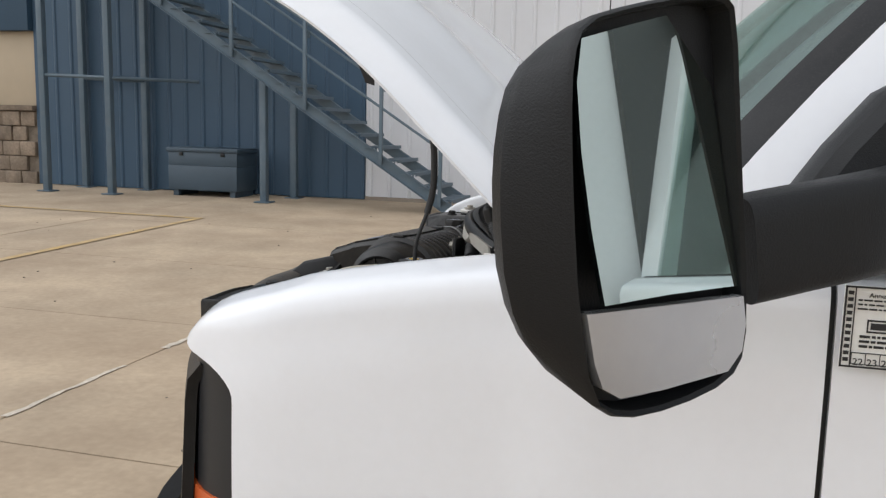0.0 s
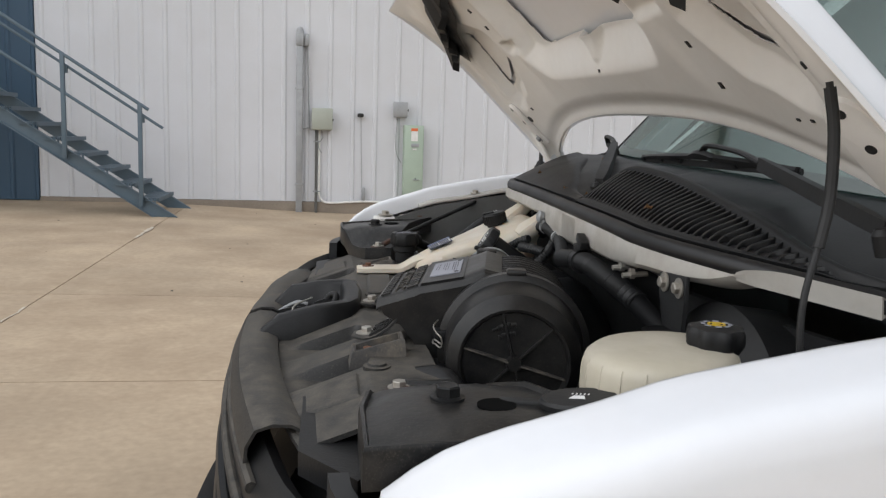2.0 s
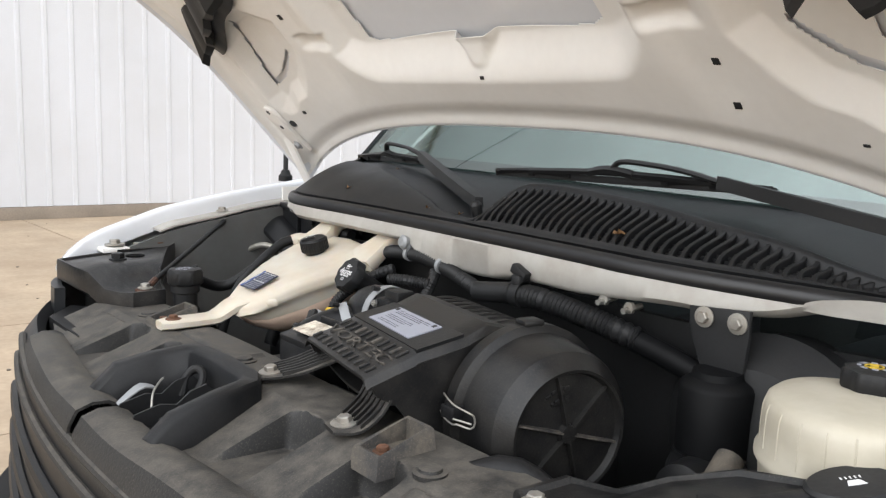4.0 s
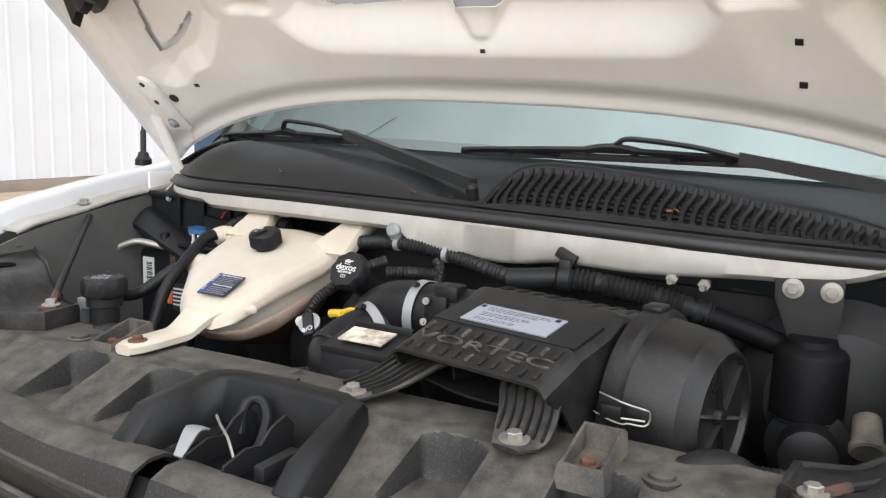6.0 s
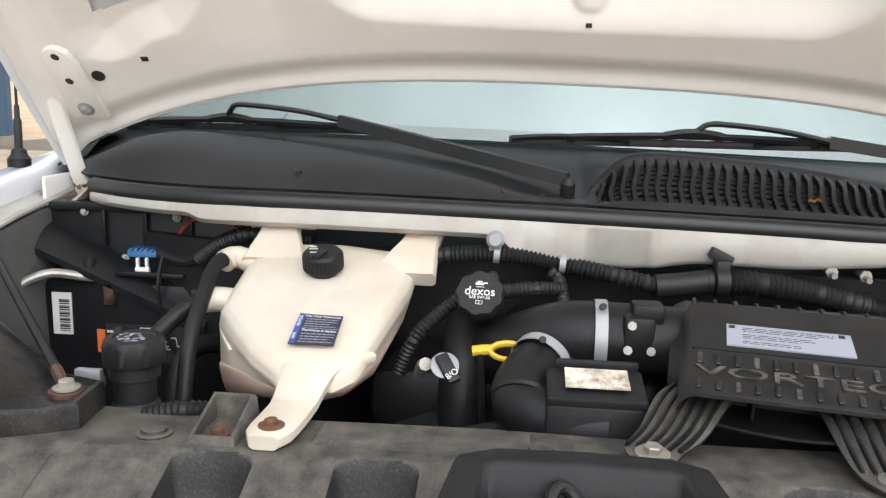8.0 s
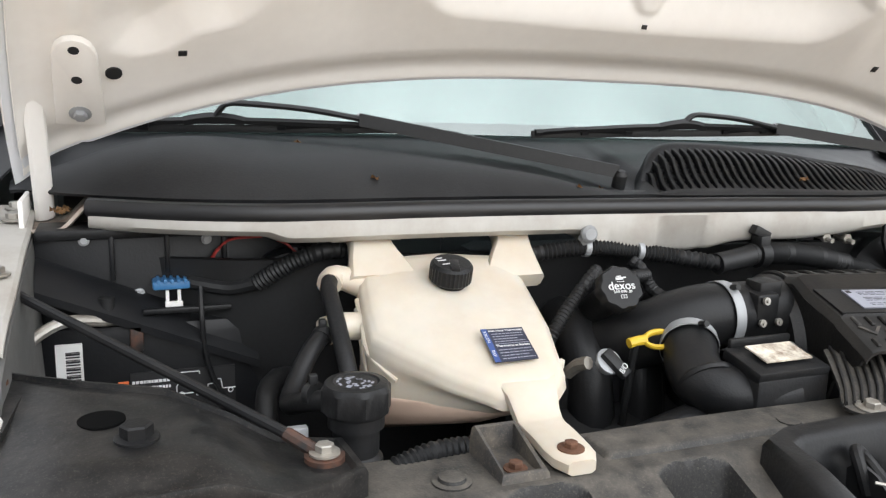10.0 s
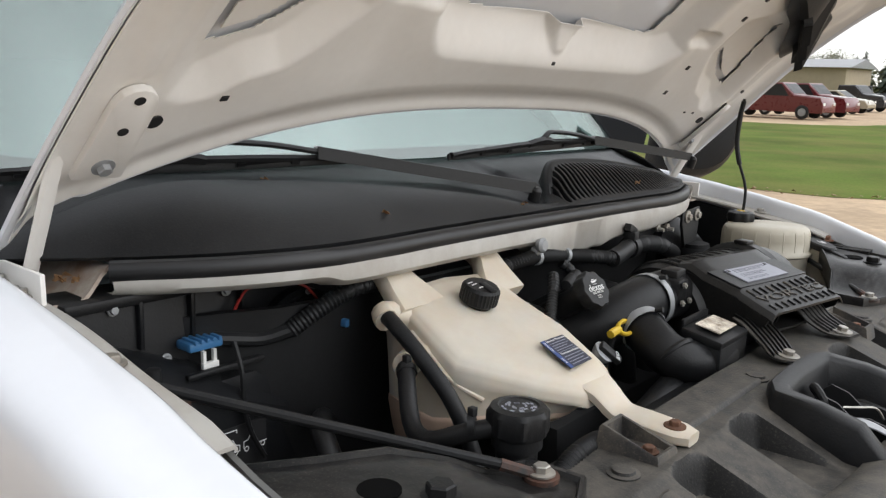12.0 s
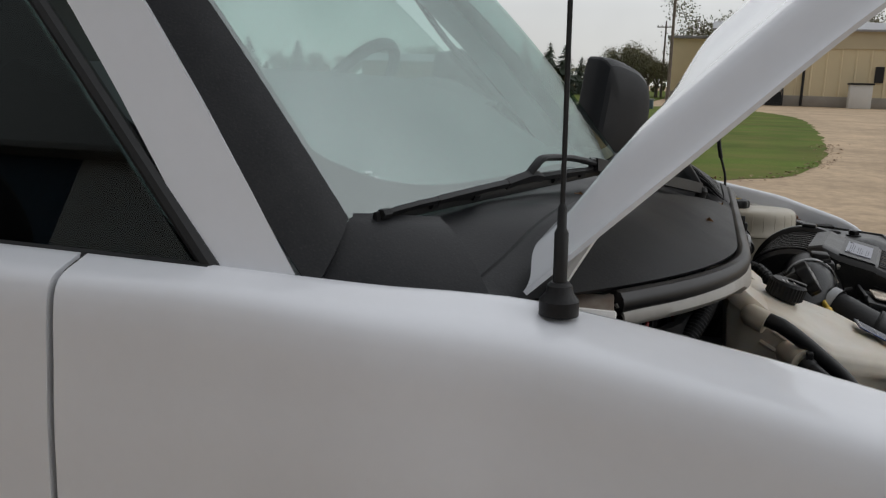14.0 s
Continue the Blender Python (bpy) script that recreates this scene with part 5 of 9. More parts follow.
SIDE_LOBE = [(0.200, 0.672), (0.208, 0.640), (0.236, 0.605), (0.250, 0.560), (0.285, 0.525), (0.345, 0.480), (0.44, 0.475), (0.50, 0.56), (0.48, 0.66), (0.36, 0.705), (0.25, 0.715), (0.212, 0.700)]
SIDE_CUT = [(0.276, 0.676), (0.279, 0.655), (0.284, 0.632), (0.298, 0.607), (0.325, 0.570), (0.352, 0.545), (0.358, 0.550), (0.335, 0.580), (0.310, 0.615), (0.297, 0.640), (0.292, 0.660), (0.37, 0.644), (0.46, 0.622), (0.465, 0.629), (0.37, 0.655), (0.31, 0.672)]
CENTRE_CUT = [(0.340, 0.0), (0.338, 0.20), (0.342, 0.255), (0.352, 0.275), (0.60, 0.300), (0.60, -0.01), (0.34, -0.01)]


def inside(u, y, outline):
    """Distance inside a closed outline, negative outside."""
    best, odd = 9.0, False
    for (u0, y0), (u1, y1) in zip(outline, outline[1:] + outline[:1]):
        du, dy = u1 - u0, y1 - y0
        k = max(0.0, min(1.0, ((u - u0) * du + (y - y0) * dy) / (du * du + dy * dy)))
        best = min(best, math.hypot(u0 + k * du - u, y0 + k * dy - y))
        if (y0 > y) != (y1 > y) and u < u0 + (y - y0) / (y1 - y0) * du:
            odd = not odd
    return best if odd else -best


def hood_depth(v, t):
    """How far the inner panel hangs below the skin."""
    u, y = hood_uv(v, t)
    us = u - hood_uv(v, 0)[0]
    ay = abs(y)
    front = ease(0.0, 0.10, (1 - t) * 0.6)
    d = 0.006 + hood_rise(v, t) * (0.25 + 0.75 * front) + 0.004 * ease(0.03, 0.06, us) - 0.003 * ease(0.0, 0.02, us) * (1 - ease(0.02, 0.045, us))
    # ramp up to the middle cut-out, with a tongue at the centre
    start = 0.266 + 0.012 * (ay / 0.34) ** 2 + 0.05 * max(0.0, (ay - 0.28) / 0.07) ** 2
    f = max(0.0, min((u - start) / 0.066, (0.360 - ay) / 0.040, 1.0))
    f = f * f * (3 - 2 * f) * 0.5 + f * 0.5
    g = max(0.0, min(1.0, (u - 0.282) / 0.055))
    tongue = (1 - ease(0.032 * g, 0.032 * g + 0.018, ay)) * ease(0.0, 0.3, g)
    d -= (d - 0.012) * f * (1 - 0.45 * tongue)
    # ramp up to the side cut-outs
    q = inside(u, ay, SIDE_LOBE)
    if q > 0:
        d -= (d - min(0.012, 0.5 * d)) * min(1.0, q / 0.040)
    # short pressed step between the cut-outs
    d -= 0.014 * ease(0.355, 0.372, u) * (1 - ease(0.395, 0.40, u)) * ease(0.345, 0.375, ay) * (1 - ease(0.43, 0.46, ay))
    # trough along the side
    d += 0.006 * ease(0.725, 0.735, ay) * (1 - ease(0.745, 0.76, ay)) * ease(0.22, 0.26, u)
    return max(0.004, d)


hood = new("hood")
hood.parent = van
tagged(hood, label="raised white hood with a dusty underside")
bm = bmesh.new()
sheet(bm, hood_out, lin(-1, -0.86, 26) + [-0.84 + 1.68 * i / 50 for i in range(51)] + lin(0.86, 1, 26), lin(0, 1, 40), 0.005)
part("skin", bm, "paint", hood, sharp=70)
bm = bmesh.new()
NV, NT = 240, 150
grid = [[bm.verts.new(hood_out(v * 0.985, 0.012 + t * 0.976) - HN * hood_depth(v, t)) for t in lin(0, 1, NT)] for v in [-1 + 2 * i / NV for i in range(NV + 1)]]
for i in range(NV):
    for j in range(NT - 1):
        u, y = hood_uv(-1 + 2 * (i + 0.5) / NV, (j + 0.5) / (NT - 1))
        if inside(u, abs(y), CENTRE_CUT) < 0 and inside(u, abs(y), SIDE_CUT) < 0:
            bm.faces.new((grid[i][j], grid[i + 1][j], grid[i + 1][j + 1], grid[i][j + 1]))
bmesh.ops.delete(bm, geom=[w for w in bm.verts if not w.link_faces], context="VERTS")
bmesh.ops.solidify(bm, geom=bm.faces[:], thickness=0.0015)
part("inner_panel", bm, "primer", hood, "dusty cream inner panel", sharp=70)


def on_hood(u, y, lift=0.0):
    """A point of the inner panel at hood length u and side y, its pose facing down."""
    v = y / (0.812 - 0.09 * (u / 0.75) ** 2)
    us, uf = 0.166 * (1 - abs(v) ** 3.2), 0.745 - 0.11 * abs(v) ** 3
    t = (u - us) / (uf - us)
    q = lambda a, b: hood_out(a * 0.985, 0.012 + b * 0.976) - HN * hood_depth(a, b)
    p = q(v, t)
    du, dv = q(v, t + 0.01) - p, q(v + 0.01, t) - p
    n = du.cross(dv).normalized()
    if n.dot(HN) > 0:
        n = -n
    return p + n * lift, n


# ---- front end: grille, lamps, bumper ----
def front_x(y):
    a = abs(y)
    return -0.775 + 0.05 * (a / 0.5) ** 2 + 0.42 * max(0.0, a - 0.62) ** 1.5


bm = bmesh.new()
# curved front fascia below the cover's lip
sheet(bm, lambda y, z: (front_x(y) - 0.01 - 0.06 * (1.0 - z) + 0.10 * ease(0.96, 1.01, z) * 0.3, y, z), lin(-0.86, 0.86, 41), [1.0, 0.97, 0.93, 0.85, 0.75, 0.62], 0.02)
fascia = part("grille", bm, "black", van, "black plastic grille")
for z in (0.975, 0.942, 0.885, 0.82, 0.755):
    # moulded ridges running across the fascia
    bm = bmesh.new()
    r = 0.007 if z > 0.93 else 0.011
    tube(bm, [(front_x(y) - 0.012 - 0.06 * (1.0 - z) + 0.03 * ease(0.96, 1.01, z), y, z) for y in lin(-0.60, 0.60, 31)], r, 8, 0.03)
    part("ridge", bm, "cover" if z > 0.93 else "black", fascia)
bm = bmesh.new()
sheet(bm, lambda y, z: (front_x(y) - 0.10 - 0.03 * math.sin((z - 0.38) / 0.26 * math.pi), y, z), lin(-0.90, 0.90, 41), lin(0.64, 0.38, 7), 0.04)
part("bumper", bm, "black", van, "black front bumper")
for s in (-1, 1):
    bm = bmesh.new()
    def lamp_pt(a, z):
        th = a * 1.45
        return (-0.63 + 0.19 * (1 - math.cos(th)) - 0.03 * (1.0 - z), s * (0.70 + 0.200 * math.sin(th)), z)
    sheet(bm, lamp_pt, lin(0, 1, 10), [1.035, 1.01, 0.96, 0.9, 0.84, 0.775], 0.02 * s)
    lampo = part("headlight", bm, "headlight", van, "smoked black headlight")
    bm = bmesh.new()
    sheet(bm, lambda a, z: Vector(lamp_pt(a, z)) + Vector((-0.004, s * 0.004, 0)), lin(0.0, 1.0, 10), [0.775, 0.74, 0.70], 0.02 * s)
    part("side_marker", bm, "amber", lampo, "amber side marker")

# ---- door mirrors: the left one is folded forward, the right one stands out ----
FRONT = [(-0.072, 1.30), (-0.069, 1.37), (-0.064, 1.42), (-0.050, 1.450), (0.0, 1.466), (0.06, 1.480), (0.105, 1.486), (0.118, 1.474), (0.121, 1.35), (0.126, 1.22), (0.124, 1.14), (0.100, 1.110), (0.03, 1.098), (-0.035, 1.101), (-0.064, 1.125), (-0.073, 1.21)]
BACK = [(-0.100, 1.30), (-0.090, 1.365), (-0.073, 1.412), (-0.032, 1.446), (0.006, 1.462), (0.06, 1.478), (0.105, 1.482), (0.114, 1.470), (0.117, 1.35), (0.120, 1.22), (0.116, 1.15), (0.09, 1.122), (0.02, 1.112), (-0.035, 1.118), (-0.078, 1.150), (-0.101, 1.215)]


def rounded(pts, times=1):
    """A closed outline with its corners cut."""
    for _ in range(times):
        pts = [(a[0] + (b[0] - a[0]) * k, a[1] + (b[1] - a[1]) * k) for a, b in zip(pts, pts[1:] + pts[:1]) for k in (0.25, 0.75)]
    return pts


def door_mirror(m, s, arm, mount):
    """A tall mirror: glass in the local plane y = 0 facing -y, its shell bulging behind."""
    mir = new("door_mirror")
    mir.parent = van
    tagged(mir, label="tall black towing mirror folded forward" if s < 0 else "tall black towing mirror on a thick arm")
    def ring_at(y, back, k):
        pts = rounded([(a[0] + (b[0] - a[0]) * back, a[1] + (b[1] - a[1]) * back) for a, b in zip(FRONT, BACK)])
        return [m @ Vector((0.02 + (x - 0.02) * k, y, 1.30 + (z - 1.30) * k)) for x, z in pts]
    bm = bmesh.new()
    rings(bm, [ring_at(0.022, 0, 0.955), ring_at(0.0, 0, 0.97), ring_at(-0.004, 0, 0.99), ring_at(-0.001, 0, 1.0), ring_at(0.004, 0.06, 1.006), ring_at(0.044, 0.9, 1.004), ring_at(0.052, 1, 1.0), ring_at(0.072, 1, 0.95), ring_at(0.090, 1, 0.85), ring_at(0.098, 1, 0.72), ring_at(0.101, 1, 0.3)])
    part("shell", bm, "mirror_shell", mir, sharp=24)
    bm = bmesh.new()
    upper = [(-0.058, 1.216), (-0.062, 1.28), (-0.062, 1.345), (-0.057, 1.40), (-0.046, 1.436), (0.0, 1.449), (0.06, 1.465), (0.10, 1.474), (0.112, 1.40), (0.117, 1.326), (0.121, 1.208), (0.02, 1.214)]
    q = [Vector((x, 0.006 + (0.122 * (x - 0.01) + 0.105 * (z - 1.37) if s < 0 else 0.0), z)) for x, z in upper]
    rings(bm, [[m @ p for p in q], [m @ (p + Vector((0, 0.005, 0))) for p in q]])
    part("main_glass", bm, "mirror", mir)
    bm = bmesh.new()
    low = [(-0.066, 1.207), (0.019, 1.203), (0.118, 1.199), (0.121, 1.17), (0.115, 1.142), (0.095, 1.124), (0.015, 1.122), (-0.036, 1.124), (-0.054, 1.137), (-0.061, 1.161)]
    q = [Vector((x, -0.006, z)) for x, z in low]
    rings(bm, [[m @ p for p in q], [m @ (p + Vector((0, 0.012, 0))) for p in q]])
    part("convex_glass", bm, "mirror_dull", mir, "grey convex lower mirror")
    bm = bmesh.new()
    path = smooth_path(arm, 0.02)
    loops = []
    for i, c in enumerate(path):
        d = (path[min(i + 1, len(path) - 1)] - path[max(i - 1, 0)]).normalized()
        a, b = frame_axes(d)
        wide = [0.030 * math.copysign(abs(math.cos(k * math.tau / 28)) ** 0.45, math.cos(k * math.tau / 28)) for k in range(28)]
        tall = [0.056 * math.copysign(abs(math.sin(k * math.tau / 28)) ** 0.45, math.sin(k * math.tau / 28)) for k in range(28)]
        loops.append([c + a * p + b * q for p, q in zip(wide, tall)])
    rings(bm, loops)
    part("arm", bm, "mirror_shell", mir)
    bm = bmesh.new()
    x0 = mount[0][0] - 0.15
    sail = [(x0 + 0.02, 1.25), (x0, 1.335), (x0 + 0.045, 1.405), (x0 + 0.10, 1.475), (x0 + 0.22, 1.545), (x0 + 0.30, 1.53), (x0 + 0.32, 1.38), (x0 + 0.32, 1.25)]
    rings(bm, [[Vector((x0 + 0.18 + (x - x0 - 0.18) * k, s * (0.90 + d), 1.38 + (z - 1.38) * k)) for x, z in sail] for d, k in ((-0.02, 1.0), (0.03, 1.0), (0.055, 0.94), (0.07, 0.8), (0.074, 0.4))])
    part("mount", bm, "mirror_shell", mir)


door_mirror(pose(0.197, -1.327, 0.066, 0, 0, 50) @ Matrix.Diagonal((1.17, 1, 1, 1)) @ Matrix(((1, 0, -0.125, 0.166 - 0.03), (0, 1, 0, 0), (0, 0, 1, 0), (0, 0, 0, 1))), -1, [(0.275, -1.20, 1.305), (0.33, -1.165, 1.315), (0.42, -1.10, 1.33), (0.50, -0.98, 1.34)], [(0.50, -0.99, 1.29), (0.50, -0.96, 1.35), (0.56, -0.90, 1.42), (0.66, -0.86, 1.46)])
door_mirror(pose(0.98, 1.24, 0, 0, 0, 90) @ Matrix.Diagonal((-1, 1, 1, 1)), 1, [(0.92, 1.20, 1.305), (0.90, 1.12, 1.315), (0.88, 1.04, 1.33), (0.86, 0.95, 1.34)], [(0.82, 0.98, 1.29), (0.82, 0.95, 1.35), (0.86, 0.90, 1.42), (0.92, 0.86, 1.46)])
LEAN[0] = 0.0


# ---- cowl ----
LEAN[0] = 0.02
def seal_x(y):
    if y < 0:
        return -0.205 + 0.128 * min(1.4, max(0.0, (-y - 0.36) / 0.36)) ** 1.5
    return -0.205 + 0.128 * min(1.3, max(0.0, (abs(y) - 0.44) / 0.28)) ** 2


def seal_z(y):
    return 1.212 - 0.012 * (abs(y) / 0.7) ** 3


# crest of the cowl from side to side: (y, x, z)
CREST_KEYS = [(-0.80, -0.06, 1.200), (-0.70, -0.085, 1.222), (-0.6, -0.095, 1.238), (-0.5, -0.10, 1.260), (-0.4, -0.10, 1.273), (-0.3, -0.10, 1.286), (-0.2, -0.10, 1.294), (-0.1, -0.108, 1.297),
              (-0.06, -0.118, 1.289), (-0.035, -0.135, 1.268), (-0.016, -0.154, 1.242), (0.0, -0.168, 1.232), (0.08, -0.172, 1.238), (0.15, -0.150, 1.252), (0.3, -0.10, 1.271), (0.4, -0.06, 1.279),
              (0.5, -0.025, 1.283), (0.6, -0.01, 1.286), (0.68, 0.01, 1.272), (0.75, 0.03, 1.245), (0.83, 0.06, 1.215)]
CREST_LINE = smooth_path(CREST_KEYS, 0.008)
COWL_X, COWL_Z = [(p.x, p.y) for p in CREST_LINE], [(p.x, p.z) for p in CREST_LINE]
T_CREST, T_DECK = 0.50, 0.57


def in_grille(y, t):
    return ease(0.020, 0.028, -y) * (1 - ease(0.695, 0.71, -y)) * ease(0.045, 0.065, t) * (1 - ease(0.452, 0.470, t))


def cowl_base(y, t):
    """From the seal up the front slope to the crest, down to the wiper deck and back to the glass."""
    a = ws(max(-1, min(1, y / 0.84)), 0.0) + Vector((0.012, 0, -0.006))
    b = Vector((seal_x(y) + 0.012, y, seal_z(y) + 0.018))
    c = Vector((min(a.x - 0.03, max(b.x + 0.004, table(y, COWL_X))), y, max(b.z + 0.002, table(y, COWL_Z))))
    if t <= T_CREST:
        q = t / T_CREST
        return Vector((b.x + (c.x - b.x) * q, y, b.z + (c.z - b.z) * (0.55 * math.sin(q * math.pi / 2) + 0.45 * q)))
    deck = Vector((c.x + 0.014, y, min(c.z - 0.004, 1.250 + (c.x + 0.164) * 0.20)))
    if t <= T_DECK:
        q = (t - T_CREST) / (T_DECK - T_CREST)
        return Vector((c.x + 0.014 * q, y, c.z + (deck.z - c.z) * ease(0.15, 1.0, q)))
    return deck.lerp(Vector((a.x, y, a.z)), (t - T_DECK) / (1 - T_DECK))


def cowl_at(x, y):
    """The cowl's point nearest to x at the side y."""
    return min((cowl_base(y, k / 80) for k in range(81)), key=lambda p: abs(p.x - x))


def cowl_pt(y, t):
    """The black cowl panel from the seal to the glass, sunk under the air grille."""
    p = cowl_base(y, t)
    p.z -= 0.024 * in_grille(y, t)
    return p


bm = bmesh.new()
sheet(bm, cowl_pt, lin(-0.80, 0.82, 200), [k / 100 for k in range(0, 66)] + lin(0.67, 1, 10), 0.005)
cowl = part("cowl_panel", bm, "cowl", van, "dusty black plastic cowl panel", sharp=45)
# air intake grille: flush ribs between rounded slots, thin cross bars sunk below them
def grille_span(y):
    return 0.058, 0.462


PITCH = 0.0152
for i in range(45):
    y = -0.028 - i * PITCH
    t_lo, t_hi = grille_span(y)
    bm = bmesh.new()
    loops = []
    for q in lin(0, 1, 17):
        t = t_lo + (t_hi - t_lo) * q
        yy = y + 0.0035 * math.sin(q * math.tau)
        # the rib spreads at both ends, so that the slots beside it end round
        end = max(0.0, 1 - min(q, 1 - q) / 0.07)
        w = 0.0032 + 0.0046 * end * end
        c = cowl_base(yy, t) + Vector((0, 0, 0.001))
        loops.append([c + Vector((0, -w, -0.0008)), c + Vector((0, -w * 0.75, 0.0003)), c + Vector((0, w * 0.75, 0.0003)), c + Vector((0, w, -0.0008)), c + Vector((0, w * 0.9, -0.011)), c + Vector((0, -w * 0.9, -0.011))])
    rings(bm, loops)
    part("grille_rib", bm, "grille", cowl)
for k in range(9):
    q = (k + 0.6) / 9.2
    bm = bmesh.new()
    loops = []
    for y in lin(-0.030 - 0.004 * k, -0.712, 40):
        t_lo, t_hi = grille_span(y)
        c = cowl_base(y, t_lo + (t_hi - t_lo) * q) + Vector((0, 0, -0.0065))
        loops.append([c + Vector((-0.0010, 0, 0)), c + Vector((0.0010, 0, 0)), c + Vector((0.0010, 0, -0.004)), c + Vector((-0.0010, 0, -0.004))])
    rings(bm, loops)
    part("grille_bar", bm, "grille", cowl)
bm = bmesh.new()
tube(bm, [(seal_x(y) + 0.003, y, seal_z(y) + 0.006) for y in lin(-0.722, 0.722, 21)], 0.0115, 12, 0.02, flat=1.15)
seal = part("hood_seal", bm, "seal", van, "black rubber hood seal")
bm = bmesh.new()
sheet(bm, lambda y, t: (seal_x(y) + 0.018 + 0.012 * math.sin(t * 3), y, seal_z(y) + 0.018 + 0.004 * math.sin(t * 3.1)), lin(-0.72, 0.72, 60), [0, 0.5, 1.0], 0.004)
part("seal_lip", bm, "seal", seal)
FL = [(0.0, 0.006), (-0.009, -0.004), (-0.011, -0.020), (-0.004, -0.027), (0.03, -0.033)]


def flange_pt(y, k):
    dx, dz = FL[k]
    p = Vector((seal_x(y) + dx, y, seal_z(y) + dz))
    deep = ease(-0.64, -0.52, y) * (1 - ease(0.06, 0.12, y))
    p.z -= (0.030 - 0.014 * ease(0.06, 0.16, -y)) * deep * (k >= 2)
    recess = ease(-0.095, -0.085, y) * (1 - ease(-0.01, 0.0, y))
    p.x += 0.010 * recess * (k >= 2)
    # band narrows at both ends; on the left its shape stands for shade
    p.z += (0.008 * ease(0.50, 0.53, y) + 0.010 * (1 - ease(-0.62, -0.50, y)) + 0.014 * (1 - ease(-0.44, -0.24, y)) + 0.012 * (1 - ease(-0.60, -0.44, y))) * (k >= 2)
    return p


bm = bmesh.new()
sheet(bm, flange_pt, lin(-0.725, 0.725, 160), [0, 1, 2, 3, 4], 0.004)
flange = part("cowl_flange", bm, "flange", van, "dirty white cowl flange, darkened for shade", sharp=50)
for sgn in (-1, 1):
    # shallow pan under the hinge, curling up into the flange
    bm = bmesh.new()
    sheet(bm, lambda y, t: (-0.070 - 0.008 * ease(0.72, 0.76, y) + 0.13 * t, sgn * y, 1.172 + 0.034 * (1 - ease(0.715, 0.762, y)) + 0.004 * (1 - ease(0.0, 0.1, t))), [0.714, 0.722, 0.730, 0.738, 0.746, 0.754, 0.762, 0.78, 0.803], [0.0, 0.03, 0.08, 0.2, 0.4, 0.7, 1.0], 0.004)
    part("hinge_pan", bm, "pan", van, "dirty white pan below the hood hinge", sharp=50)
    bm = bmesh.new()
    box(bm, (-0.08, sgn * 0.7985 - 0.003, 1.165), (0.03, sgn * 0.7985 + 0.003, 1.215), 0.002)
    part("pan_wall", bm, "primer", van)
bm = bmesh.new()
sheet(bm, lambda y, t: (seal_x(y) + 0.05 + 0.05 * t, y, seal_z(y) - 0.06 - 0.55 * t), lin(-0.80, 0.80, 20), lin(0, 1, 5), 0.01)
part("firewall", bm, "dark", van, "black firewall")
bm = bmesh.new()
box(bm, (-0.60, -0.8, 0.45), (0.0, 0.8, 0.5))
part("engine_tray", bm, "dark", van)
for y, z in ((-0.317, 1.169), (-0.359, 1.166)):
    bm = bmesh.new()
    rod(bm, (-0.185, y, z), (-0.222, y, z - 0.003), 0.004, 8)
    rod(bm, (-0.205, y, z), (-0.211, y, z), 0.008, 6)
    part("stud", bm, "steel", flange)

LEAN[0] = 0.0
# ---- engine mass ----
bm = bmesh.new()
box(bm, (-0.36, -0.30, 0.55), (-0.08, 0.24, 0.98), 0.06)
engine = part("engine_block", bm, "dark", van, "dark engine block")
for k in range(4):
    bm = bmesh.new()
    tube(bm, [(-0.16, 0.14 - k * 0.075, 1.0), (-0.22, 0.14 - k * 0.075, 1.075), (-0.29, 0.14 - k * 0.075, 1.03), (-0.31, 0.14 - k * 0.075, 0.95)], 0.03, 12, 0.02)
    part("intake_runner", bm, "black", engine)
bm = bmesh.new()
box(bm, (-0.30, 0.05, 0.95), (-0.14, 0.26, 1.035), 0.025)
part("rocker_cover", bm, "black", engine)

def strap(name, pts, widths, thick, side=Vector((0, 1, 0)), mat="tank", parent=None):
    """A flat bent strip along points, with its width to the side."""
    bm = bmesh.new()
    p = smooth_path(pts, 0.008)
    loops = []
    for i, c in enumerate(p):
        f = i / (len(p) - 1) * (len(widths) - 1)
        k = min(int(f), len(widths) - 2)
        w = widths[k] + (widths[k + 1] - widths[k]) * (f - k)
        d = (p[min(i + 1, len(p) - 1)] - p[max(i - 1, 0)]).normalized()
        n = d.cross(side).normalized() * thick / 2
        loops.append([c - side * w / 2 - n * 0.6, c - side * (w / 2 - 0.004) - n, c + side * (w / 2 - 0.004) - n, c + side * w / 2 - n * 0.6,
                      c + side * w / 2 + n * 0.6, c + side * (w / 2 - 0.004) + n, c - side * (w / 2 - 0.004) + n, c - side * w / 2 + n * 0.6])
    rings(bm, loops)
    return part(name, bm, mat, parent, sharp=50)


# ---- radiator cover ----
GROOVES = (0.198, 0.352)


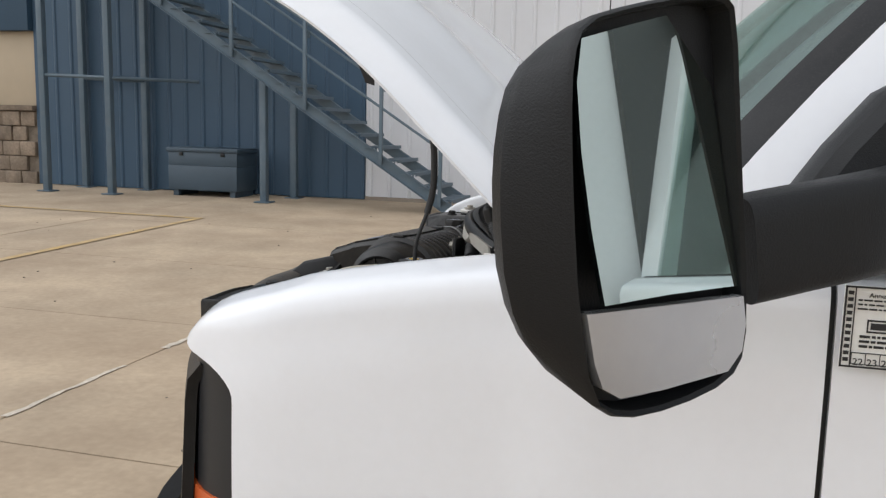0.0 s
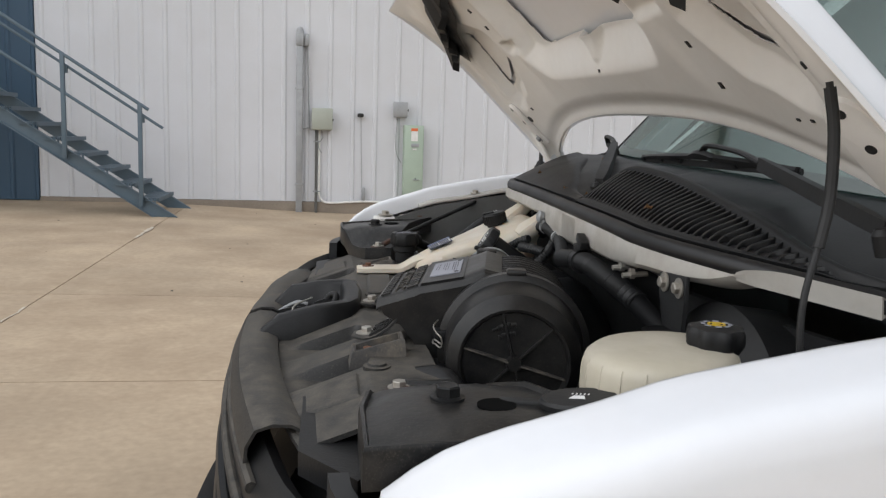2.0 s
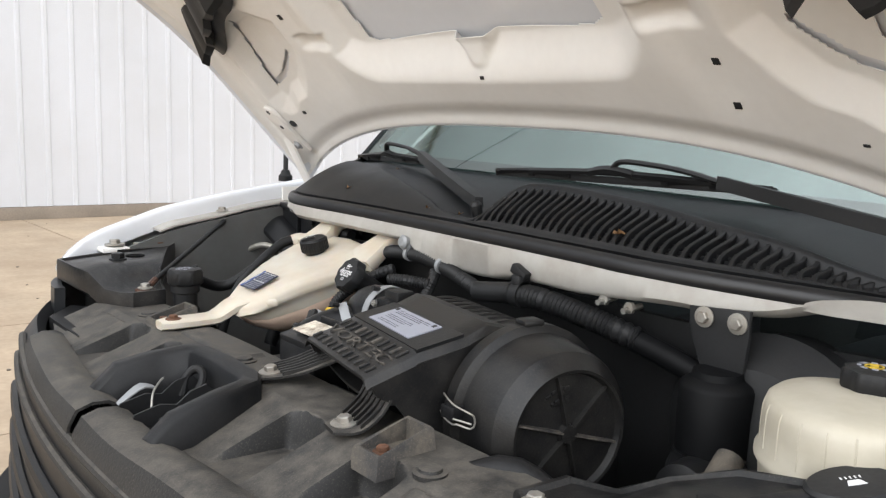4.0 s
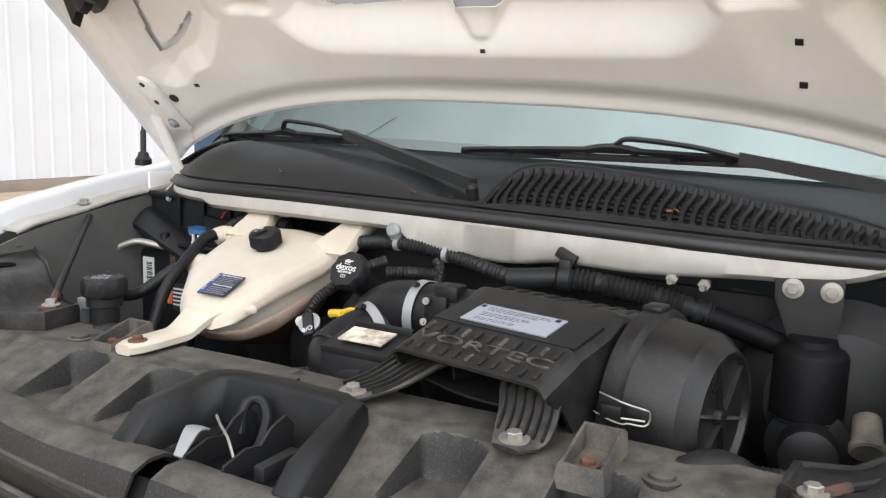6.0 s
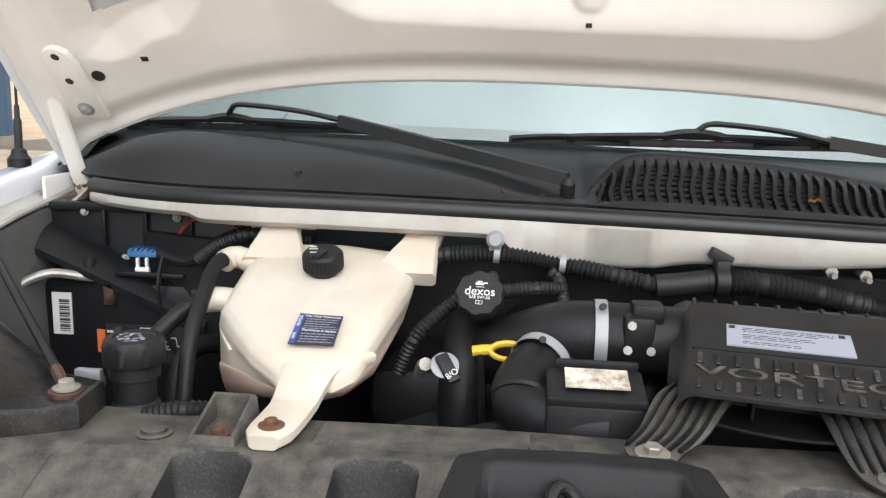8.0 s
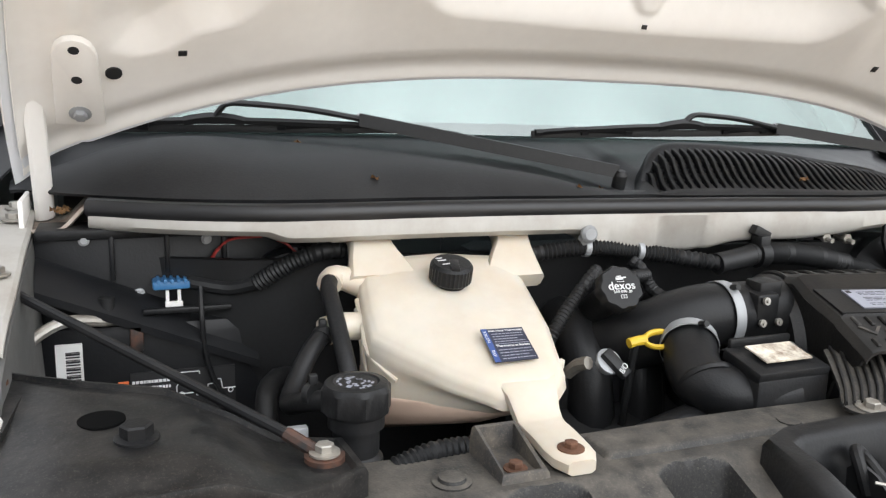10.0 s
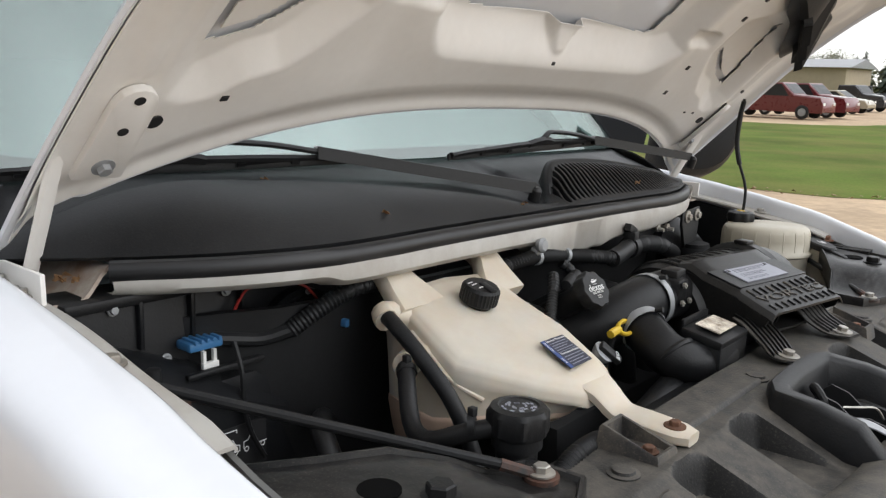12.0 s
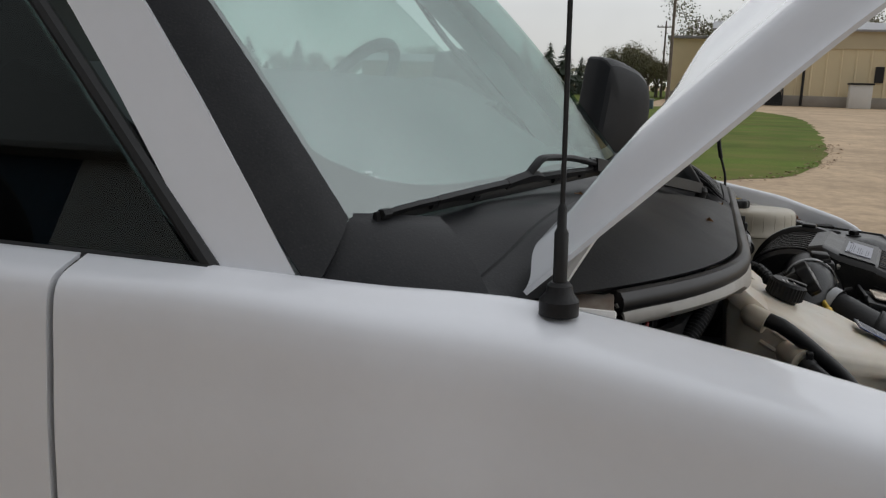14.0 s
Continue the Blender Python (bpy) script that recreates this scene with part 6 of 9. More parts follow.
def cover_pt(y, t):
    x0, x1 = -0.478 - 0.02 * (1 - abs(y) / 0.7), front_x(y) + 0.045
    x = x0 + (x1 - x0) * t
    # flat deck, then broad ramps down to a low shelf behind the lip
    ramp = min(1.0, max(0.0, (-0.575 - x) / 0.115))
    deck = 1.043 - 0.012 * abs(y) - 0.042 * ramp
    z = deck
    # wedge-shaped hollows between the ramps, deepest at the back
    for gy in GROOVES:
        gap = abs(abs(y) - gy)
        back = -0.572 - 0.010 * (gap / 0.036) ** 2
        hollow = 1.12 * ease(back, back - 0.014, x) * (1 - ease(0.032, 0.039, gap))
        z -= max(0.0, deck - 1.000 + 0.012 * abs(y)) * hollow
    # latch well
    if -0.075 < y < 0.105:
        z -= 0.055 * ease(-0.075, -0.055, y) * (1 - ease(0.085, 0.105, y)) * ease(0.40, 0.46, t)
    # slight unevenness of the moulding
    z += 0.0012 * math.sin(y * 14 + t * 3) * (1 - t)
    # flat raised panels
    z += 0.005 * ease(0.05, 0.06, t) * (1 - ease(0.25, 0.26, t)) * ease(0.055, 0.060, y) * (1 - ease(0.265, 0.27, y))
    z += 0.004 * ease(-0.590, -0.594, x) * (1 - ease(-0.675, -0.679, x)) * ease(0.412, 0.416, abs(y)) * (1 - ease(0.50, 0.504, abs(y)))
    return Vector((x, y, z))


bm = bmesh.new()
sheet(bm, cover_pt, lin(-0.60, 0.60, 401), lin(0, 1, 80), 0.006, down=(0, 0, -1))
cover = part("radiator_cover", bm, "cover", van, "dusty black plastic radiator cover", sharp=40)
# raised rim round the latch well
bm = bmesh.new()
rim_path = [Vector(p) for p in ((-0.735, 0.128, 1.012), (-0.70, 0.126, 1.046), (-0.65, 0.120, 1.056), (-0.600, 0.114, 1.060), (-0.590, 0.09, 1.061), (-0.586, 0.02, 1.061), (-0.590, -0.06, 1.061), (-0.600, -0.083, 1.060), (-0.65, -0.092, 1.054), (-0.71, -0.100, 1.040), (-0.74, -0.102, 1.015))]
loops = []
for i, p in enumerate(rim_path):
    d = (rim_path[min(i + 1, 10)] - rim_path[max(i - 1, 0)])
    s = Vector((-d.y, d.x, 0)).normalized()
    loops.append([p - s * 0.022 + Vector((0, 0, -0.055)), p - s * 0.017 + Vector((0, 0, -0.006)), p - s * 0.010, p + s * 0.010, p + s * 0.015 + Vector((0, 0, -0.006)), p + s * 0.017 + Vector((0, 0, -0.055))])
rings(bm, loops)
part("latch_surround", bm, "black", cover, sharp=50)
# solid black block in place of the pocket's shade, and the latch: two hooked plates, a spring wire and a bent release
# lever
bm = bmesh.new()
box(bm, (-0.742, -0.060, 0.93), (-0.606, 0.090, 0.998), 0.004)
part("pocket_shade_block", bm, "deep_black", cover)
latch = new("hood_latch")
latch.parent = van
tagged(latch, label="black steel hood latch in its well")
for y in (-0.012, 0.040):
    bm = bmesh.new()
    rings(bm, [[Vector((x, y + d, z)) for x, z in ((-0.730, 0.99), (-0.722, 1.016), (-0.690, 1.024), (-0.668, 1.020), (-0.650, 1.034), (-0.628, 1.040), (-0.615, 1.028), (-0.618, 0.99))] for d in (-0.0018, 0.0018)])
    part("side_plate", bm, "dark", latch)
bm = bmesh.new()
tube(bm, [(-0.640, 0.040, 1.012), (-0.632, 0.044, 1.036), (-0.622, 0.040, 1.046), (-0.616, 0.030, 1.044), (-0.622, 0.018, 1.030), (-0.640, 0.010, 1.012), (-0.66, 0.004, 1.0)], 0.0062, 10, 0.006)
part("hook", bm, "black", latch)
bm = bmesh.new()
tube(bm, [(-0.660, 0.056, 1.036), (-0.675, 0.036, 1.034), (-0.690, 0.012, 1.030), (-0.698, -0.004, 1.012)], 0.0016, 6, 0.006)
part("spring_wire", bm, "steel", latch)
bm = bmesh.new()
box(bm, (-0.700, -0.045, 0.99), (-0.640, -0.030, 1.014), 0.003)
part("pawl", bm, "dark", latch)
strap("release_lever", [(-0.668, 0.068, 1.022), (-0.684, 0.066, 1.027), (-0.702, 0.058, 1.022), (-0.722, 0.050, 1.012)], [0.020, 0.022, 0.018, 0.012], 0.003, mat="galv", parent=latch)
for y, x in ((0.424, -0.545), (0.05, -0.545), (-0.404, -0.566)):
    bm = bmesh.new()
    z = cover_pt(y, 0.2).z
    turned(bm, (x, y, z - 0.003), (0, 0, 1), [(0, 0.018), (0.005, 0.018), (0.006, 0.013), (0.009, 0.012), (0.010, 0.0)], 20)
    part("push_clip", bm, "cover", cover)
# rubber rolls along the front lip
for y0, y1 in ((-0.55, 0.035), (0.06, 0.50)):
    bm = bmesh.new()
    lip = [(-0.030, -0.040), (-0.028, -0.012), (-0.018, 0.006), (0.0, 0.012), (0.020, 0.011), (0.034, 0.004), (0.038, -0.014)]
    sheet(bm, lambda y, k: (front_x(y) + 0.024 + lip[k][0], y, 1.000 + lip[k][1] + 0.002 * math.sin(y * 23)), lin(y0, y1, 60), list(range(7)), 0.004)
    part("lip_seal", bm, "cover", cover)
# tie bar behind the cover, seen along its rear rim
bm = bmesh.new()
box(bm, (-0.50, -0.50, 0.985), (-0.455, 0.50, 1.022), 0.006)
part("radiator_tie_bar", bm, "black", van)
bm = bmesh.new()
box(bm, (-0.60, -0.55, 0.5), (-0.48, 0.55, 0.985), 0.01)
part("radiator", bm, "dark", van)

# corner plates with struts, one each side
for s in (-1, 1):
    dz = 0.0 if s > 0 else -0.012
    bm = bmesh.new()
    outline = [(-0.340, 0.805), (-0.36, 0.775), (-0.395, 0.72), (-0.425, 0.655), (-0.455, 0.60), (-0.468, 0.555), (-0.482, 0.505), (-0.545, 0.50), (-0.560, 0.53), (-0.575, 0.57), (-0.59, 0.62), (-0.60, 0.68), (-0.60, 0.74), (-0.60, 0.79)]
    crown = lambda x, y: 1.060 + dz + 0.040 * ease(0.55, 0.64, y) - 0.012 * ease(-0.54, -0.60, x) + 0.006 * ease(-0.46, -0.40, x)
    cx, cy = -0.50, 0.67
    step = lambda k, drop: [Vector((cx + (x - cx) * k, s * (cy + (y - cy) * k), crown(cx + (x - cx) * k, cy + (y - cy) * k) - drop)) for x, y in outline]
    rings(bm, [step(1.0, 0.035), step(1.0, 0.0), step(0.985, -0.005), step(0.95, -0.005), step(0.93, 0.0), step(0.85, 0.0), step(0.75, 0.0), step(0.6, 0.0), step(0.45, 0.0), step(0.3, 0.0), step(0.15, 0.0), step(0.02, 0.0)])
    plate = part("corner_plate", bm, "plate", van, "scuffed black corner support plate", sharp=40)
    bm = bmesh.new()
    turned(bm, (-0.468, s * 0.708, 1.090 + dz), (0, 0, 1), [(0.0, 0.019), (0.0122, 0.019), (0.0124, 0.0)], 24)
    part("hole", bm, "void", plate)
    bolt("bolt", (-0.512, s * 0.681, 1.099 + dz), (0, 0, 1), 0.0130, plate, "black", 1.35)
    bolt("bolt", (-0.385, s * 0.801, 1.112 + dz), (0, 0, 1), 0.010, plate, "rust")
    if s > 0:
        bolt("bolt", (-0.478, s * 0.804, 1.112 + dz), (0, 0, 1), 0.011, plate, "steel", 1.9)
        bm = bmesh.new()
        box(bm, (-0.510, s * 0.806 - 0.024, 1.098 + dz), (-0.452, s * 0.806 + 0.020, 1.109 + dz), 0.004)
        part("tab", bm, "primer", plate)
    # black wing of the plate that runs out under the fender bolts
    bm = bmesh.new()
    wing = [(-0.345, 0.788), (-0.345, 0.824), (-0.415, 0.826), (-0.425, 0.812), (-0.480, 0.812), (-0.480, 0.780), (-0.40, 0.774)]
    rings(bm, [[Vector((x, s * y, z + dz)) for x, y in wing] for z in (1.090, 1.1045)])
    part("wing", bm, "plate", plate)
    if s > 0:
        bolt("bolt", (-0.432, s * 0.801, 1.107 + dz), (0, 0, 1), 0.0075, plate, "steel", 1.5)
    bm = bmesh.new()
    a, b = (Vector((-0.512, 0.53, 1.066)), Vector((-0.217, 0.806, 1.160))) if s > 0 else (Vector((-0.547, -0.53, 1.050)), Vector((-0.30, -0.80, 1.075)))
    rod(bm, a.lerp(b, 0.08), b, 0.0055, 10)
    strut = part("strut", bm, "black", plate, "thin strut to the fender")
    bm = bmesh.new()
    rod(bm, a + Vector((0.0, 0, -0.003)), a.lerp(b, 0.10), 0.0065, 8)
    turned(bm, a - Vector((0, 0, 0.006)), (0, 0, 1), [(0, 0.018), (0.005, 0.018)], 14)
    part("strut_end", bm, "rusty_black", strut)
    bolt("bolt", a, (0, 0, 1), 0.0085, plate, "steel", 1.6)
    # cap plate under the cover's corner
    bm = bmesh.new()
    rings(bm, [[Vector((x, s * y, z)) for x, y in ((-0.50, 0.44), (-0.52, 0.62), (-0.60, 0.70), (-0.66, 0.62), (-0.66, 0.44))] for z in (0.985, 1.012)])
    part("corner_shroud", bm, "black", plate)
    bm = bmesh.new()
    sheet(bm, lambda y, t: (front_x(y) + 0.012 + 0.16 * t ** 2, s * y, 0.992 - 0.30 * (1 - t) ** 2), lin(0.48, 0.80, 14), lin(0, 1, 10), 0.006)
    part("corner_filler", bm, "black", plate)

# ---- coolant tank ----
tank = new("coolant_tank")
tank.parent = van
tagged(tank, label="aged white plastic coolant tank")
TOP = [(-0.192, 0.418, 1.166), (-0.188, 0.31, 1.168), (-0.196, 0.208, 1.160), (-0.262, 0.212, 1.132), (-0.35, 0.228, 1.110), (-0.425, 0.246, 1.080), (-0.447, 0.27, 1.072), (-0.445, 0.33, 1.072), (-0.408, 0.372, 1.083),
       (-0.326, 0.437, 1.106), (-0.289, 0.435, 1.125), (-0.25, 0.430, 1.145)]
BOT = [(-0.20, 0.41, 0.96), (-0.20, 0.31, 0.97), (-0.205, 0.222, 1.085), (-0.26, 0.226, 1.066), (-0.33, 0.242, 1.036), (-0.380, 0.266, 1.027), (-0.400, 0.288, 1.027), (-0.405, 0.33, 1.025), (-0.388, 0.362, 1.020),
       (-0.326, 0.437, 1.002), (-0.292, 0.436, 0.98), (-0.25, 0.425, 0.965)]


def inset(loop, k, dz):
    c = sum((Vector(p) for p in loop), Vector()) / len(loop)
    return [c + (Vector(p) - c) * k + Vector((0, 0, dz)) for p in loop]


SEAM = [Vector(p).lerp(Vector(q), 0.70) for p, q in zip(TOP, BOT)]
bm = bmesh.new()
rings(bm, [inset(TOP, 0.2, 0.010), inset(TOP, 0.6, 0.009), inset(TOP, 0.90, 0.005), inset(TOP, 0.985, -0.004), inset(TOP, 1.005, -0.018), [Vector(p).lerp(Vector(q), 0.40) for p, q in zip(TOP, BOT)], SEAM])
bmesh.ops.subdivide_edges(bm, edges=bm.edges[:], cuts=2, smooth=0.7, use_grid_fill=True)
part("tank_body", bm, "tank", tank, sharp=75)
bm = bmesh.new()
rings(bm, [inset(SEAM, 1.012, 0.006), inset(SEAM, 1.014, -0.001), inset([p.lerp(Vector(q), 0.6) for p, q in zip(SEAM, BOT)], 0.985, 0.0), inset(BOT, 0.95, 0.0), inset(BOT, 0.8, -0.006)])
part("tank_base", bm, "tank_base", tank, "pink-tinged lower half of the tank", sharp=75)


strap("tab", [(-0.235, 0.395, 1.145), (-0.20, 0.398, 1.170), (-0.178, 0.40, 1.187), (-0.160, 0.40, 1.192)], [0.085, 0.070, 0.052, 0.049], 0.024, parent=tank)
strap("tab", [(-0.24, 0.225, 1.135), (-0.21, 0.215, 1.158), (-0.185, 0.205, 1.178), (-0.165, 0.202, 1.186)], [0.085, 0.068, 0.050, 0.047], 0.024, parent=tank)
strap("arm", [(-0.395, 0.292, 1.078), (-0.436, 0.297, 1.072), (-0.456, 0.300, 1.062), (-0.476, 0.303, 1.050), (-0.505, 0.304, 1.0485), (-0.545, 0.307, 1.0475), (-0.570, 0.308, 1.0465)], [0.120, 0.098, 0.070, 0.056, 0.050, 0.047, 0.047, 0.047, 0.047, 0.044, 0.028], 0.014, parent=tank)
for y0 in (0.355, 0.15):
    bm = bmesh.new()
    box(bm, (-0.178, y0, 1.183), (-0.160, y0 + 0.09, 1.186), 0.001)
    part("spring_clip", bm, "steel", tank)
bolt("bolt", (-0.546, 0.307, 1.054), (0, 0, 1), 0.0068, tank, "rust", 1.9)
# filler cap
bm = bmesh.new()
cap_n = Vector((-0.25, 0.0, 0.97))
cap_d = cap_n.normalized()
a, b = frame_axes(cap_d)
rings(bm, [[Vector((-0.265, 0.322, 1.138)) + cap_d * h + (a * math.cos(k * math.tau / 96) + b * math.sin(k * math.tau / 96)) * max(0.0004, r + (0.0009 if r > 0.0245 and k % 3 == 0 else 0)) for k in range(96)]
           for h, r in ((0, 0.019), (0.012, 0.019), (0.012, 0.0235), (0.014, 0.025), (0.032, 0.025), (0.036, 0.0222), (0.0365, 0.0))])
cap = part("cap", bm, "black", tank, "ribbed black filler cap")
bm = bmesh.new()
m = seat_on(Vector((-0.265, 0.322, 1.138)) + cap_n.normalized() * 0.037, cap_n, (1, 0.1, 0))
box(bm, (-0.0055, -0.024, -0.002), (0.0055, 0.002, 0.0022), 0.0015, m @ pose(0.002, 0, 0, 0, 0, -20))
part("grip", bm, "black", cap)
bm = bmesh.new()
for a in ((-0.017, 0.004, -0.006, 0.006), (-0.017, 0.010, -0.008, 0.012), (-0.015, -0.006, -0.003, -0.004)):
    box(bm, (a[0], a[1], 0), (a[2], a[3], 0.0005), 0, m)
part("marking", bm, "ink_white", cap)


def plate_label(name, tl, tr, br, bl, mat, parent, label, bars, bar_mat="ink", lift=0.0012):
    """A thin label between four corners with bars of print: (u0, v0, u1, v1) from its upper left."""
    tl, tr, br, bl = (Vector(p) for p in (tl, tr, br, bl))
    n = (tr - tl).cross(bl - tl).normalized()
    if n.z < 0:
        n = -n
    at = lambda u, v: tl.lerp(tr, u).lerp(bl.lerp(br, u), v)
    bm = bmesh.new()
    q = [at(0, 0), at(1, 0), at(1, 1), at(0, 1)]
    rings(bm, [[p - n * 0.0004 for p in q], [p + n * lift for p in q]])
    ob = part(name, bm, mat, parent, label)
    if bars:
        bm = bmesh.new()
        for u0, v0, u1, v1 in bars:
            q = [at(u0, v0), at(u1, v0), at(u1, v1), at(u0, v1)]
            rings(bm, [[p + n * lift * 0.9 for p in q], [p + n * (lift + 0.0003) for p in q]])
        part("print", bm, bar_mat, ob)
    return ob, at, n


def text_bars(u0, u1, v0, v1, rows, seed, fill=0.55, title=False):
    r = random.Random(seed)
    out = []
    h = (v1 - v0) / rows
    for i in range(rows):
        u, v = u0, v0 + i * h
        end = u1 - (r.uniform(0, 0.25) * (u1 - u0) if i % 3 == 2 else 0)
        while u < end - 0.01:
            w = min(r.uniform(0.03, 0.12), end - u)
            out.append((u, v + h * (1 - fill) / 2, u + w, v + h * (1 + fill) / 2))
            u += w + 0.018
    return out


lab, at, n = plate_label("notice_label", (-0.370, 0.325, 1.1170), (-0.370, 0.275, 1.1160), (-0.416, 0.276, 1.0955), (-0.417, 0.327, 1.0955), "label_blue", tank, "dark notice label with a blue band",
                         text_bars(0.2, 0.92, 0.13, 0.45, 4, 3, 0.26) + text_bars(0.2, 0.95, 0.62, 0.97, 4, 5, 0.26) + [(0.18, 0.475, 0.98, 0.485)], "label_grey", lift=0.0012)
bm = bmesh.new()
q = [at(0.0, 0.0), at(0.13, 0.0), at(0.13, 1.0), at(0.0, 1.0)]
rings(bm, [[p + n * 0.0012 for p in q], [p + n * 0.0016 for p in q]])
part("blue_band", bm, "blue_print", lab, "dull blue side band")


def lettered(name, text, u, v, size, across):
    """White lettering on the notice, along it or up its side."""
    x_dir, y_dir = (at(1, 0) - at(0, 0)).normalized(), (at(0, 0) - at(0, 1)).normalized()
    if not across:
        x_dir, y_dir = y_dir, -x_dir
    p = at(u, v) + n * 0.0016
    words(name, text, size, Matrix(((x_dir.x, y_dir.x, n.x, p.x), (x_dir.y, y_dir.y, n.y, p.y), (x_dir.z, y_dir.z, n.z, p.z), (0, 0, 0, 1))), "ink_white", lab, 0.0002)


lettered("title", "Inlet Hose Thermostat", 0.56, 0.075, 0.0044, True)
lettered("title", "Thermostat et flexible", 0.57, 0.555, 0.0044, True)
lettered("side_word", "NOTICE", 0.065, 0.25, 0.0050, False)
lettered("side_word", "AVIS", 0.065, 0.75, 0.0050, False)
# moulded beads down the side wall
for dy, pts in ((0, [(-0.250, 0.4315, 1.128), (-0.290, 0.4355, 1.105), (-0.320, 0.437, 1.085), (-0.352, 0.414, 1.062)]), (0, [(-0.235, 0.4285, 1.112), (-0.290, 0.4355, 1.082), (-0.322, 0.436, 1.052)])):
    bm = bmesh.new()
    tube(bm, pts, 0.0032, 8, 0.01)
    part("bead", bm, "tank", tank)
# hose fittings
bm = bmesh.new()
tube(bm, [(-0.235, 0.41, 1.135), (-0.222, 0.44, 1.148), (-0.225, 0.455, 1.150), (-0.238, 0.462, 1.146)], 0.015, 12, 0.008)
tube(bm, [(-0.27, 0.42, 1.10), (-0.275, 0.455, 1.105), (-0.285, 0.478, 1.104)], 0.0165, 12, 0.008)
part("fitting", bm, "tank", tank)
bm = bmesh.new()
tube(bm, [(-0.232, 0.458, 1.150), (-0.255, 0.467, 1.146), (-0.30, 0.467, 1.115), (-0.35, 0.466, 1.07), (-0.385, 0.462, 1.0), (-0.40, 0.46, 0.93)], 0.0098, 12, 0.012)
part("vent_hose", bm, "black", tank, "black rubber hose")
bm = bmesh.new()
tube(bm, [(-0.285, 0.478, 1.103), (-0.305, 0.497, 1.092), (-0.325, 0.515, 1.072), (-0.345, 0.528, 1.058), (-0.368, 0.534, 1.056), (-0.39, 0.533, 1.064), (-0.415, 0.522, 1.076), (-0.445, 0.497, 1.084)], 0.0105, 12, 0.012)
part("feed_hose", bm, "black", tank, "black rubber hose")
for c, d in (((-0.290, 0.482, 1.100), (-0.6, 0.5, -0.4)), ((-0.418, 0.52, 1.084), (-0.8, -0.5, 0.1))):
    bm = bmesh.new()
    turned(bm, c, d, [(-0.004, 0.0125), (0.004, 0.0125)], 12)
    d = Vector(d).normalized()
    box(bm, (-0.004, -0.004, 0.010), (0.004, 0.004, 0.02), 0.001, Matrix.Translation(c))
    part("hose_clamp", bm, "dark", tank)

# ---- coolant filler neck with its cap ----
neck = new("filler_neck")
neck.parent = van
tagged(neck, label="black filler neck with a knurled cap")
bm = bmesh.new()
turned(bm, (-0.452, 0.486, 0.93), (0, 0, 1), [(0, 0.026), (0.10, 0.026), (0.105, 0.022), (0.13, 0.0225), (0.132, 0.027), (0.145, 0.027)], 24)
part("neck", bm, "black", neck)
bm = bmesh.new()
seg = 40
prof = [(0.0, 0.030), (0.004, 0.0325), (0.024, 0.0325), (0.029, 0.0295), (0.0305, 0.022), (0.029, 0.020), (0.029, 0.0)]
a, b = Vector((1, 0, 0)), Vector((0, 1, 0))
rings(bm, [[Vector((-0.452, 0.486, 1.076)) + Vector((0, 0, h)) + (a * math.cos(k * math.tau / seg) + b * math.sin(k * math.tau / seg)) * max(0.0005, r + (0.0016 * math.cos(k * math.pi / 2.5) if 0.03 < r else 0)) for k in range(seg)] for h, r in prof])
ncap = part("cap", bm, "black", neck, "black knurled cap with worn print")
bm = bmesh.new()
r_ = random.Random(9)
for k in range(26):
    th, rr = r_.uniform(0, math.tau), r_.uniform(0.006, 0.019)
    c = Vector((-0.452 + rr * math.cos(th), 0.486 + rr * math.sin(th), 1.1052))
    box(bm, (-0.0024, -0.0012, 0), (0.0024, 0.0012, 0.0004), 0, Matrix.Translation(c) @ pose(0, 0, 0, 0, 0, math.degrees(th) + 90))
part("worn_print", bm, "label_grey", ncap)
bm = bmesh.new()
turned(bm, (-0.43, 0.545, 1.035), (0.2, 1, 0.1), [(0, 0.02), (0.01, 0.02)], 14)
box(bm, (-0.445, 0.53, 1.045), (-0.435, 0.56, 1.062), 0.002)
part("spring_clamp", bm, "galv", neck)

# ---- oil filler ----
oil = new("oil_filler")
oil.parent = van
oil_n = Vector((-0.80, 0.06, 0.55)).normalized()
oil_c = Vector((-0.327, 0.121, 1.141))
bm = bmesh.new()
rod(bm, oil_c - oil_n * 0.11, oil_c - oil_n * 0.012, 0.019, 20, 0.019)
part("tube", bm, "black", oil)
bm = bmesh.new()
a, b = frame_axes(oil_n)
seg = 64
rings(bm, [[oil_c + oil_n * h + (a * math.cos(k * math.tau / seg) + b * math.sin(k * math.tau / seg)) * max(0.0004, r + (0.0012 * math.cos(k * math.tau / seg * 9) if r > 0.02 else 0)) for k in range(seg)]
           for h, r in ((-0.016, 0.025), (-0.014, 0.0285), (0.0, 0.0285), (0.003, 0.0262), (0.0035, 0.0))])
ocap = part("oil_cap", bm, "black", oil, "black lobed oil cap with white lettering", sharp=40)
m = seat_on(oil_c + oil_n * 0.0036, oil_n)
words("lettering", "dexos", 0.0150, m @ pose(0, 0.0015, 0), "ink_white", ocap)
words("grade", "SAE 0W-20", 0.0052, m @ pose(0, -0.006, 0), "ink_white", ocap)
bm = bmesh.new()
box(bm, (-0.006, 0.0095, 0), (0.004, 0.0125, 0.0004), 0, m)
box(bm, (0.004, 0.0115, 0), (0.008, 0.013, 0.0004), 0, m)
box(bm, (-0.004, 0.0135, 0), (0.002, 0.0145, 0.0004), 0, m)
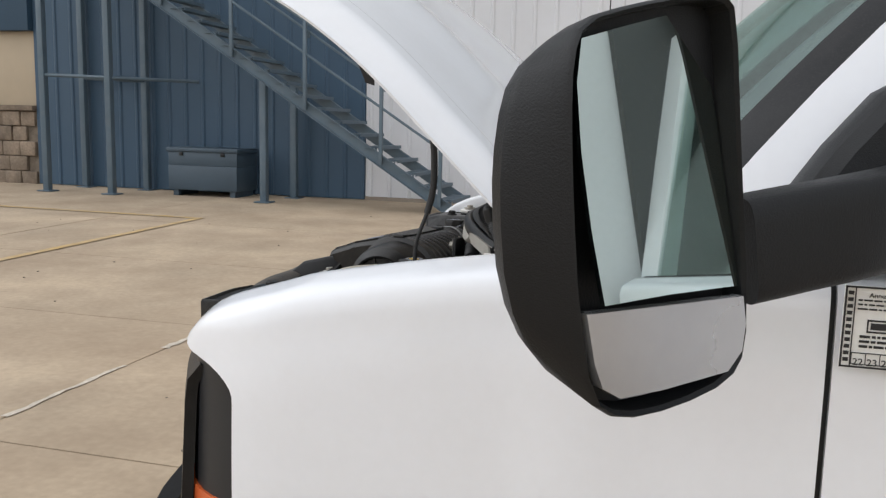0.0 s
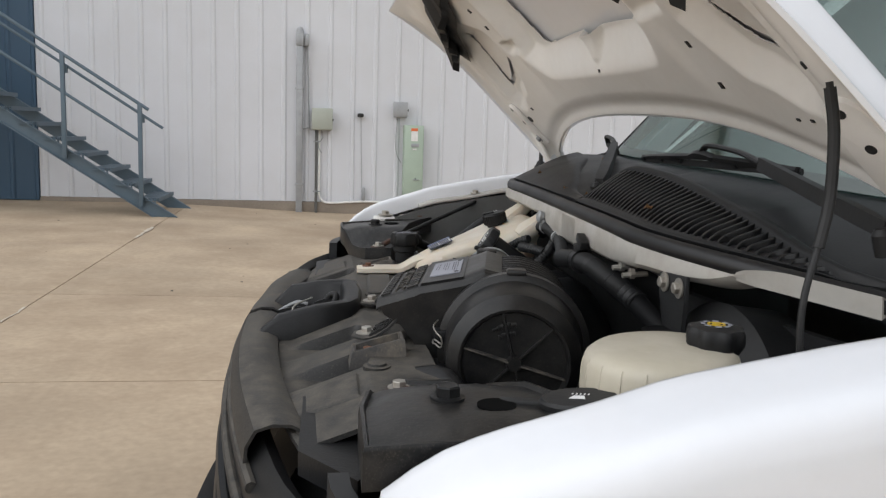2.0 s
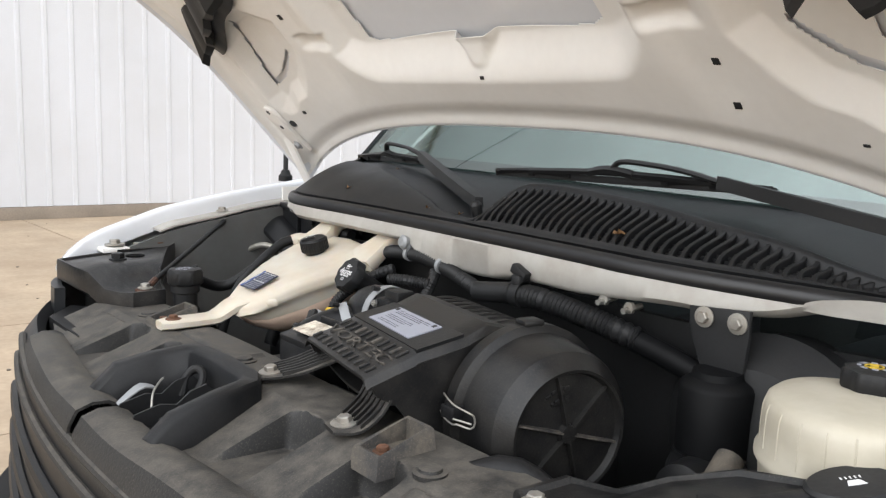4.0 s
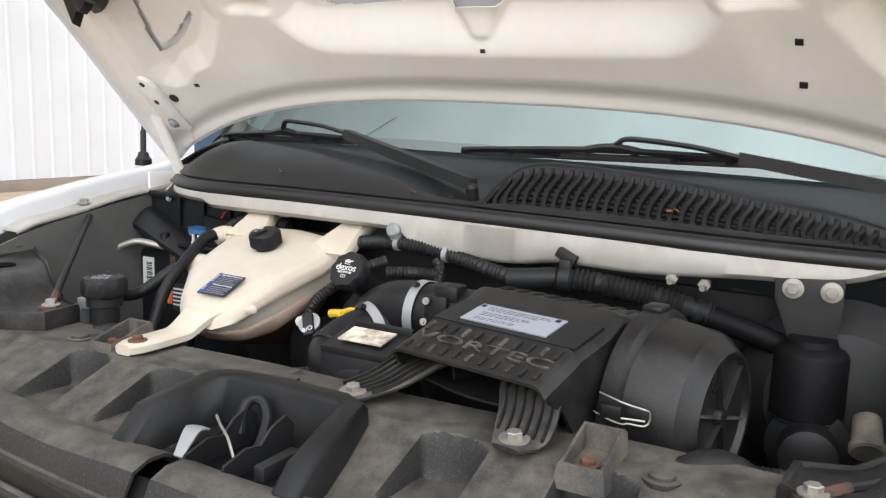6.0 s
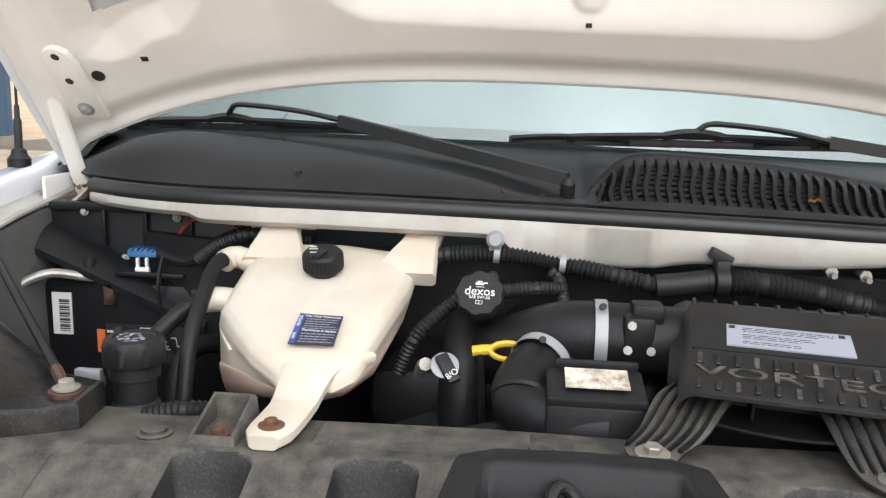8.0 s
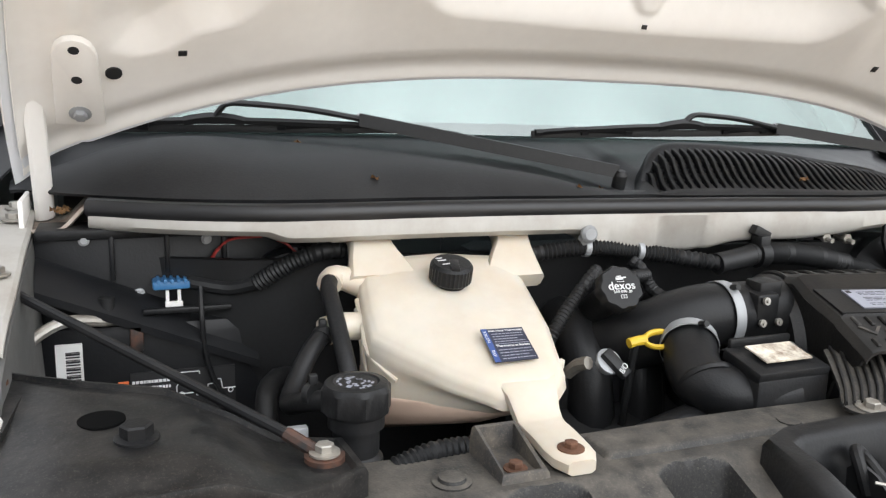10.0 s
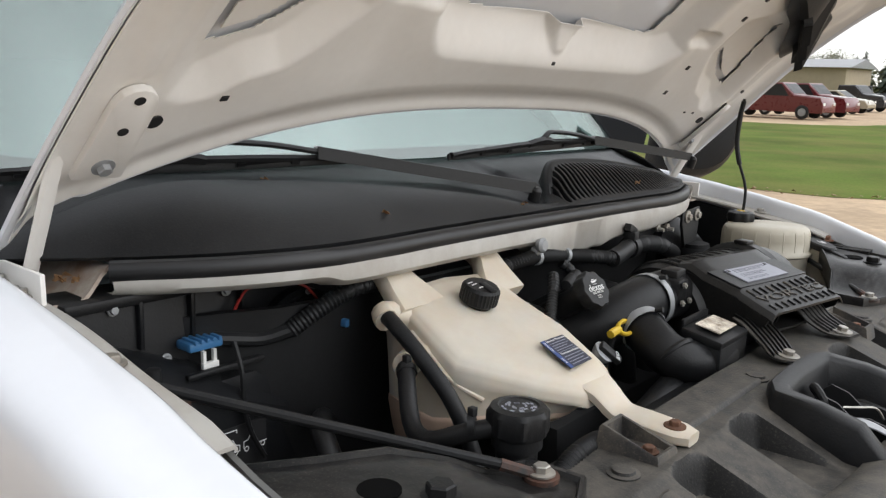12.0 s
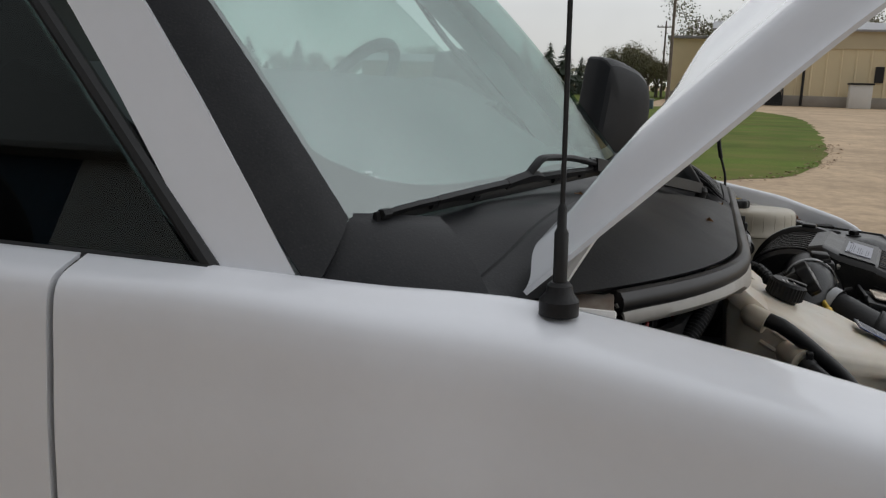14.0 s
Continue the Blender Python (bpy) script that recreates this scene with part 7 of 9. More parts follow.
for k in range(4):
    box(bm, (-0.005 + k * 0.0026, 0.0065, 0), (-0.0035 + k * 0.0026, 0.0075, 0.0004), 0, m)
for q in ((-0.004, -0.0145, 0.004, -0.014), (-0.004, -0.0105, 0.004, -0.010), (-0.004, -0.0145, -0.0035, -0.010), (0.0035, -0.0145, 0.004, -0.010), (-0.0003, -0.014, 0.0003, -0.0105)):
    box(bm, (q[0], q[1], 0), (q[2], q[3], 0.0004), 0, m)
part("oil_symbol", bm, "ink_white", ocap)
bm = bmesh.new()
c, n_ = Vector((-0.367, 0.157, 1.063)), Vector((-0.7, -0.1, 0.7)).normalized()
turned(bm, c, n_, [(-0.01, 0.012), (0.0, 0.0165), (0.003, 0.0165), (0.004, 0.013), (0.0042, 0)], 24)
coil = part("sensor_cap", bm, "galv", van, "grey metal sensor cap with a black plug")
bm = bmesh.new()
box(bm, (-0.008, -0.026, 0.002), (0.008, 0.012, 0.012), 0.003, seat_on(c, n_) @ pose(0, 0, 0, 0, 0, 25))
part("plug", bm, "dark", coil)
words("plug_mark", "8/O", 0.010, seat_on(c, n_) @ pose(0, 0, 0, 0, 0, 25) @ pose(0, -0.017, 0.0122, 0, 0, 12), "ink_white", coil)
bm = bmesh.new()
tube(bm, [(-0.33, 0.19, 1.04), (-0.345, 0.185, 1.055), (-0.36, 0.18, 1.062)], 0.008, 8, 0.006)
part("metal_fitting", bm, "steel", coil)

# ---- dipstick ----
bm = bmesh.new()
loop_c = Vector((-0.362, 0.084, 1.083))
tube(bm, [loop_c + Vector((0.0065 * math.sin(k * math.tau / 20), 0.021 * math.cos(k * math.tau / 20), 0.0075 * math.sin(k * math.tau / 20))) for k in range(21)], 0.0034, 8, 0.004, flat=1.4)
tube(bm, [(-0.361, 0.103, 1.084), (-0.360, 0.114, 1.083), (-0.360, 0.126, 1.081)], 0.0062, 10, 0.004)
dip = part("dipstick_handle", bm, "yellow", van, "yellow plastic dipstick handle")
bm = bmesh.new()
rod(bm, (-0.36, 0.117, 1.08), (-0.33, 0.11, 0.95), 0.005, 8)
part("dipstick_tube", bm, "dark", dip)

# ---- intake duct with clamps ----
duct = new("intake_duct")
duct.parent = van
tagged(duct, label="black rubber intake duct with steel clamps")
bm = bmesh.new()
tube(bm, [(-0.345, -0.12, 1.098), (-0.343, -0.05, 1.10), (-0.338, 0.02, 1.098), (-0.315, 0.07, 1.075), (-0.27, 0.10, 1.05)], 0.041, 24, 0.012)
part("main_duct", bm, "black", duct)
bm = bmesh.new()
tube(bm, [(-0.352, 0.03, 1.075), (-0.385, 0.055, 1.070), (-0.42, 0.07, 1.055), (-0.445, 0.06, 1.045), (-0.46, 0.02, 1.04), (-0.465, -0.02, 1.04)], 0.0325, 22, 0.012)
part("elbow", bm, "black", duct)
bm = bmesh.new()
for q in ((-0.432, 0.066, 1.052), ):
    turned(bm, q, (-0.6, 0.1, -0.4), [(-0.004, 0.0345), (0.0, 0.036), (0.004, 0.0345)], 24)
part("elbow_ring", bm, "black", duct)
for c, d, r in (((-0.343, -0.018, 1.10), (0.03, 1, 0.0), 0.043), ((-0.372, 0.048, 1.075), (-0.8, 0.45, -0.25), 0.0345)):
    bm = bmesh.new()
    d = Vector(d).normalized()
    a, b = frame_axes(d)
    loops = []
    for h, rr in ((-0.007, r), (-0.007, r + 0.0012), (0.007, r + 0.0012), (0.007, r)):
        loops.append([Vector(c) + d * h + (a * math.cos(k * math.tau / 32) + b * math.sin(k * math.tau / 32)) * rr for k in range(32)])
    rings(bm, loops, caps=False)
    cl = part("clamp", bm, "galv", duct, "dull steel band clamp")
    bm = bmesh.new()
    turned(bm, Vector(c) + Vector((-0.018, 0, r * 0.95)), (-1, 0, 0.3), [(0, 0.004), (0.012, 0.004)], 8)
    part("screw", bm, "dark", cl)
# air flow sensor on the duct
bm = bmesh.new()
box(bm, (-0.385, -0.075, 1.092), (-0.335, -0.04, 1.136), 0.006)
box(bm, (-0.375, -0.085, 1.125), (-0.345, -0.05, 1.148), 0.004)
sens = part("flow_sensor", bm, "black", duct)
for q in ((-0.388, -0.045, 1.10), (-0.388, -0.07, 1.10), (-0.388, -0.048, 1.128)):
    bm = bmesh.new()
    turned(bm, q, (-1, 0, 0.2), [(0, 0.005), (0.004, 0.005), (0.004, 0.002), (0.006, 0.002)], 8)
    part("screw", bm, "steel", sens)
bm = bmesh.new()
tube(bm, [(-0.215, 0.035, 1.148), (-0.224, 0.024, 1.138), (-0.25, 0.016, 1.110), (-0.285, -0.005, 1.104), (-0.33, -0.045, 1.124), (-0.355, -0.062, 1.134)], 0.0085, 10, ribs=0.0006, pitch=0.005)
part("sensor_loom", bm, "dark", duct)

# ---- relay box with a peeling label ----
bm = bmesh.new()
box(bm, (-0.492, -0.055, 0.99), (-0.428, 0.045, 1.072), 0.004)
box(bm, (-0.492, -0.055, 1.070), (-0.428, 0.045, 1.085), 0.003, Matrix.Translation((-0.46, 0, 1.077)) @ pose(0, 0, 0, 0, -10, 0) @ Matrix.Translation((0.46, 0, -1.077)))
relay = part("relay_box", bm, "black", van, "black relay box with a faded label")
bm = bmesh.new()
box(bm, (-0.43, -0.052, 1.085), (-0.424, 0.035, 1.099), 0.002)
part("ridge", bm, "black", relay)
plate_label("faded_label", (-0.443, 0.026, 1.0935), (-0.443, -0.038, 1.0935), (-0.480, -0.038, 1.0865), (-0.480, 0.026, 1.0865), "flaky", relay, "cracked yellowed white label",
            [], "leaf_brown", 0.0015)

# ---- air cleaner ----
air = new("air_cleaner")
air.parent = van
tagged(air, label="black plastic air cleaner housing")
axis = Vector((-0.20, -0.98, 0.0)).normalized()
ac = Vector((-0.321, -0.104, 1.047))
ahead = Vector((-axis.y, axis.x, 0)) * -1
AIR = Matrix((axis, -ahead, Vector((0, 0, 1)))).transposed().to_4x4()
AIR.translation = Vector((ac.x, ac.y, 0))


def al(s, f, z):
    """A point of the air cleaner: s along the drum to the van's left, f to the front, z up."""
    return AIR @ Vector((s, -f, z))


bm = bmesh.new()
turned(bm, ac, axis, [(0.0, 0.06), (0.0, 0.088), (0.012, 0.0945), (0.224, 0.097), (0.227, 0.104), (0.231, 0.108), (0.249, 0.108), (0.252, 0.103), (0.254, 0.0985), (0.262, 0.0975), (0.303, 0.0935), (0.311, 0.0905), (0.316, 0.085), (0.326, 0.0775), (0.330, 0.0745), (0.329, 0.071), (0.322, 0.068), (0.320, 0.0)], 72)
part("canister", bm, "housing", air, sharp=24)
bm = bmesh.new()
box(bm, (0.228, -0.014, 1.152), (0.252, 0.014, 1.160), 0.003, AIR)
part("collar_clip", bm, "housing", air)
around = lambda c, r, th: c + (ahead * math.sin(th) + Vector((0, 0, 1)) * math.cos(th)) * r
for k in range(9):
    bm = bmesh.new()
    c = ac + axis * (0.022 + k * 0.0228)
    tube(bm, [around(c, 0.0962, th) for th in lin(-1.0, 0.55, 16)], 0.0030, 6, 0.02)
    part("rib", bm, "housing", air)
for k in range(6):
    bm = bmesh.new()
    th = k * math.tau / 6 + 0.25
    c = ac + axis * 0.323
    rings(bm, [[around(c, r, th) + axis * h + (ahead * math.cos(th) - Vector((0, 0, 1)) * math.sin(th)) * w for w, h in ((-0.0018, -0.002), (0.0018, -0.002), (0.0011, 0.0055 - r * 0.03), (-0.0011, 0.0055 - r * 0.03))] for r in (0.008, 0.04, 0.071)])
    part("end_rib", bm, "worn_edge" if k in (1, 4) else "housing", air)
bm = bmesh.new()
turned(bm, ac + axis * 0.318, axis, [(0, 0.012), (0.010, 0.010)], 16)
part("end_boss", bm, "housing", air)
bm = bmesh.new()
for k, w in enumerate((0.7, 1.0, 0.8, 0.5)):
    th = 0.05 + k * 0.16
    box(bm, (-0.004, -0.004 * w, 0), (0.004, 0.004 * w, 0.002), 0.0006, seat_on(around(ac + axis * 0.3205, 0.052, th), axis, (0, 0, 1)) @ pose(0, 0, 0, 0, 0, math.degrees(th)))
    box(bm, (-0.004 * w, -0.003, 0), (0.004 * w, 0.003, 0.002), 0.0006, seat_on(around(ac + axis * 0.3205, 0.040, th), axis, (0, 0, 1)) @ pose(0, 0, 0, 0, 0, math.degrees(th)))
part("moulded_marks", bm, "housing", air)
# snorkel: shoulder, label panel, sloping visor with a thin lip over the mouth
S0, S1 = 0.012, 0.224
TOPLINE = [(0.020, 1.148), (0.045, 1.1535), (0.072, 1.1425), (0.076, 1.1405), (0.137, 1.1275), (0.141, 1.1245), (0.196, 1.1055), (0.200, 1.1030)]
bm = bmesh.new()
def snorkel_top(s, k):
    f, z = TOPLINE[k]
    edge = max(0.0, max(S0 + 0.014 - s, s - S1 + 0.014) / 0.014)
    return al(s, f, z - 0.012 * edge ** 2)
sheet(bm, snorkel_top, [S0, S0 + 0.003, S0 + 0.007, S0 + 0.014] + lin(S0 + 0.04, S1 - 0.04, 6) + [S1 - 0.014, S1 - 0.007, S1 - 0.003, S1], list(range(len(TOPLINE))), 0.0035, down=(0, 0, -1))
part("visor", bm, "housing", air, sharp=22)
for s_at in (S0 + 0.002, S1 - 0.002):
    bm = bmesh.new()
    side_poly = [(0.03, 1.140), (0.072, 1.130), (0.137, 1.114), (0.194, 1.093), (0.188, 1.082), (0.165, 1.070), (0.145, 1.045), (0.13, 1.0), (0.03, 1.0)]
    rings(bm, [[al(s_at + d, f, z) for f, z in side_poly] for d in (-0.0022, 0.0022)])
    part("mouth_cheek", bm, "housing", air)
bm = bmesh.new()
box(bm, (S0 + 0.002, -0.118, 1.00), (S1 - 0.002, -0.106, 1.122), 0.002, AIR)
part("back_wall", bm, "airbox", air)
for s_at in (0.082, 0.156):
    bm = bmesh.new()
    rings(bm, [[al(s_at + d, f, z) for f, z in ((0.116, 1.128), (0.150, 1.117), (0.176, 1.107), (0.168, 1.072), (0.116, 1.066))] for d in (-0.0014, 0.0014)])
    part("mouth_divider", bm, "airbox", air)
bm = bmesh.new()
sheet(bm, lambda s, t: al(s, 0.116 + 0.058 * t, 1.067 + 0.006 * t - 0.012 * math.sin(math.pi * (s - S0) / (S1 - S0)) * t), lin(S0 + 0.003, S1 - 0.003, 14), lin(0, 1, 4), 0.003, down=(0, 0, -1))
part("mouth_floor", bm, "housing", air)
# short bars above and below the moulded word on the visor
visor_tilt = math.degrees(math.atan2(TOPLINE[5][1] - TOPLINE[6][1], TOPLINE[6][0] - TOPLINE[5][0]))
on_visor = lambda s, f: Matrix.Translation(al(s, f, 1.1245 - (f - 0.141) * 0.3455)) @ AIR.to_3x3().to_4x4() @ pose(0, 0, 0, visor_tilt, 0, 0)
for k in range(11):
    for f_at, half in ((0.1495, 0.0085), (0.1880, 0.0070)):
        bm = bmesh.new()
        box(bm, (-0.0026, -half, -0.001), (0.0026, half, 0.0028), 0.0010, on_visor(0.030 + k * 0.0176, f_at), 1)
        part("slat", bm, "worn_edge" if (k * 7 + int(f_at > 0.16)) % 3 == 0 else "housing", air)
words("moulded_word", "VORTEC", 0.0225, on_visor((S0 + S1) / 2, 0.1685) @ Matrix.Diagonal((2.15, 1, 1, 1)), "worn_edge", air, thick=0.0022)
label_z = lambda f: 1.1405 - (f - 0.076) * 0.213 + 0.0018
corner = lambda s, f: al(s, f, label_z(f))
lab, at, n = plate_label("data_label", corner(0.055, 0.082), corner(0.174, 0.082), corner(0.174, 0.127), corner(0.055, 0.127), "label_grey", air, "silver data label with fine print",
                         text_bars(0.13, 0.86, 0.10, 0.34, 3, 5, 0.20) + text_bars(0.13, 0.70, 0.42, 0.66, 3, 6, 0.18) + text_bars(0.13, 0.60, 0.74, 0.90, 2, 7, 0.18), "ink", 0.0012)
for u, v in ((0.02, 0.06), (0.90, 0.06)):
    bm = bmesh.new()
    q = [at(u, v), at(u + 0.05, v), at(u + 0.05, v + 0.13), at(u, v + 0.13)]
    rings(bm, [[p + n * 0.0012 for p in q], [p + n * 0.0017 for p in q]])
    part("code_square", bm, "ink", lab)
# dark border plate under the label
bm = bmesh.new()
q = [corner(0.022, 0.075), corner(0.216, 0.075), corner(0.216, 0.136), corner(0.022, 0.136)]
rings(bm, [[p + Vector((0, 0, -0.005)) for p in q], [p + Vector((0, 0, -0.0004)) for p in q]])
part("label_panel", bm, "airbox", air)
# two ribbed legs down to the cover
for s_top, s_foot, f_foot, w, z_foot in ((0.035, -0.006, 0.240, 0.070, 1.0505), (0.178, 0.201, 0.216, 0.080, 1.0455)):
    path = [(s_top, 0.140, 1.084), (s_top + (s_foot - s_top) * 0.25, 0.165, 1.080), (s_top + (s_foot - s_top) * 0.62, f_foot - 0.034, 1.062), (s_foot, f_foot - 0.008, z_foot + 0.002), (s_foot + 0.003, f_foot + 0.020, z_foot)]
    pts = [al(*p) for p in path]
    leg = strap("leg", pts, [w, w * 1.0, w * 0.96, w * 0.9, w * 0.84, w * 0.70, w * 0.40], 0.005, side=-axis, mat="cover", parent=air)
    for k in range(6):
        bm = bmesh.new()
        off = (k - 2.5) * w * 0.158
        rib = smooth_path([al(p[0] + off * (1 - 0.05 * i), p[1], p[2] + 0.0024) for i, p in enumerate(path[:-1])], 0.008)
        rings(bm, [[c + axis * a + Vector((0, 0, h)) for a, h in ((-0.0022, -0.003), (0.0022, -0.003), (0.0013, 0.0042), (-0.0013, 0.0042))] for c in rib])
        part("rib", bm, "housing", leg)
    bolt("bolt", al(s_foot, f_foot, z_foot + 0.003), (-0.1, 0, 1), 0.0085, air, "steel", 1.9)
# wire spring latch at the clamp ring
bm = bmesh.new()
tube(bm, [(-0.4740, -0.311, 1.080), (-0.4820, -0.330, 1.0785), (-0.4840, -0.344, 1.076), (-0.4810, -0.362, 1.0725), (-0.4770, -0.3665, 1.069), (-0.4750, -0.3665, 1.060), (-0.4770, -0.362, 1.0535), (-0.4830, -0.345, 1.055), (-0.4840, -0.341, 1.0535), (-0.4820, -0.325, 1.055), (-0.4740, -0.306, 1.058)], 0.0011, 6, 0.003)
wl_ = part("wire_latch", bm, "steel", air, "sprung wire latch")
bm = bmesh.new()
box(bm, (-0.4820, -0.338, 1.054), (-0.4530, -0.314, 1.071), 0.003)
part("catch", bm, "black", wl_)
bm = bmesh.new()
rod(bm, (-0.4820, -0.338, 1.059), (-0.4760, -0.362, 1.0585), 0.0012, 6)
part("spring_bar", bm, "steel", wl_)

# ---- brackets on the cover ----
for y, x in ((0.361, -0.522), (-0.335, -0.555)):
    s = 1 if y > 0 else -1
    bm = bmesh.new()
    tray = lambda dx, dy, z: [Vector((x - 0.042 + dx, y - 0.023 + dy, z)), Vector((x + 0.030 - dx, y - 0.023 + dy, z)), Vector((x + 0.030 - dx, y + 0.023 - dy, z)), Vector((x - 0.042 + dx, y + 0.023 - dy, z))]
    high = lambda q: [q[0] + Vector((0, 0, -0.006)), q[1] + Vector((0, 0, 0.012)), q[2] + Vector((0, 0, 0.012)), q[3] + Vector((0, 0, -0.006))]
    rings(bm, [tray(-0.004, -0.003, 1.022), high(tray(0, 0, 1.050)), high(tray(0.002, 0.002, 1.053)), high(tray(0.006, 0.005, 1.052)), tray(0.007, 0.006, 1.040)])
    bk = part("bracket", bm, "bracket", van, "dusty grey plastic radiator bracket")
    bolt("bolt", (x - 0.020, y, 1.040), (0, 0, 1), 0.007, bk, "rust", 1.6)

# ---- looms along the cowl flange ----
loom = new("wiring_loom")
loom.parent = van
tagged(loom, label="black corrugated wiring loom along the cowl")
bm = bmesh.new()
tube(bm, [(-0.185, 0.23, 1.140), (-0.202, 0.18, 1.160), (-0.212, 0.10, 1.168), (-0.210, 0.02, 1.158), (-0.225, -0.06, 1.146), (-0.235, -0.10, 1.140)], 0.0105, 12, ribs=0.0014, pitch=0.0056)
part("conduit", bm, "dark", loom)
bm = bmesh.new()
tube(bm, [(-0.235, -0.095, 1.139), (-0.232, -0.13, 1.143), (-0.228, -0.165, 1.148)], 0.0155, 12, 0.01)
part("joint", bm, "dark", loom)
bm = bmesh.new()
tube(bm, [(-0.228, -0.155, 1.147), (-0.222, -0.22, 1.146), (-0.212, -0.30, 1.134), (-0.198, -0.37, 1.117)], 0.0150, 14, ribs=0.0018, pitch=0.0066)
part("conduit", bm, "dark", loom)
bm = bmesh.new()
tube(bm, [(-0.200, -0.36, 1.118), (-0.185, -0.45, 1.09), (-0.16, -0.52, 1.05)], 0.0155, 12, 0.015)
part("sleeve", bm, "deep_black", loom)
bm = bmesh.new()
tube(bm, [(-0.245, 0.105, 1.145), (-0.262, 0.13, 1.133), (-0.285, 0.17, 1.105), (-0.30, 0.20, 1.075), (-0.30, 0.22, 1.03)], 0.0085, 10, ribs=0.0008, pitch=0.005)
part("conduit", bm, "dark", loom)
bm = bmesh.new()
tube(bm, [(-0.235, 0.02, 1.130), (-0.25, 0.06, 1.132), (-0.262, 0.095, 1.130)], 0.009, 10, ribs=0.0008, pitch=0.005)
part("conduit", bm, "dark", loom)
for c, mat, w in (((-0.211, 0.02, 1.159), "galv", 0.004), ((-0.212, 0.105, 1.168), "galv", 0.004)):
    bm = bmesh.new()
    turned(bm, c, (0.05, 1, 0.08), [(-w, 0.0128), (w, 0.0128)], 20)
    part("band", bm, mat, loom)
bm = bmesh.new()
turned(bm, (-0.218, 0.108, 1.188), (-1, 0, 0.1), [(0, 0.010), (0.008, 0.012), (0.012, 0.008)], 14)
box(bm, (-0.222, 0.100, 1.172), (-0.208, 0.116, 1.185), 0.003)
part("clip", bm, "galv", loom, "grey clip")
bm = bmesh.new()
box(bm, (-0.238, -0.186, 1.150), (-0.214, -0.168, 1.176), 0.003)
box(bm, (-0.232, -0.190, 1.172), (-0.218, -0.160, 1.186), 0.002, Matrix.Translation((-0.225, -0.175, 1.178)) @ pose(0, 0, 0, 25, 0, 0) @ Matrix.Translation((0.225, 0.175, -1.178)))
turned(bm, (-0.226, -0.178, 1.147), (0, 1, 0), [(-0.008, 0.0195), (0.008, 0.0195)], 20)
part("tie", bm, "dark", loom)

# ---- right corner: climate box, blower, lines ----
hvac = new("climate_box")
hvac.parent = van
tagged(hvac, label="black plastic climate box with labels")
bm = bmesh.new()
box(bm, (-0.085, 0.44, 0.72), (-0.03, 0.79, 1.192), 0.008)
box(bm, (-0.125, 0.47, 0.72), (-0.08, 0.79, 1.085), 0.02)
part("case", bm, "airbox", hvac)
for y, z in ((0.731, 1.182), (0.587, 1.178), (0.67, 1.112), (0.499, 1.074), (0.46, 1.12)):
    bolt("screw", (-0.089 if z > 1.1 else -0.127, y, z), (-1, 0, 0), 0.0048, hvac, "galv", 1.4)
bm = bmesh.new()
turned(bm, (-0.085, 0.478, 1.102), (-1, 0.1, 0), [(0, 0.062), (0.020, 0.062), (0.026, 0.057), (0.027, 0.052), (0.022, 0.048), (0.022, 0.020), (0.032, 0.018), (0.036, 0.014), (0.036, 0.0)], 36)
blower = part("blower_motor", bm, "airbox", hvac)
for k in range(10):
    th = k * math.tau / 10
    bm = bmesh.new()
    rod(bm, (-0.117, 0.478 + 0.016 * math.cos(th), 1.102 + 0.016 * math.sin(th)), (-0.112, 0.478 + 0.055 * math.cos(th), 1.102 + 0.055 * math.sin(th)), 0.0032, 6)
    part("blower_rib", bm, "black", blower)
for k in range(5):
    th = (k + 0.25) * math.tau / 5
    bolt("screw", (-0.112, 0.478 + 0.060 * math.cos(th), 1.102 + 0.060 * math.sin(th)), (-1, 0, 0), 0.0035, blower, "galv", 1.3)
# moulded seam, shelf and stiffeners of the case
bm = bmesh.new()
sheet(bm, lambda y, q: (-0.086 - 0.050 * q, y, 1.165 - 0.42 * (0.79 - y) - 0.030 * q ** 2), lin(0.53, 0.785, 14), lin(0, 1, 5), 0.010, down=(0, 0, -1))
part("shelf", bm, "airbox", hvac)
bm = bmesh.new()
box(bm, (-0.131, 0.562, 1.094), (-0.122, 0.668, 1.101), 0.002)
part("bracket_rail", bm, "black", hvac)
for y in (0.70, 0.635, 0.565):
    bm = bmesh.new()
    box(bm, (-0.094, y - 0.003, 1.13), (-0.080, y + 0.003, 1.188), 0.002)
    part("stiffener", bm, "airbox", hvac)
bm = bmesh.new()
box(bm, (-0.094, 0.455, 1.183), (-0.026, 0.785, 1.196), 0.003)
part("seam_flange", bm, "black", hvac)
bm = bmesh.new()
tube(bm, [(-0.118, 0.598, 1.123), (-0.134, 0.599, 1.09), (-0.134, 0.597, 1.05), (-0.136, 0.589, 1.012), (-0.14, 0.572, 0.975)], 0.0034, 6, 0.01)
part("wire", bm, "black", hvac)
bm = bmesh.new()
box(bm, (-0.136, 0.668, 1.050), (-0.120, 0.684, 1.084), 0.003)
part("clip_block", bm, "rusty_black", hvac)
FACE = -0.1275
def hv_label(name, y0, y1, z0, z1, mat, label=""):
    bm = bmesh.new()
    box(bm, (FACE, y0, z0), (FACE + 0.003, y1, z1))
    return part(name, bm, mat, hvac, label)
hv_label("warning_patch", 0.688, 0.700, 0.975, 1.010, "orange", "orange warning patch")
pic = hv_label("picture_panel", 0.560, 0.686, 0.962, 1.020, "ink", "black panel with white vehicle outlines")
bm = bmesh.new()
F2 = FACE - 0.0006
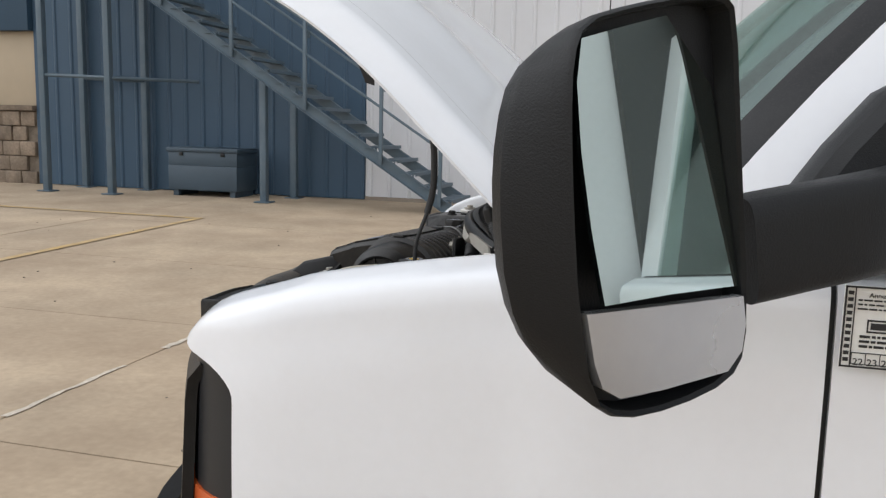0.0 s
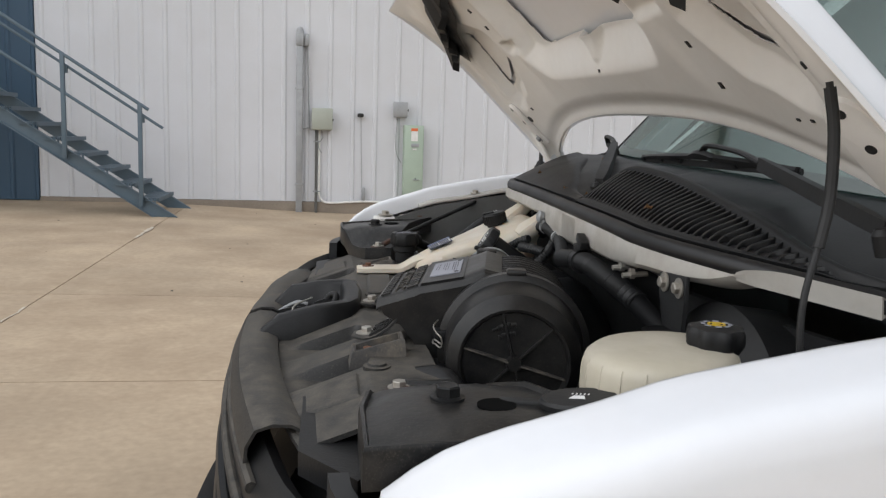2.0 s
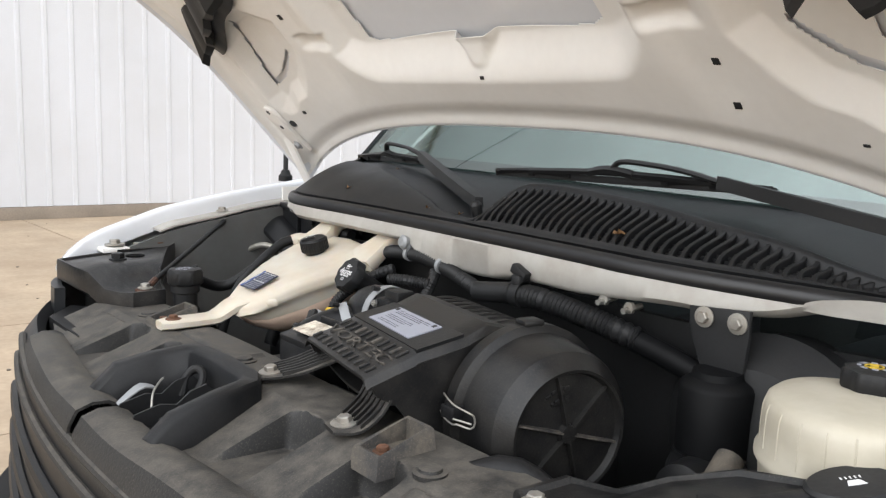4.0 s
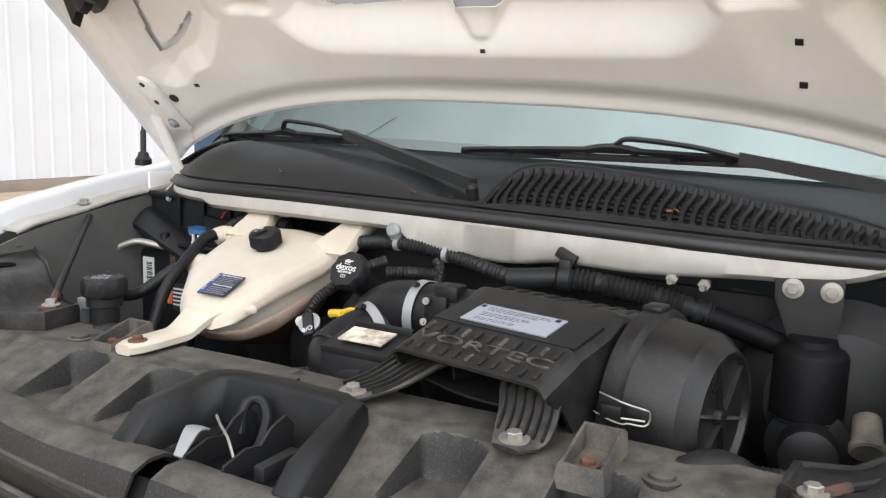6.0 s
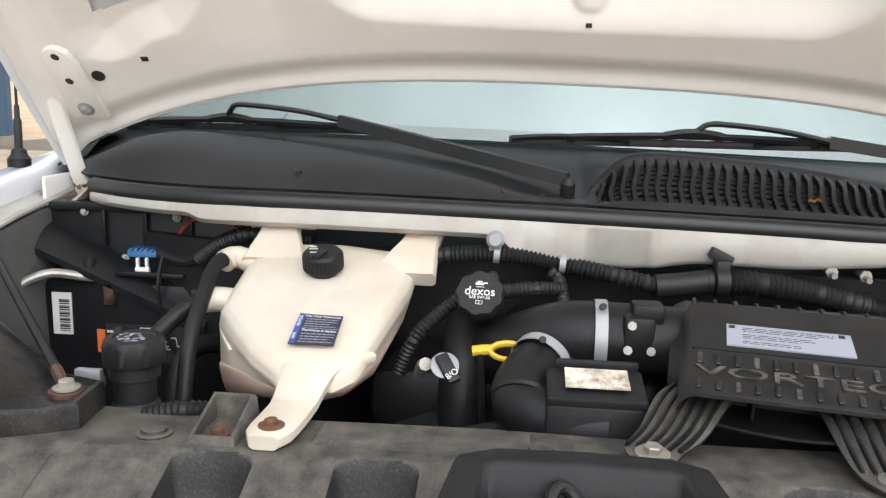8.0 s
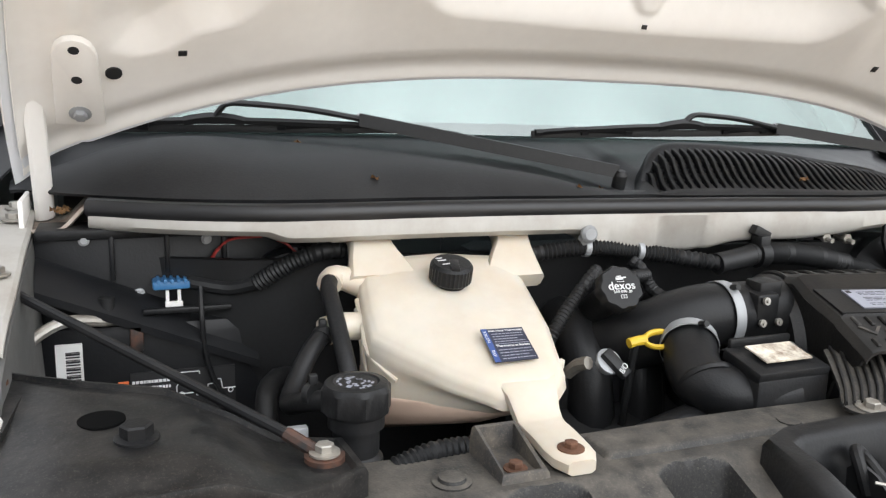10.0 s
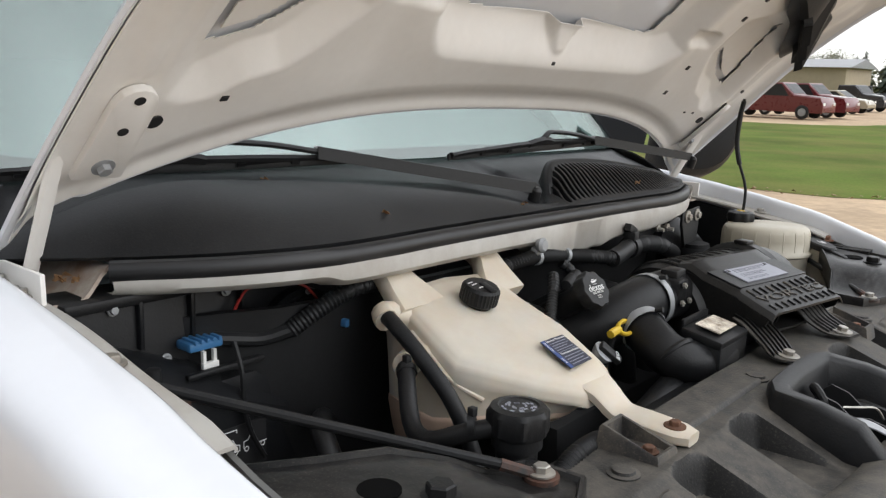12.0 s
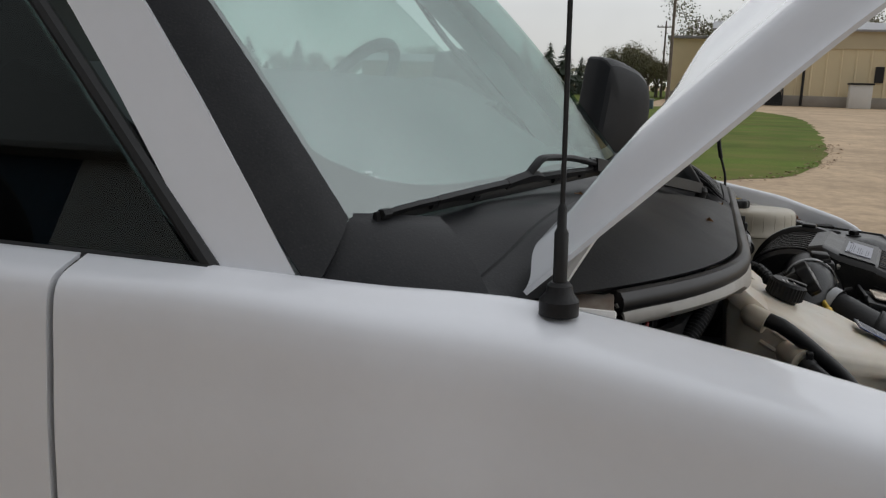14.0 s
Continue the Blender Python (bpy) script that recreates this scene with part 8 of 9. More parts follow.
for q in text_bars(0.0, 1.0, 0.0, 1.0, 5, 12, 0.45):
    box(bm, (F2, 0.684 - q[0] * 0.045, 1.012 - q[3] * 0.04), (F2 + 0.0008, 0.684 - q[2] * 0.045, 1.012 - q[1] * 0.04))
def outline(pts, w=0.0007):
    for a, b in zip(pts, pts[1:]):
        rod(bm, (F2, *a), (F2, *b), w, 4)
van_o = [(0.632, 0.988), (0.632, 0.998), (0.628, 1.004), (0.610, 1.004), (0.606, 0.997), (0.600, 0.995), (0.600, 0.988), (0.632, 0.988)]
outline(van_o)
trk = [(0.594, 0.988), (0.594, 0.997), (0.588, 0.998), (0.585, 1.003), (0.578, 1.003), (0.576, 0.990), (0.560, 0.990)]
outline(trk)
for y in (0.626, 0.606, 0.590, 0.566):
    outline([(y + 0.003 * math.cos(k), 0.987 + 0.003 * math.sin(k)) for k in lin(0, math.tau, 9)])
outline([(0.632, 1.012), (0.632, 1.016), (0.604, 1.016), (0.604, 1.012)])
part("outlines", bm, "ink_white", pic)
bar = hv_label("barcode_label", 0.738, 0.768, 1.000, 1.064, "label_white", "white barcode label")
bm = bmesh.new()
for k in range(16):
    box(bm, (F2, 0.741, 1.005 + k * 0.0032), (F2 + 0.0008, 0.757, 1.005 + k * 0.0032 + 0.001 + 0.0008 * (k % 3)))
part("bars", bm, "ink", bar)
# blue connector, its loom and red wires
bm = bmesh.new()
box(bm, (-0.115, 0.610, 1.120), (-0.085, 0.655, 1.131), 0.003)
conn = part("connector", bm, "blue", loom, "bright blue connector")
for k in range(5):
    bm = bmesh.new()
    box(bm, (-0.118, 0.614 + k * 0.008, 1.129), (-0.09, 0.618 + k * 0.008, 1.134), 0.001)
    part("connector_rib", bm, "blue", loom)
bm = bmesh.new()
for y in (0.622, 0.636):
    box(bm, (-0.118, y, 1.100), (-0.113, y + 0.004, 1.120))
box(bm, (-0.120, 0.620, 1.098), (-0.113, 0.641, 1.106), 0.001)
part("clip", bm, "label_white", conn, "white retainer clip")
bm = bmesh.new()
tube(bm, [(-0.10, 0.615, 1.127), (-0.112, 0.59, 1.123), (-0.125, 0.56, 1.120), (-0.145, 0.53, 1.130)], 0.009, 10, 0.01)
part("sleeve", bm, "dark", loom)
bm = bmesh.new()
tube(bm, [(-0.142, 0.533, 1.128), (-0.158, 0.50, 1.152), (-0.168, 0.46, 1.170), (-0.168, 0.42, 1.172), (-0.165, 0.36, 1.165)], 0.011, 12, ribs=0.0009, pitch=0.0052)
part("conduit", bm, "dark", loom)
bm = bmesh.new()
tube(bm, [(-0.098, 0.586, 1.128), (-0.098, 0.582, 1.152), (-0.096, 0.568, 1.171), (-0.095, 0.552, 1.178), (-0.095, 0.518, 1.179)], 0.0018, 5, 0.008)
part("red_wire", bm, "red", loom)
bm = bmesh.new()
tube(bm, [(-0.110, 0.500, 1.176), (-0.12, 0.489, 1.172), (-0.122, 0.467, 1.148), (-0.125, 0.45, 1.128)], 0.0018, 5, 0.008)
part("red_wire", bm, "red", loom)
bm = bmesh.new()
tube(bm, [(-0.099, 0.590, 1.128), (-0.099, 0.586, 1.148), (-0.097, 0.574, 1.166)], 0.0018, 5, 0.008)
part("red_wire", bm, "red", loom)
bm = bmesh.new()
box(bm, (-0.160, 0.449, 1.118), (-0.148, 0.457, 1.129), 0.002)
part("connector", bm, "blue", loom)
lines = new("coolant_lines")
lines.parent = van
bm = bmesh.new()
tube(bm, [(-0.118, 0.690, 1.088), (-0.128, 0.712, 1.090), (-0.150, 0.750, 1.099), (-0.165, 0.778, 1.091), (-0.180, 0.800, 1.074), (-0.19, 0.815, 1.05)], 0.0068, 10, 0.01)
part("steel_line", bm, "steel", lines, "bare metal refrigerant line")
bm = bmesh.new()
turned(bm, (-0.124, 0.708, 1.092), (0, 0, 1), [(0, 0.007), (0.01, 0.007), (0.011, 0.009), (0.026, 0.009), (0.027, 0.006)], 14)
part("valve_cap", bm, "dark", lines)
bm = bmesh.new()
tube(bm, [(-0.13, 0.46, 0.98), (-0.165, 0.50, 1.01), (-0.19, 0.525, 1.010), (-0.22, 0.535, 0.985), (-0.25, 0.535, 0.92)], 0.014, 12, 0.012)
part("heater_hose", bm, "black", lines, "grey-black heater hose")
bm = bmesh.new()
tube(bm, [(-0.49, 0.46, 1.03), (-0.485, 0.42, 1.038), (-0.48, 0.37, 1.035), (-0.47, 0.33, 1.02)], 0.011, 12, ribs=0.001, pitch=0.006)
part("corrugated_hose", bm, "black", lines)
bm = bmesh.new()
tube(bm, [(-0.44, 0.19, 0.98), (-0.44, 0.10, 1.005), (-0.435, 0.04, 1.01), (-0.44, -0.02, 1.0)], 0.022, 14, 0.015)
part("radiator_hose", bm, "black", lines)

# ---- left corner: brake reservoir, booster, washer filler ----
brk = new("brake_reservoir")
brk.parent = van
tagged(brk, label="yellowed white brake fluid reservoir")
bc, ax0, ax1 = Vector((-0.292, -0.680, 0.010)), Vector((0.80, 0.60, 0)).normalized(), Vector((-0.60, 0.80, 0)).normalized()
bm = bmesh.new()
loops = []
for z, k in ((0.96, 0.9), (1.03, 0.97), (1.065, 1.0), (1.068, 1.06), (1.073, 1.06), (1.077, 1.0), (1.10, 0.995), (1.115, 0.985), (1.123, 0.95), (1.128, 0.87), (1.130, 0.6), (1.1305, 0.2)):
    loops.append([bc + Vector((0, 0, z)) + (ax0 * 0.094 * math.cos(q * math.tau / 48) + ax1 * 0.074 * math.sin(q * math.tau / 48)) * k for q in range(48)])
rings(bm, loops)
part("body", bm, "brake", brk, sharp=50)
for q in range(20):
    # moulded stiffening ribs round the upper half
    th = (q + 0.5) * math.tau / 20
    bm = bmesh.new()
    side = ax0 * 0.094 * math.cos(th) + ax1 * 0.074 * math.sin(th)
    tube(bm, [bc + side * k + Vector((0, 0, z)) for z, k in ((1.079, 0.992), (1.098, 0.990), (1.114, 0.980), (1.122, 0.948))], 0.0012, 6, 0.006)
    part("rib", bm, "brake", brk)
bm = bmesh.new()
cc = Vector((-0.234, -0.676, 1.143))
seg = 64
rings(bm, [[cc + Vector((0, 0, h)) + Vector((math.cos(k * math.tau / seg), math.sin(k * math.tau / seg), 0)) * max(0.0005, r + (0.0016 * math.cos(k * math.tau / seg * 8) if r > 0.024 else 0)) for k in range(seg)]
           for h, r in ((-0.012, 0.024), (0.000, 0.0292), (0.011, 0.0292), (0.016, 0.0268), (0.0175, 0.019), (0.0182, 0.017), (0.018, 0.0))])
bcap = part("cap", bm, "black", brk, "black lobed cap with a yellow symbol", sharp=40)
bm = bmesh.new()
a = cc + Vector((0, 0, 0.0185))
rings(bm, [[a + Vector((math.cos(k * math.tau / 8), math.sin(k * math.tau / 8), 0)) * r + Vector((0, 0, h)) for k in range(8)] for h, r in ((0, 0.0095), (0.0008, 0.0095), (0.0008, 0.0075), (0, 0.0075))], caps=False)
turned(bm, a, (0, 0, 1), [(0, 0.0042), (0.0008, 0.0042)], 16)
part("symbol", bm, "yellow", bcap)
bm = bmesh.new()
for k in range(8):
    th = 0.4 + k * 0.8
    box(bm, (-0.003, -0.002, 0), (0.003, 0.002, 0.0006), 0, Matrix.Translation(a + Vector((math.cos(th) * 0.0135, math.sin(th) * 0.0135, 0.0002))) @ pose(0, 0, 0, 0, 0, math.degrees(th) + 90))
part("print", bm, "label_grey", bcap)
bm = bmesh.new()
turned(bm, (-0.08, -0.52, 1.02), (-1, -0.1, 0.05), [(0, 0.12), (0.06, 0.125), (0.075, 0.128), (0.085, 0.12), (0.12, 0.09), (0.13, 0.03)], 40)
part("brake_booster", bm, "dark", van, "black brake booster drum")
bm = bmesh.new()
prism(bm, [(-0.443, 1.177), (-0.444, 1.150), (-0.465, 1.105), (-0.469, 1.075), (-0.516, 1.075), (-0.519, 1.105), (-0.523, 1.150), (-0.523, 1.183)], 0.006, Matrix(((0, 0, 1, -0.202), (1, 0, 0, 0), (0, 1, 0, 0), (0, 0, 0, 1))), 0.001)
mb = part("mount_bracket", bm, "dark", van, "black bracket bolted to the cowl")
for y in (-0.465, -0.509):
    bolt("bolt", (-0.203, y, 1.167), (-1, 0, 0), 0.0075, mb, "steel", 1.7)
wash = new("washer_filler")
wash.parent = van
tagged(wash, label="black washer fluid cap with a spray symbol")
bm = bmesh.new()
w0 = Vector((-0.392, -0.735, 1.092))
m = Matrix.Translation(w0) @ pose(0, 0, 0, 6, -8, -35)
rings(bm, [[m @ Vector((math.cos(k * math.tau / 32) * 0.040 * q, math.sin(k * math.tau / 32) * 0.026 * q, h)) for k in range(32)] for h, q in ((0, 0.95), (0.003, 1.0), (0.011, 1.0), (0.014, 0.92), (0.0145, 0.3))])
box(bm, (-0.085, -0.007, 0.002), (-0.03, 0.007, 0.010), 0.003, m)
wcap = part("flap_cap", bm, "dark", wash)
bm = bmesh.new()
q = [m @ Vector((x, y, 0.0146)) for x, y in ((-0.008, -0.007), (0.008, -0.007), (0.005, 0.0), (-0.005, 0.0))]
rings(bm, [q, [p + Vector((0, 0, 0.0006)) for p in q]])
for k in range(5):
    x = -0.008 + k * 0.004
    box(bm, (x - 0.0006, 0.003, 0.0146), (x + 0.0006, 0.006, 0.0152), 0, m)
part("spray_symbol", bm, "ink_white", wcap)
bm = bmesh.new()
rod(bm, w0 - Vector((0, 0, 0.14)), w0, 0.024, 16)
part("neck", bm, "brake", wash)
# dark hoses low behind the radiator on this side
bm = bmesh.new()
tube(bm, [(-0.52, -0.40, 1.02), (-0.48, -0.44, 1.03), (-0.46, -0.50, 0.99), (-0.47, -0.56, 0.93)], 0.017, 12, 0.015)
tube(bm, [(-0.50, -0.36, 0.99), (-0.45, -0.42, 0.95), (-0.43, -0.5, 0.9)], 0.017, 12, 0.015)
part("radiator_hose", bm, "black", lines)

# small black drum hung under the bolted bracket, and a sensor plug beside it
bm = bmesh.new()
turned(bm, (-0.212, -0.494, 1.012), (0, 0, 1), [(0, 0.0), (0, 0.040), (0.003, 0.0435), (0.078, 0.0435), (0.084, 0.040), (0.090, 0.030), (0.098, 0.028)], 40)
drum = part("drum", bm, "deep_black", mb, "satin black round canister")
bm = bmesh.new()
turned(bm, (-0.212, -0.494, 1.010), (0, 0, 1), [(0, 0.0405), (0.0, 0.0445), (0.003, 0.0445), (0.003, 0.0405)], 40)
part("lip", bm, "black", drum)
bm = bmesh.new()
turned(bm, (-0.315, -0.566, 1.022), (-0.45, -0.05, -0.35), [(-0.035, 0.015), (-0.004, 0.0165), (0.0, 0.019), (0.008, 0.019), (0.010, 0.016), (0.010, 0.0)], 28)
part("sensor_plug", bm, "bracket", van, "dull metal sensor plug")
bm = bmesh.new()
tube(bm, [(-0.505, -0.375, 1.022), (-0.485, -0.412, 1.022), (-0.462, -0.45, 1.020), (-0.444, -0.492, 1.018), (-0.430, -0.54, 1.018), (-0.423, -0.58, 1.012)], 0.0075, 10, ribs=0.0008, pitch=0.005)
part("conduit", bm, "black", lines)
bm = bmesh.new()
tube(bm, [(-0.30, -0.34, 0.94), (-0.33, -0.46, 0.95), (-0.36, -0.54, 0.93), (-0.40, -0.60, 0.90)], 0.011, 12, ribs=0.0009, pitch=0.006)
part("conduit", bm, "black", lines)
bm = bmesh.new()
turned(bm, (-0.22, -0.50, 0.98), (-1, -0.1, 0.05), [(0, 0.05), (0.02, 0.05), (0.03, 0.035), (0.07, 0.033), (0.075, 0.02)], 24)
part("master_cylinder", bm, "black", brk)

# ---- prop rod ----
prop = new("prop_rod")
prop.parent = van
tagged(prop, label="black foam-sleeved hood prop rod")
bm = bmesh.new()
tube(bm, [(-0.20, -0.778, 1.13), (-0.202, -0.775, 1.20), (-0.185, -0.765, 1.26), (-0.176, -0.762, 1.30), (-0.178, -0.76, 1.36), (-0.186, -0.758, 1.405)], 0.0034, 10, 0.012)
part("rod", bm, "dark", prop)
bm = bmesh.new()
tube(bm, [(-0.186, -0.766, 1.255), (-0.177, -0.762, 1.30), (-0.178, -0.76, 1.36), (-0.185, -0.758, 1.40)], 0.0056, 10, 0.012)
part("sleeve", bm, "dark", prop)


# ---- hood fittings ----
LEAN[0] = 0.02
def hood_hole(u, y, du, dy, parent):
    p, n = on_hood(u, y, 0.0022)
    m = seat_on(p, n, HU)
    bm = bmesh.new()
    box(bm, (-dy, -du, -0.002), (dy, du, 0.0006), 0.0003, m)
    return part("hole", bm, "ink", parent)


inner = bpy.data.objects["inner_panel"]
for u, y, du, dy in ((0.236, -0.455, 0.005, 0.005), (0.305, -0.450, 0.005, 0.005), (0.274, 0.0, 0.003, 0.004), (0.205, 0.62, 0.004, 0.005), (0.190, -0.605, 0.002, 0.004), (0.192, -0.640, 0.002, 0.004),
                     (0.445, 0.44, 0.006, 0.005), (0.445, -0.46, 0.006, 0.005), (0.50, 0.44, 0.006, 0.005), (0.50, -0.46, 0.006, 0.005), (0.52, 0.66, 0.006, 0.004), (0.52, -0.66, 0.006, 0.004), (0.17, -0.735, 0.006, 0.003), (0.23, -0.735, 0.006, 0.003), (0.28, -0.735, 0.004, 0.003)):
    hood_hole(u, y, du, dy, inner)
for s in (-1, 1):
    p, n = on_hood(0.174, s * 0.698)
    m = seat_on(p, n, HU)
    bm = bmesh.new()
    turned(bm, p + n * 0.001, n, [(0, 0.0095), (0.0026, 0.0095), (0.0027, 0)], 16)
    part("hole", bm, "ink", inner)
    # hinge: plate on the hood, arm down to the body
    hinge = new("hood_hinge")
    hinge.parent = van
    bm = bmesh.new()
    a, b = on_hood(0.095, s * 0.738)[0], on_hood(0.235, s * 0.738)[0]
    d = (b - a).normalized()
    nn = on_hood(0.15, s * 0.735)[1]
    x_ = d.cross(nn).normalized()
    m = Matrix((x_, d, nn)).transposed().to_4x4()
    m.translation = a + nn * 0.003
    L = (b - a).length
    outline_ = [(-0.028, -0.005), (0.028, -0.005), (0.024, L * 0.8)] + [(0.022 * math.cos(k), L * 0.85 + 0.022 * math.sin(k)) for k in lin(0.1, 3.04, 7)] + [(-0.024, L * 0.8)]
    prism(bm, outline_, 0.010, m, 0.0015)
    part("plate", bm, "primer", hinge)
    for f in (0.55, 0.9):
        bm = bmesh.new()
        turned(bm, a.lerp(b, f) + nn * 0.012, nn, [(0, 0.006), (0.0016, 0.006), (0.0017, 0)], 12)
        part("hole", bm, "ink", hinge)
    bolt("bolt", a.lerp(b, 0.12) + nn * 0.012, nn, 0.008, hinge, "galv", 1.6)
    bm = bmesh.new()
    dz = -0.0156
    top, low = Vector((-0.100, s * 0.768, 1.392 + dz)), Vector((0.006, s * 0.779, 1.196 + dz))
    notch = Vector((-0.080, s * 0.776, 1.352 + dz))
    tube(bm, [top, notch, notch.lerp(low, 0.5), low], 0.0125, 8, 0.01, flat=0.4)
    part("arm", bm, "primer", hinge)
    bm = bmesh.new()
    box(bm, (-0.055, s * 0.808 - 0.008, 1.178), (0.035, s * 0.808 + 0.018, 1.186), 0.003)
    part("foot", bm, "primer", hinge)
    bolt("bolt", (0.018, s * 0.810, 1.187), (0, 0, 1), 0.0085, hinge, "steel", 1.8)
    bolt("bolt", (-0.031, s * 0.810, 1.186), (0, 0, 1), 0.0085, hinge, "steel", 1.8)
    # torn black rubber strip along the hood's front corner
    r = random.Random(31 + s)
    bm = bmesh.new()
    prev = None
    N = 48
    for k in range(N + 1):
        f = k / N
        y = s * (0.10 + 0.62 * f)
        u = 0.575 - 0.025 * ease(0.55, 0.7, f) - 0.095 * ease(0.72, 1.0, f)
        p, n = on_hood(u, y, 0.004)
        ragged = abs(noise.noise(Vector((k * 0.45, s * 3, 0))))
        drop = 0.008 + 0.012 * ragged + (0.034 + 0.07 * ragged) * ease(0.62, 0.75, f) + (0.012 if k % 9 in (3, 4) else 0)
        wide = 0.016 + 0.044 * ease(0.55, 0.75, f)
        side = Vector((r.uniform(-0.006, 0.006), r.uniform(-0.004, 0.004), 0))
        q = [p - HU * wide + n * 0.002, p - HU * wide * 0.4 + n * 0.012 + side, p + side + Vector((0.012, 0, -drop)), p + side * 0.5 + Vector((-0.004, 0, -drop * 0.93)), p + HU * wide + n * 0.010 + side, p + HU * wide * 1.2]
        q = [bm.verts.new(c) for c in q]
        if prev:
            for i in range(6):
                j = (i + 1) % 6
                bm.faces.new((prev[i], prev[j], q[j], q[i]))
        else:
            bm.faces.new(q)
        prev = q
    bm.faces.new(prev)
    part("torn_seal", bm, "dark", hood, "torn black rubber strip")

LEAN[0] = 0.0
# ---- wipers ----
def wiper(pivot, elbow, hook, e0, e1, k=1.0):
    w = new("wiper")
    w.parent = van
    pivot, elbow, hook, e0, e1 = (Vector(p) for p in (pivot, elbow, hook, e0, e1))
    bm = bmesh.new()
    turned(bm, pivot - Vector((0, 0, 0.02)), (-0.3, 0, 1), [(0, 0.010), (0.022, 0.010), (0.028, 0.006)], 14)
    d = (elbow - pivot)
    side = Vector((0, 0, 1)).cross(d).normalized()
    rings(bm, [[c + side * w_ + Vector((0, 0, h)) for w_, h in ((-q, -0.004), (q, -0.004), (q * 0.8, 0.014), (-q * 0.8, 0.014))] for c, q in ((pivot, 0.011 * k), (pivot + d * 0.12, 0.015 * k), (pivot + d * 0.5, 0.016 * k), (elbow, 0.011 * k))])
    arm = part("arm", bm, "dark", w)
    bm = bmesh.new()
    tube(bm, [elbow + Vector((0, 0, 0.006)), elbow.lerp(hook, 0.35) + Vector((0, 0, 0.012)), elbow.lerp(hook, 0.75) + Vector((-0.006, 0, 0.012)), elbow.lerp(hook, 0.92) + Vector((-0.010, 0, 0.008)), (e0 + e1) / 2 + Vector((-0.014, 0, 0.014))], 0.0062, 8, 0.01, flat=0.7)
    part("arm_bar", bm, "dark", w)
    turned(bm := bmesh.new(), elbow + Vector((0, 0, 0.011)), (-0.2, 0, 1), [(0, 0.0045), (0.002, 0.0045), (0.0025, 0.0)], 10)
    part("rivet", bm, "galv", arm)
    up = Vector((-0.010, 0, 0.010))
    bm = bmesh.new()
    tube(bm, [e0.lerp(e1, t) for t in lin(0, 1, 9)], 0.0030, 6, 0.02, flat=2.2)
    part("rubber", bm, "dark", w)
    # main yoke with slots, two small yokes under it, and the end clips
    long = (e1 - e0).normalized()
    def bar(t0, t1, h0, h1, wide, tall, n=12):
        loops = []
        for q in lin(0, 1, n):
            c = e0.lerp(e1, t0 + (t1 - t0) * q) + up * (h0 + (h1 - h0) * math.sin(math.pi * q))
            a, b = Vector((0.7, 0, 0.7)), up.normalized()
            loops.append([c - a * wide - b * tall, c + a * wide - b * tall, c + a * wide * 0.7 + b * tall, c - a * wide * 0.7 + b * tall])
        rings(bm, loops)
    bm = bmesh.new()
    bar(0.17, 0.83, 0.75, 1.25, 0.0045, 0.0032)
    bar(0.42, 0.58, 1.15, 1.75, 0.0062, 0.0045, 6)
    part("bridge", bm, "dark", w)
    for t0, t1 in ((0.02, 0.32), (0.68, 0.98)):
        bm = bmesh.new()
        bar(t0, t1, 0.35, 0.75, 0.0038, 0.0030, 8)
        part("yoke", bm, "black", w)
    for t in (0.02, 0.17, 0.32, 0.68, 0.83, 0.98):
        bm = bmesh.new()
        c = e0.lerp(e1, t)
        rod(bm, c - long * 0.006 + up * 0.3, c + long * 0.006 + up * 0.3, 0.0055, 6)
        part("clip", bm, "black", w)


wiper((-0.140, 0.015, 1.256), (0.005, 0.36, 1.320), (0.062, 0.56, 1.336), (-0.006, 0.302, 1.312), (0.155, 0.815, 1.303), 0.78)
wiper((-0.085, -0.72, 1.262), (-0.030, -0.36, 1.312), (-0.022, -0.17, 1.330), (-0.024, 0.099, 1.306), (-0.012, -0.436, 1.309), 0.48)

# ---- antenna ----
ant = new("antenna")
ant.parent = van
tagged(ant, label="thin black whip antenna on a rubber base")
bm = bmesh.new()
A0 = Vector((-0.036, 0.862, 1.252))
ad = Vector((0.02, 0.0, 1.0)).normalized()
turned(bm, A0, ad, [(-0.012, 0.0175), (0.001, 0.0175), (0.007, 0.0125), (0.014, 0.011), (0.017, 0.008)], 20)
part("base", bm, "black", ant)
bm = bmesh.new()
turned(bm, A0 + ad * 0.015, ad, [(0, 0.0062), (0.045, 0.0062), (0.049, 0.0042), (0.066, 0.004), (0.07, 0.0025)], 12)
part("ferrule", bm, "dark", ant)
bm = bmesh.new()
rod(bm, A0 + ad * 0.08, A0 + ad * 0.80, 0.0024, 6)
part("mast", bm, "dark", ant)

# ---- door sticker by the left door edge ----
SX, SZ, SW, SH = 0.4225, 1.217, 0.104, 0.104


def on_sticker(name, mat, rects, parent):
    """Printed bars: rectangles in shares of the sticker's width and height, from its top left corner."""
    bm = bmesh.new()
    for u0, v0, u1, v1 in rects:
        box(bm, (SX + u0 * SW, -0.9862, SZ - v1 * SH), (SX + u1 * SW, -0.9848, SZ - v0 * SH))
    return tagged(part(name, bm, mat, parent), kind="stuff")


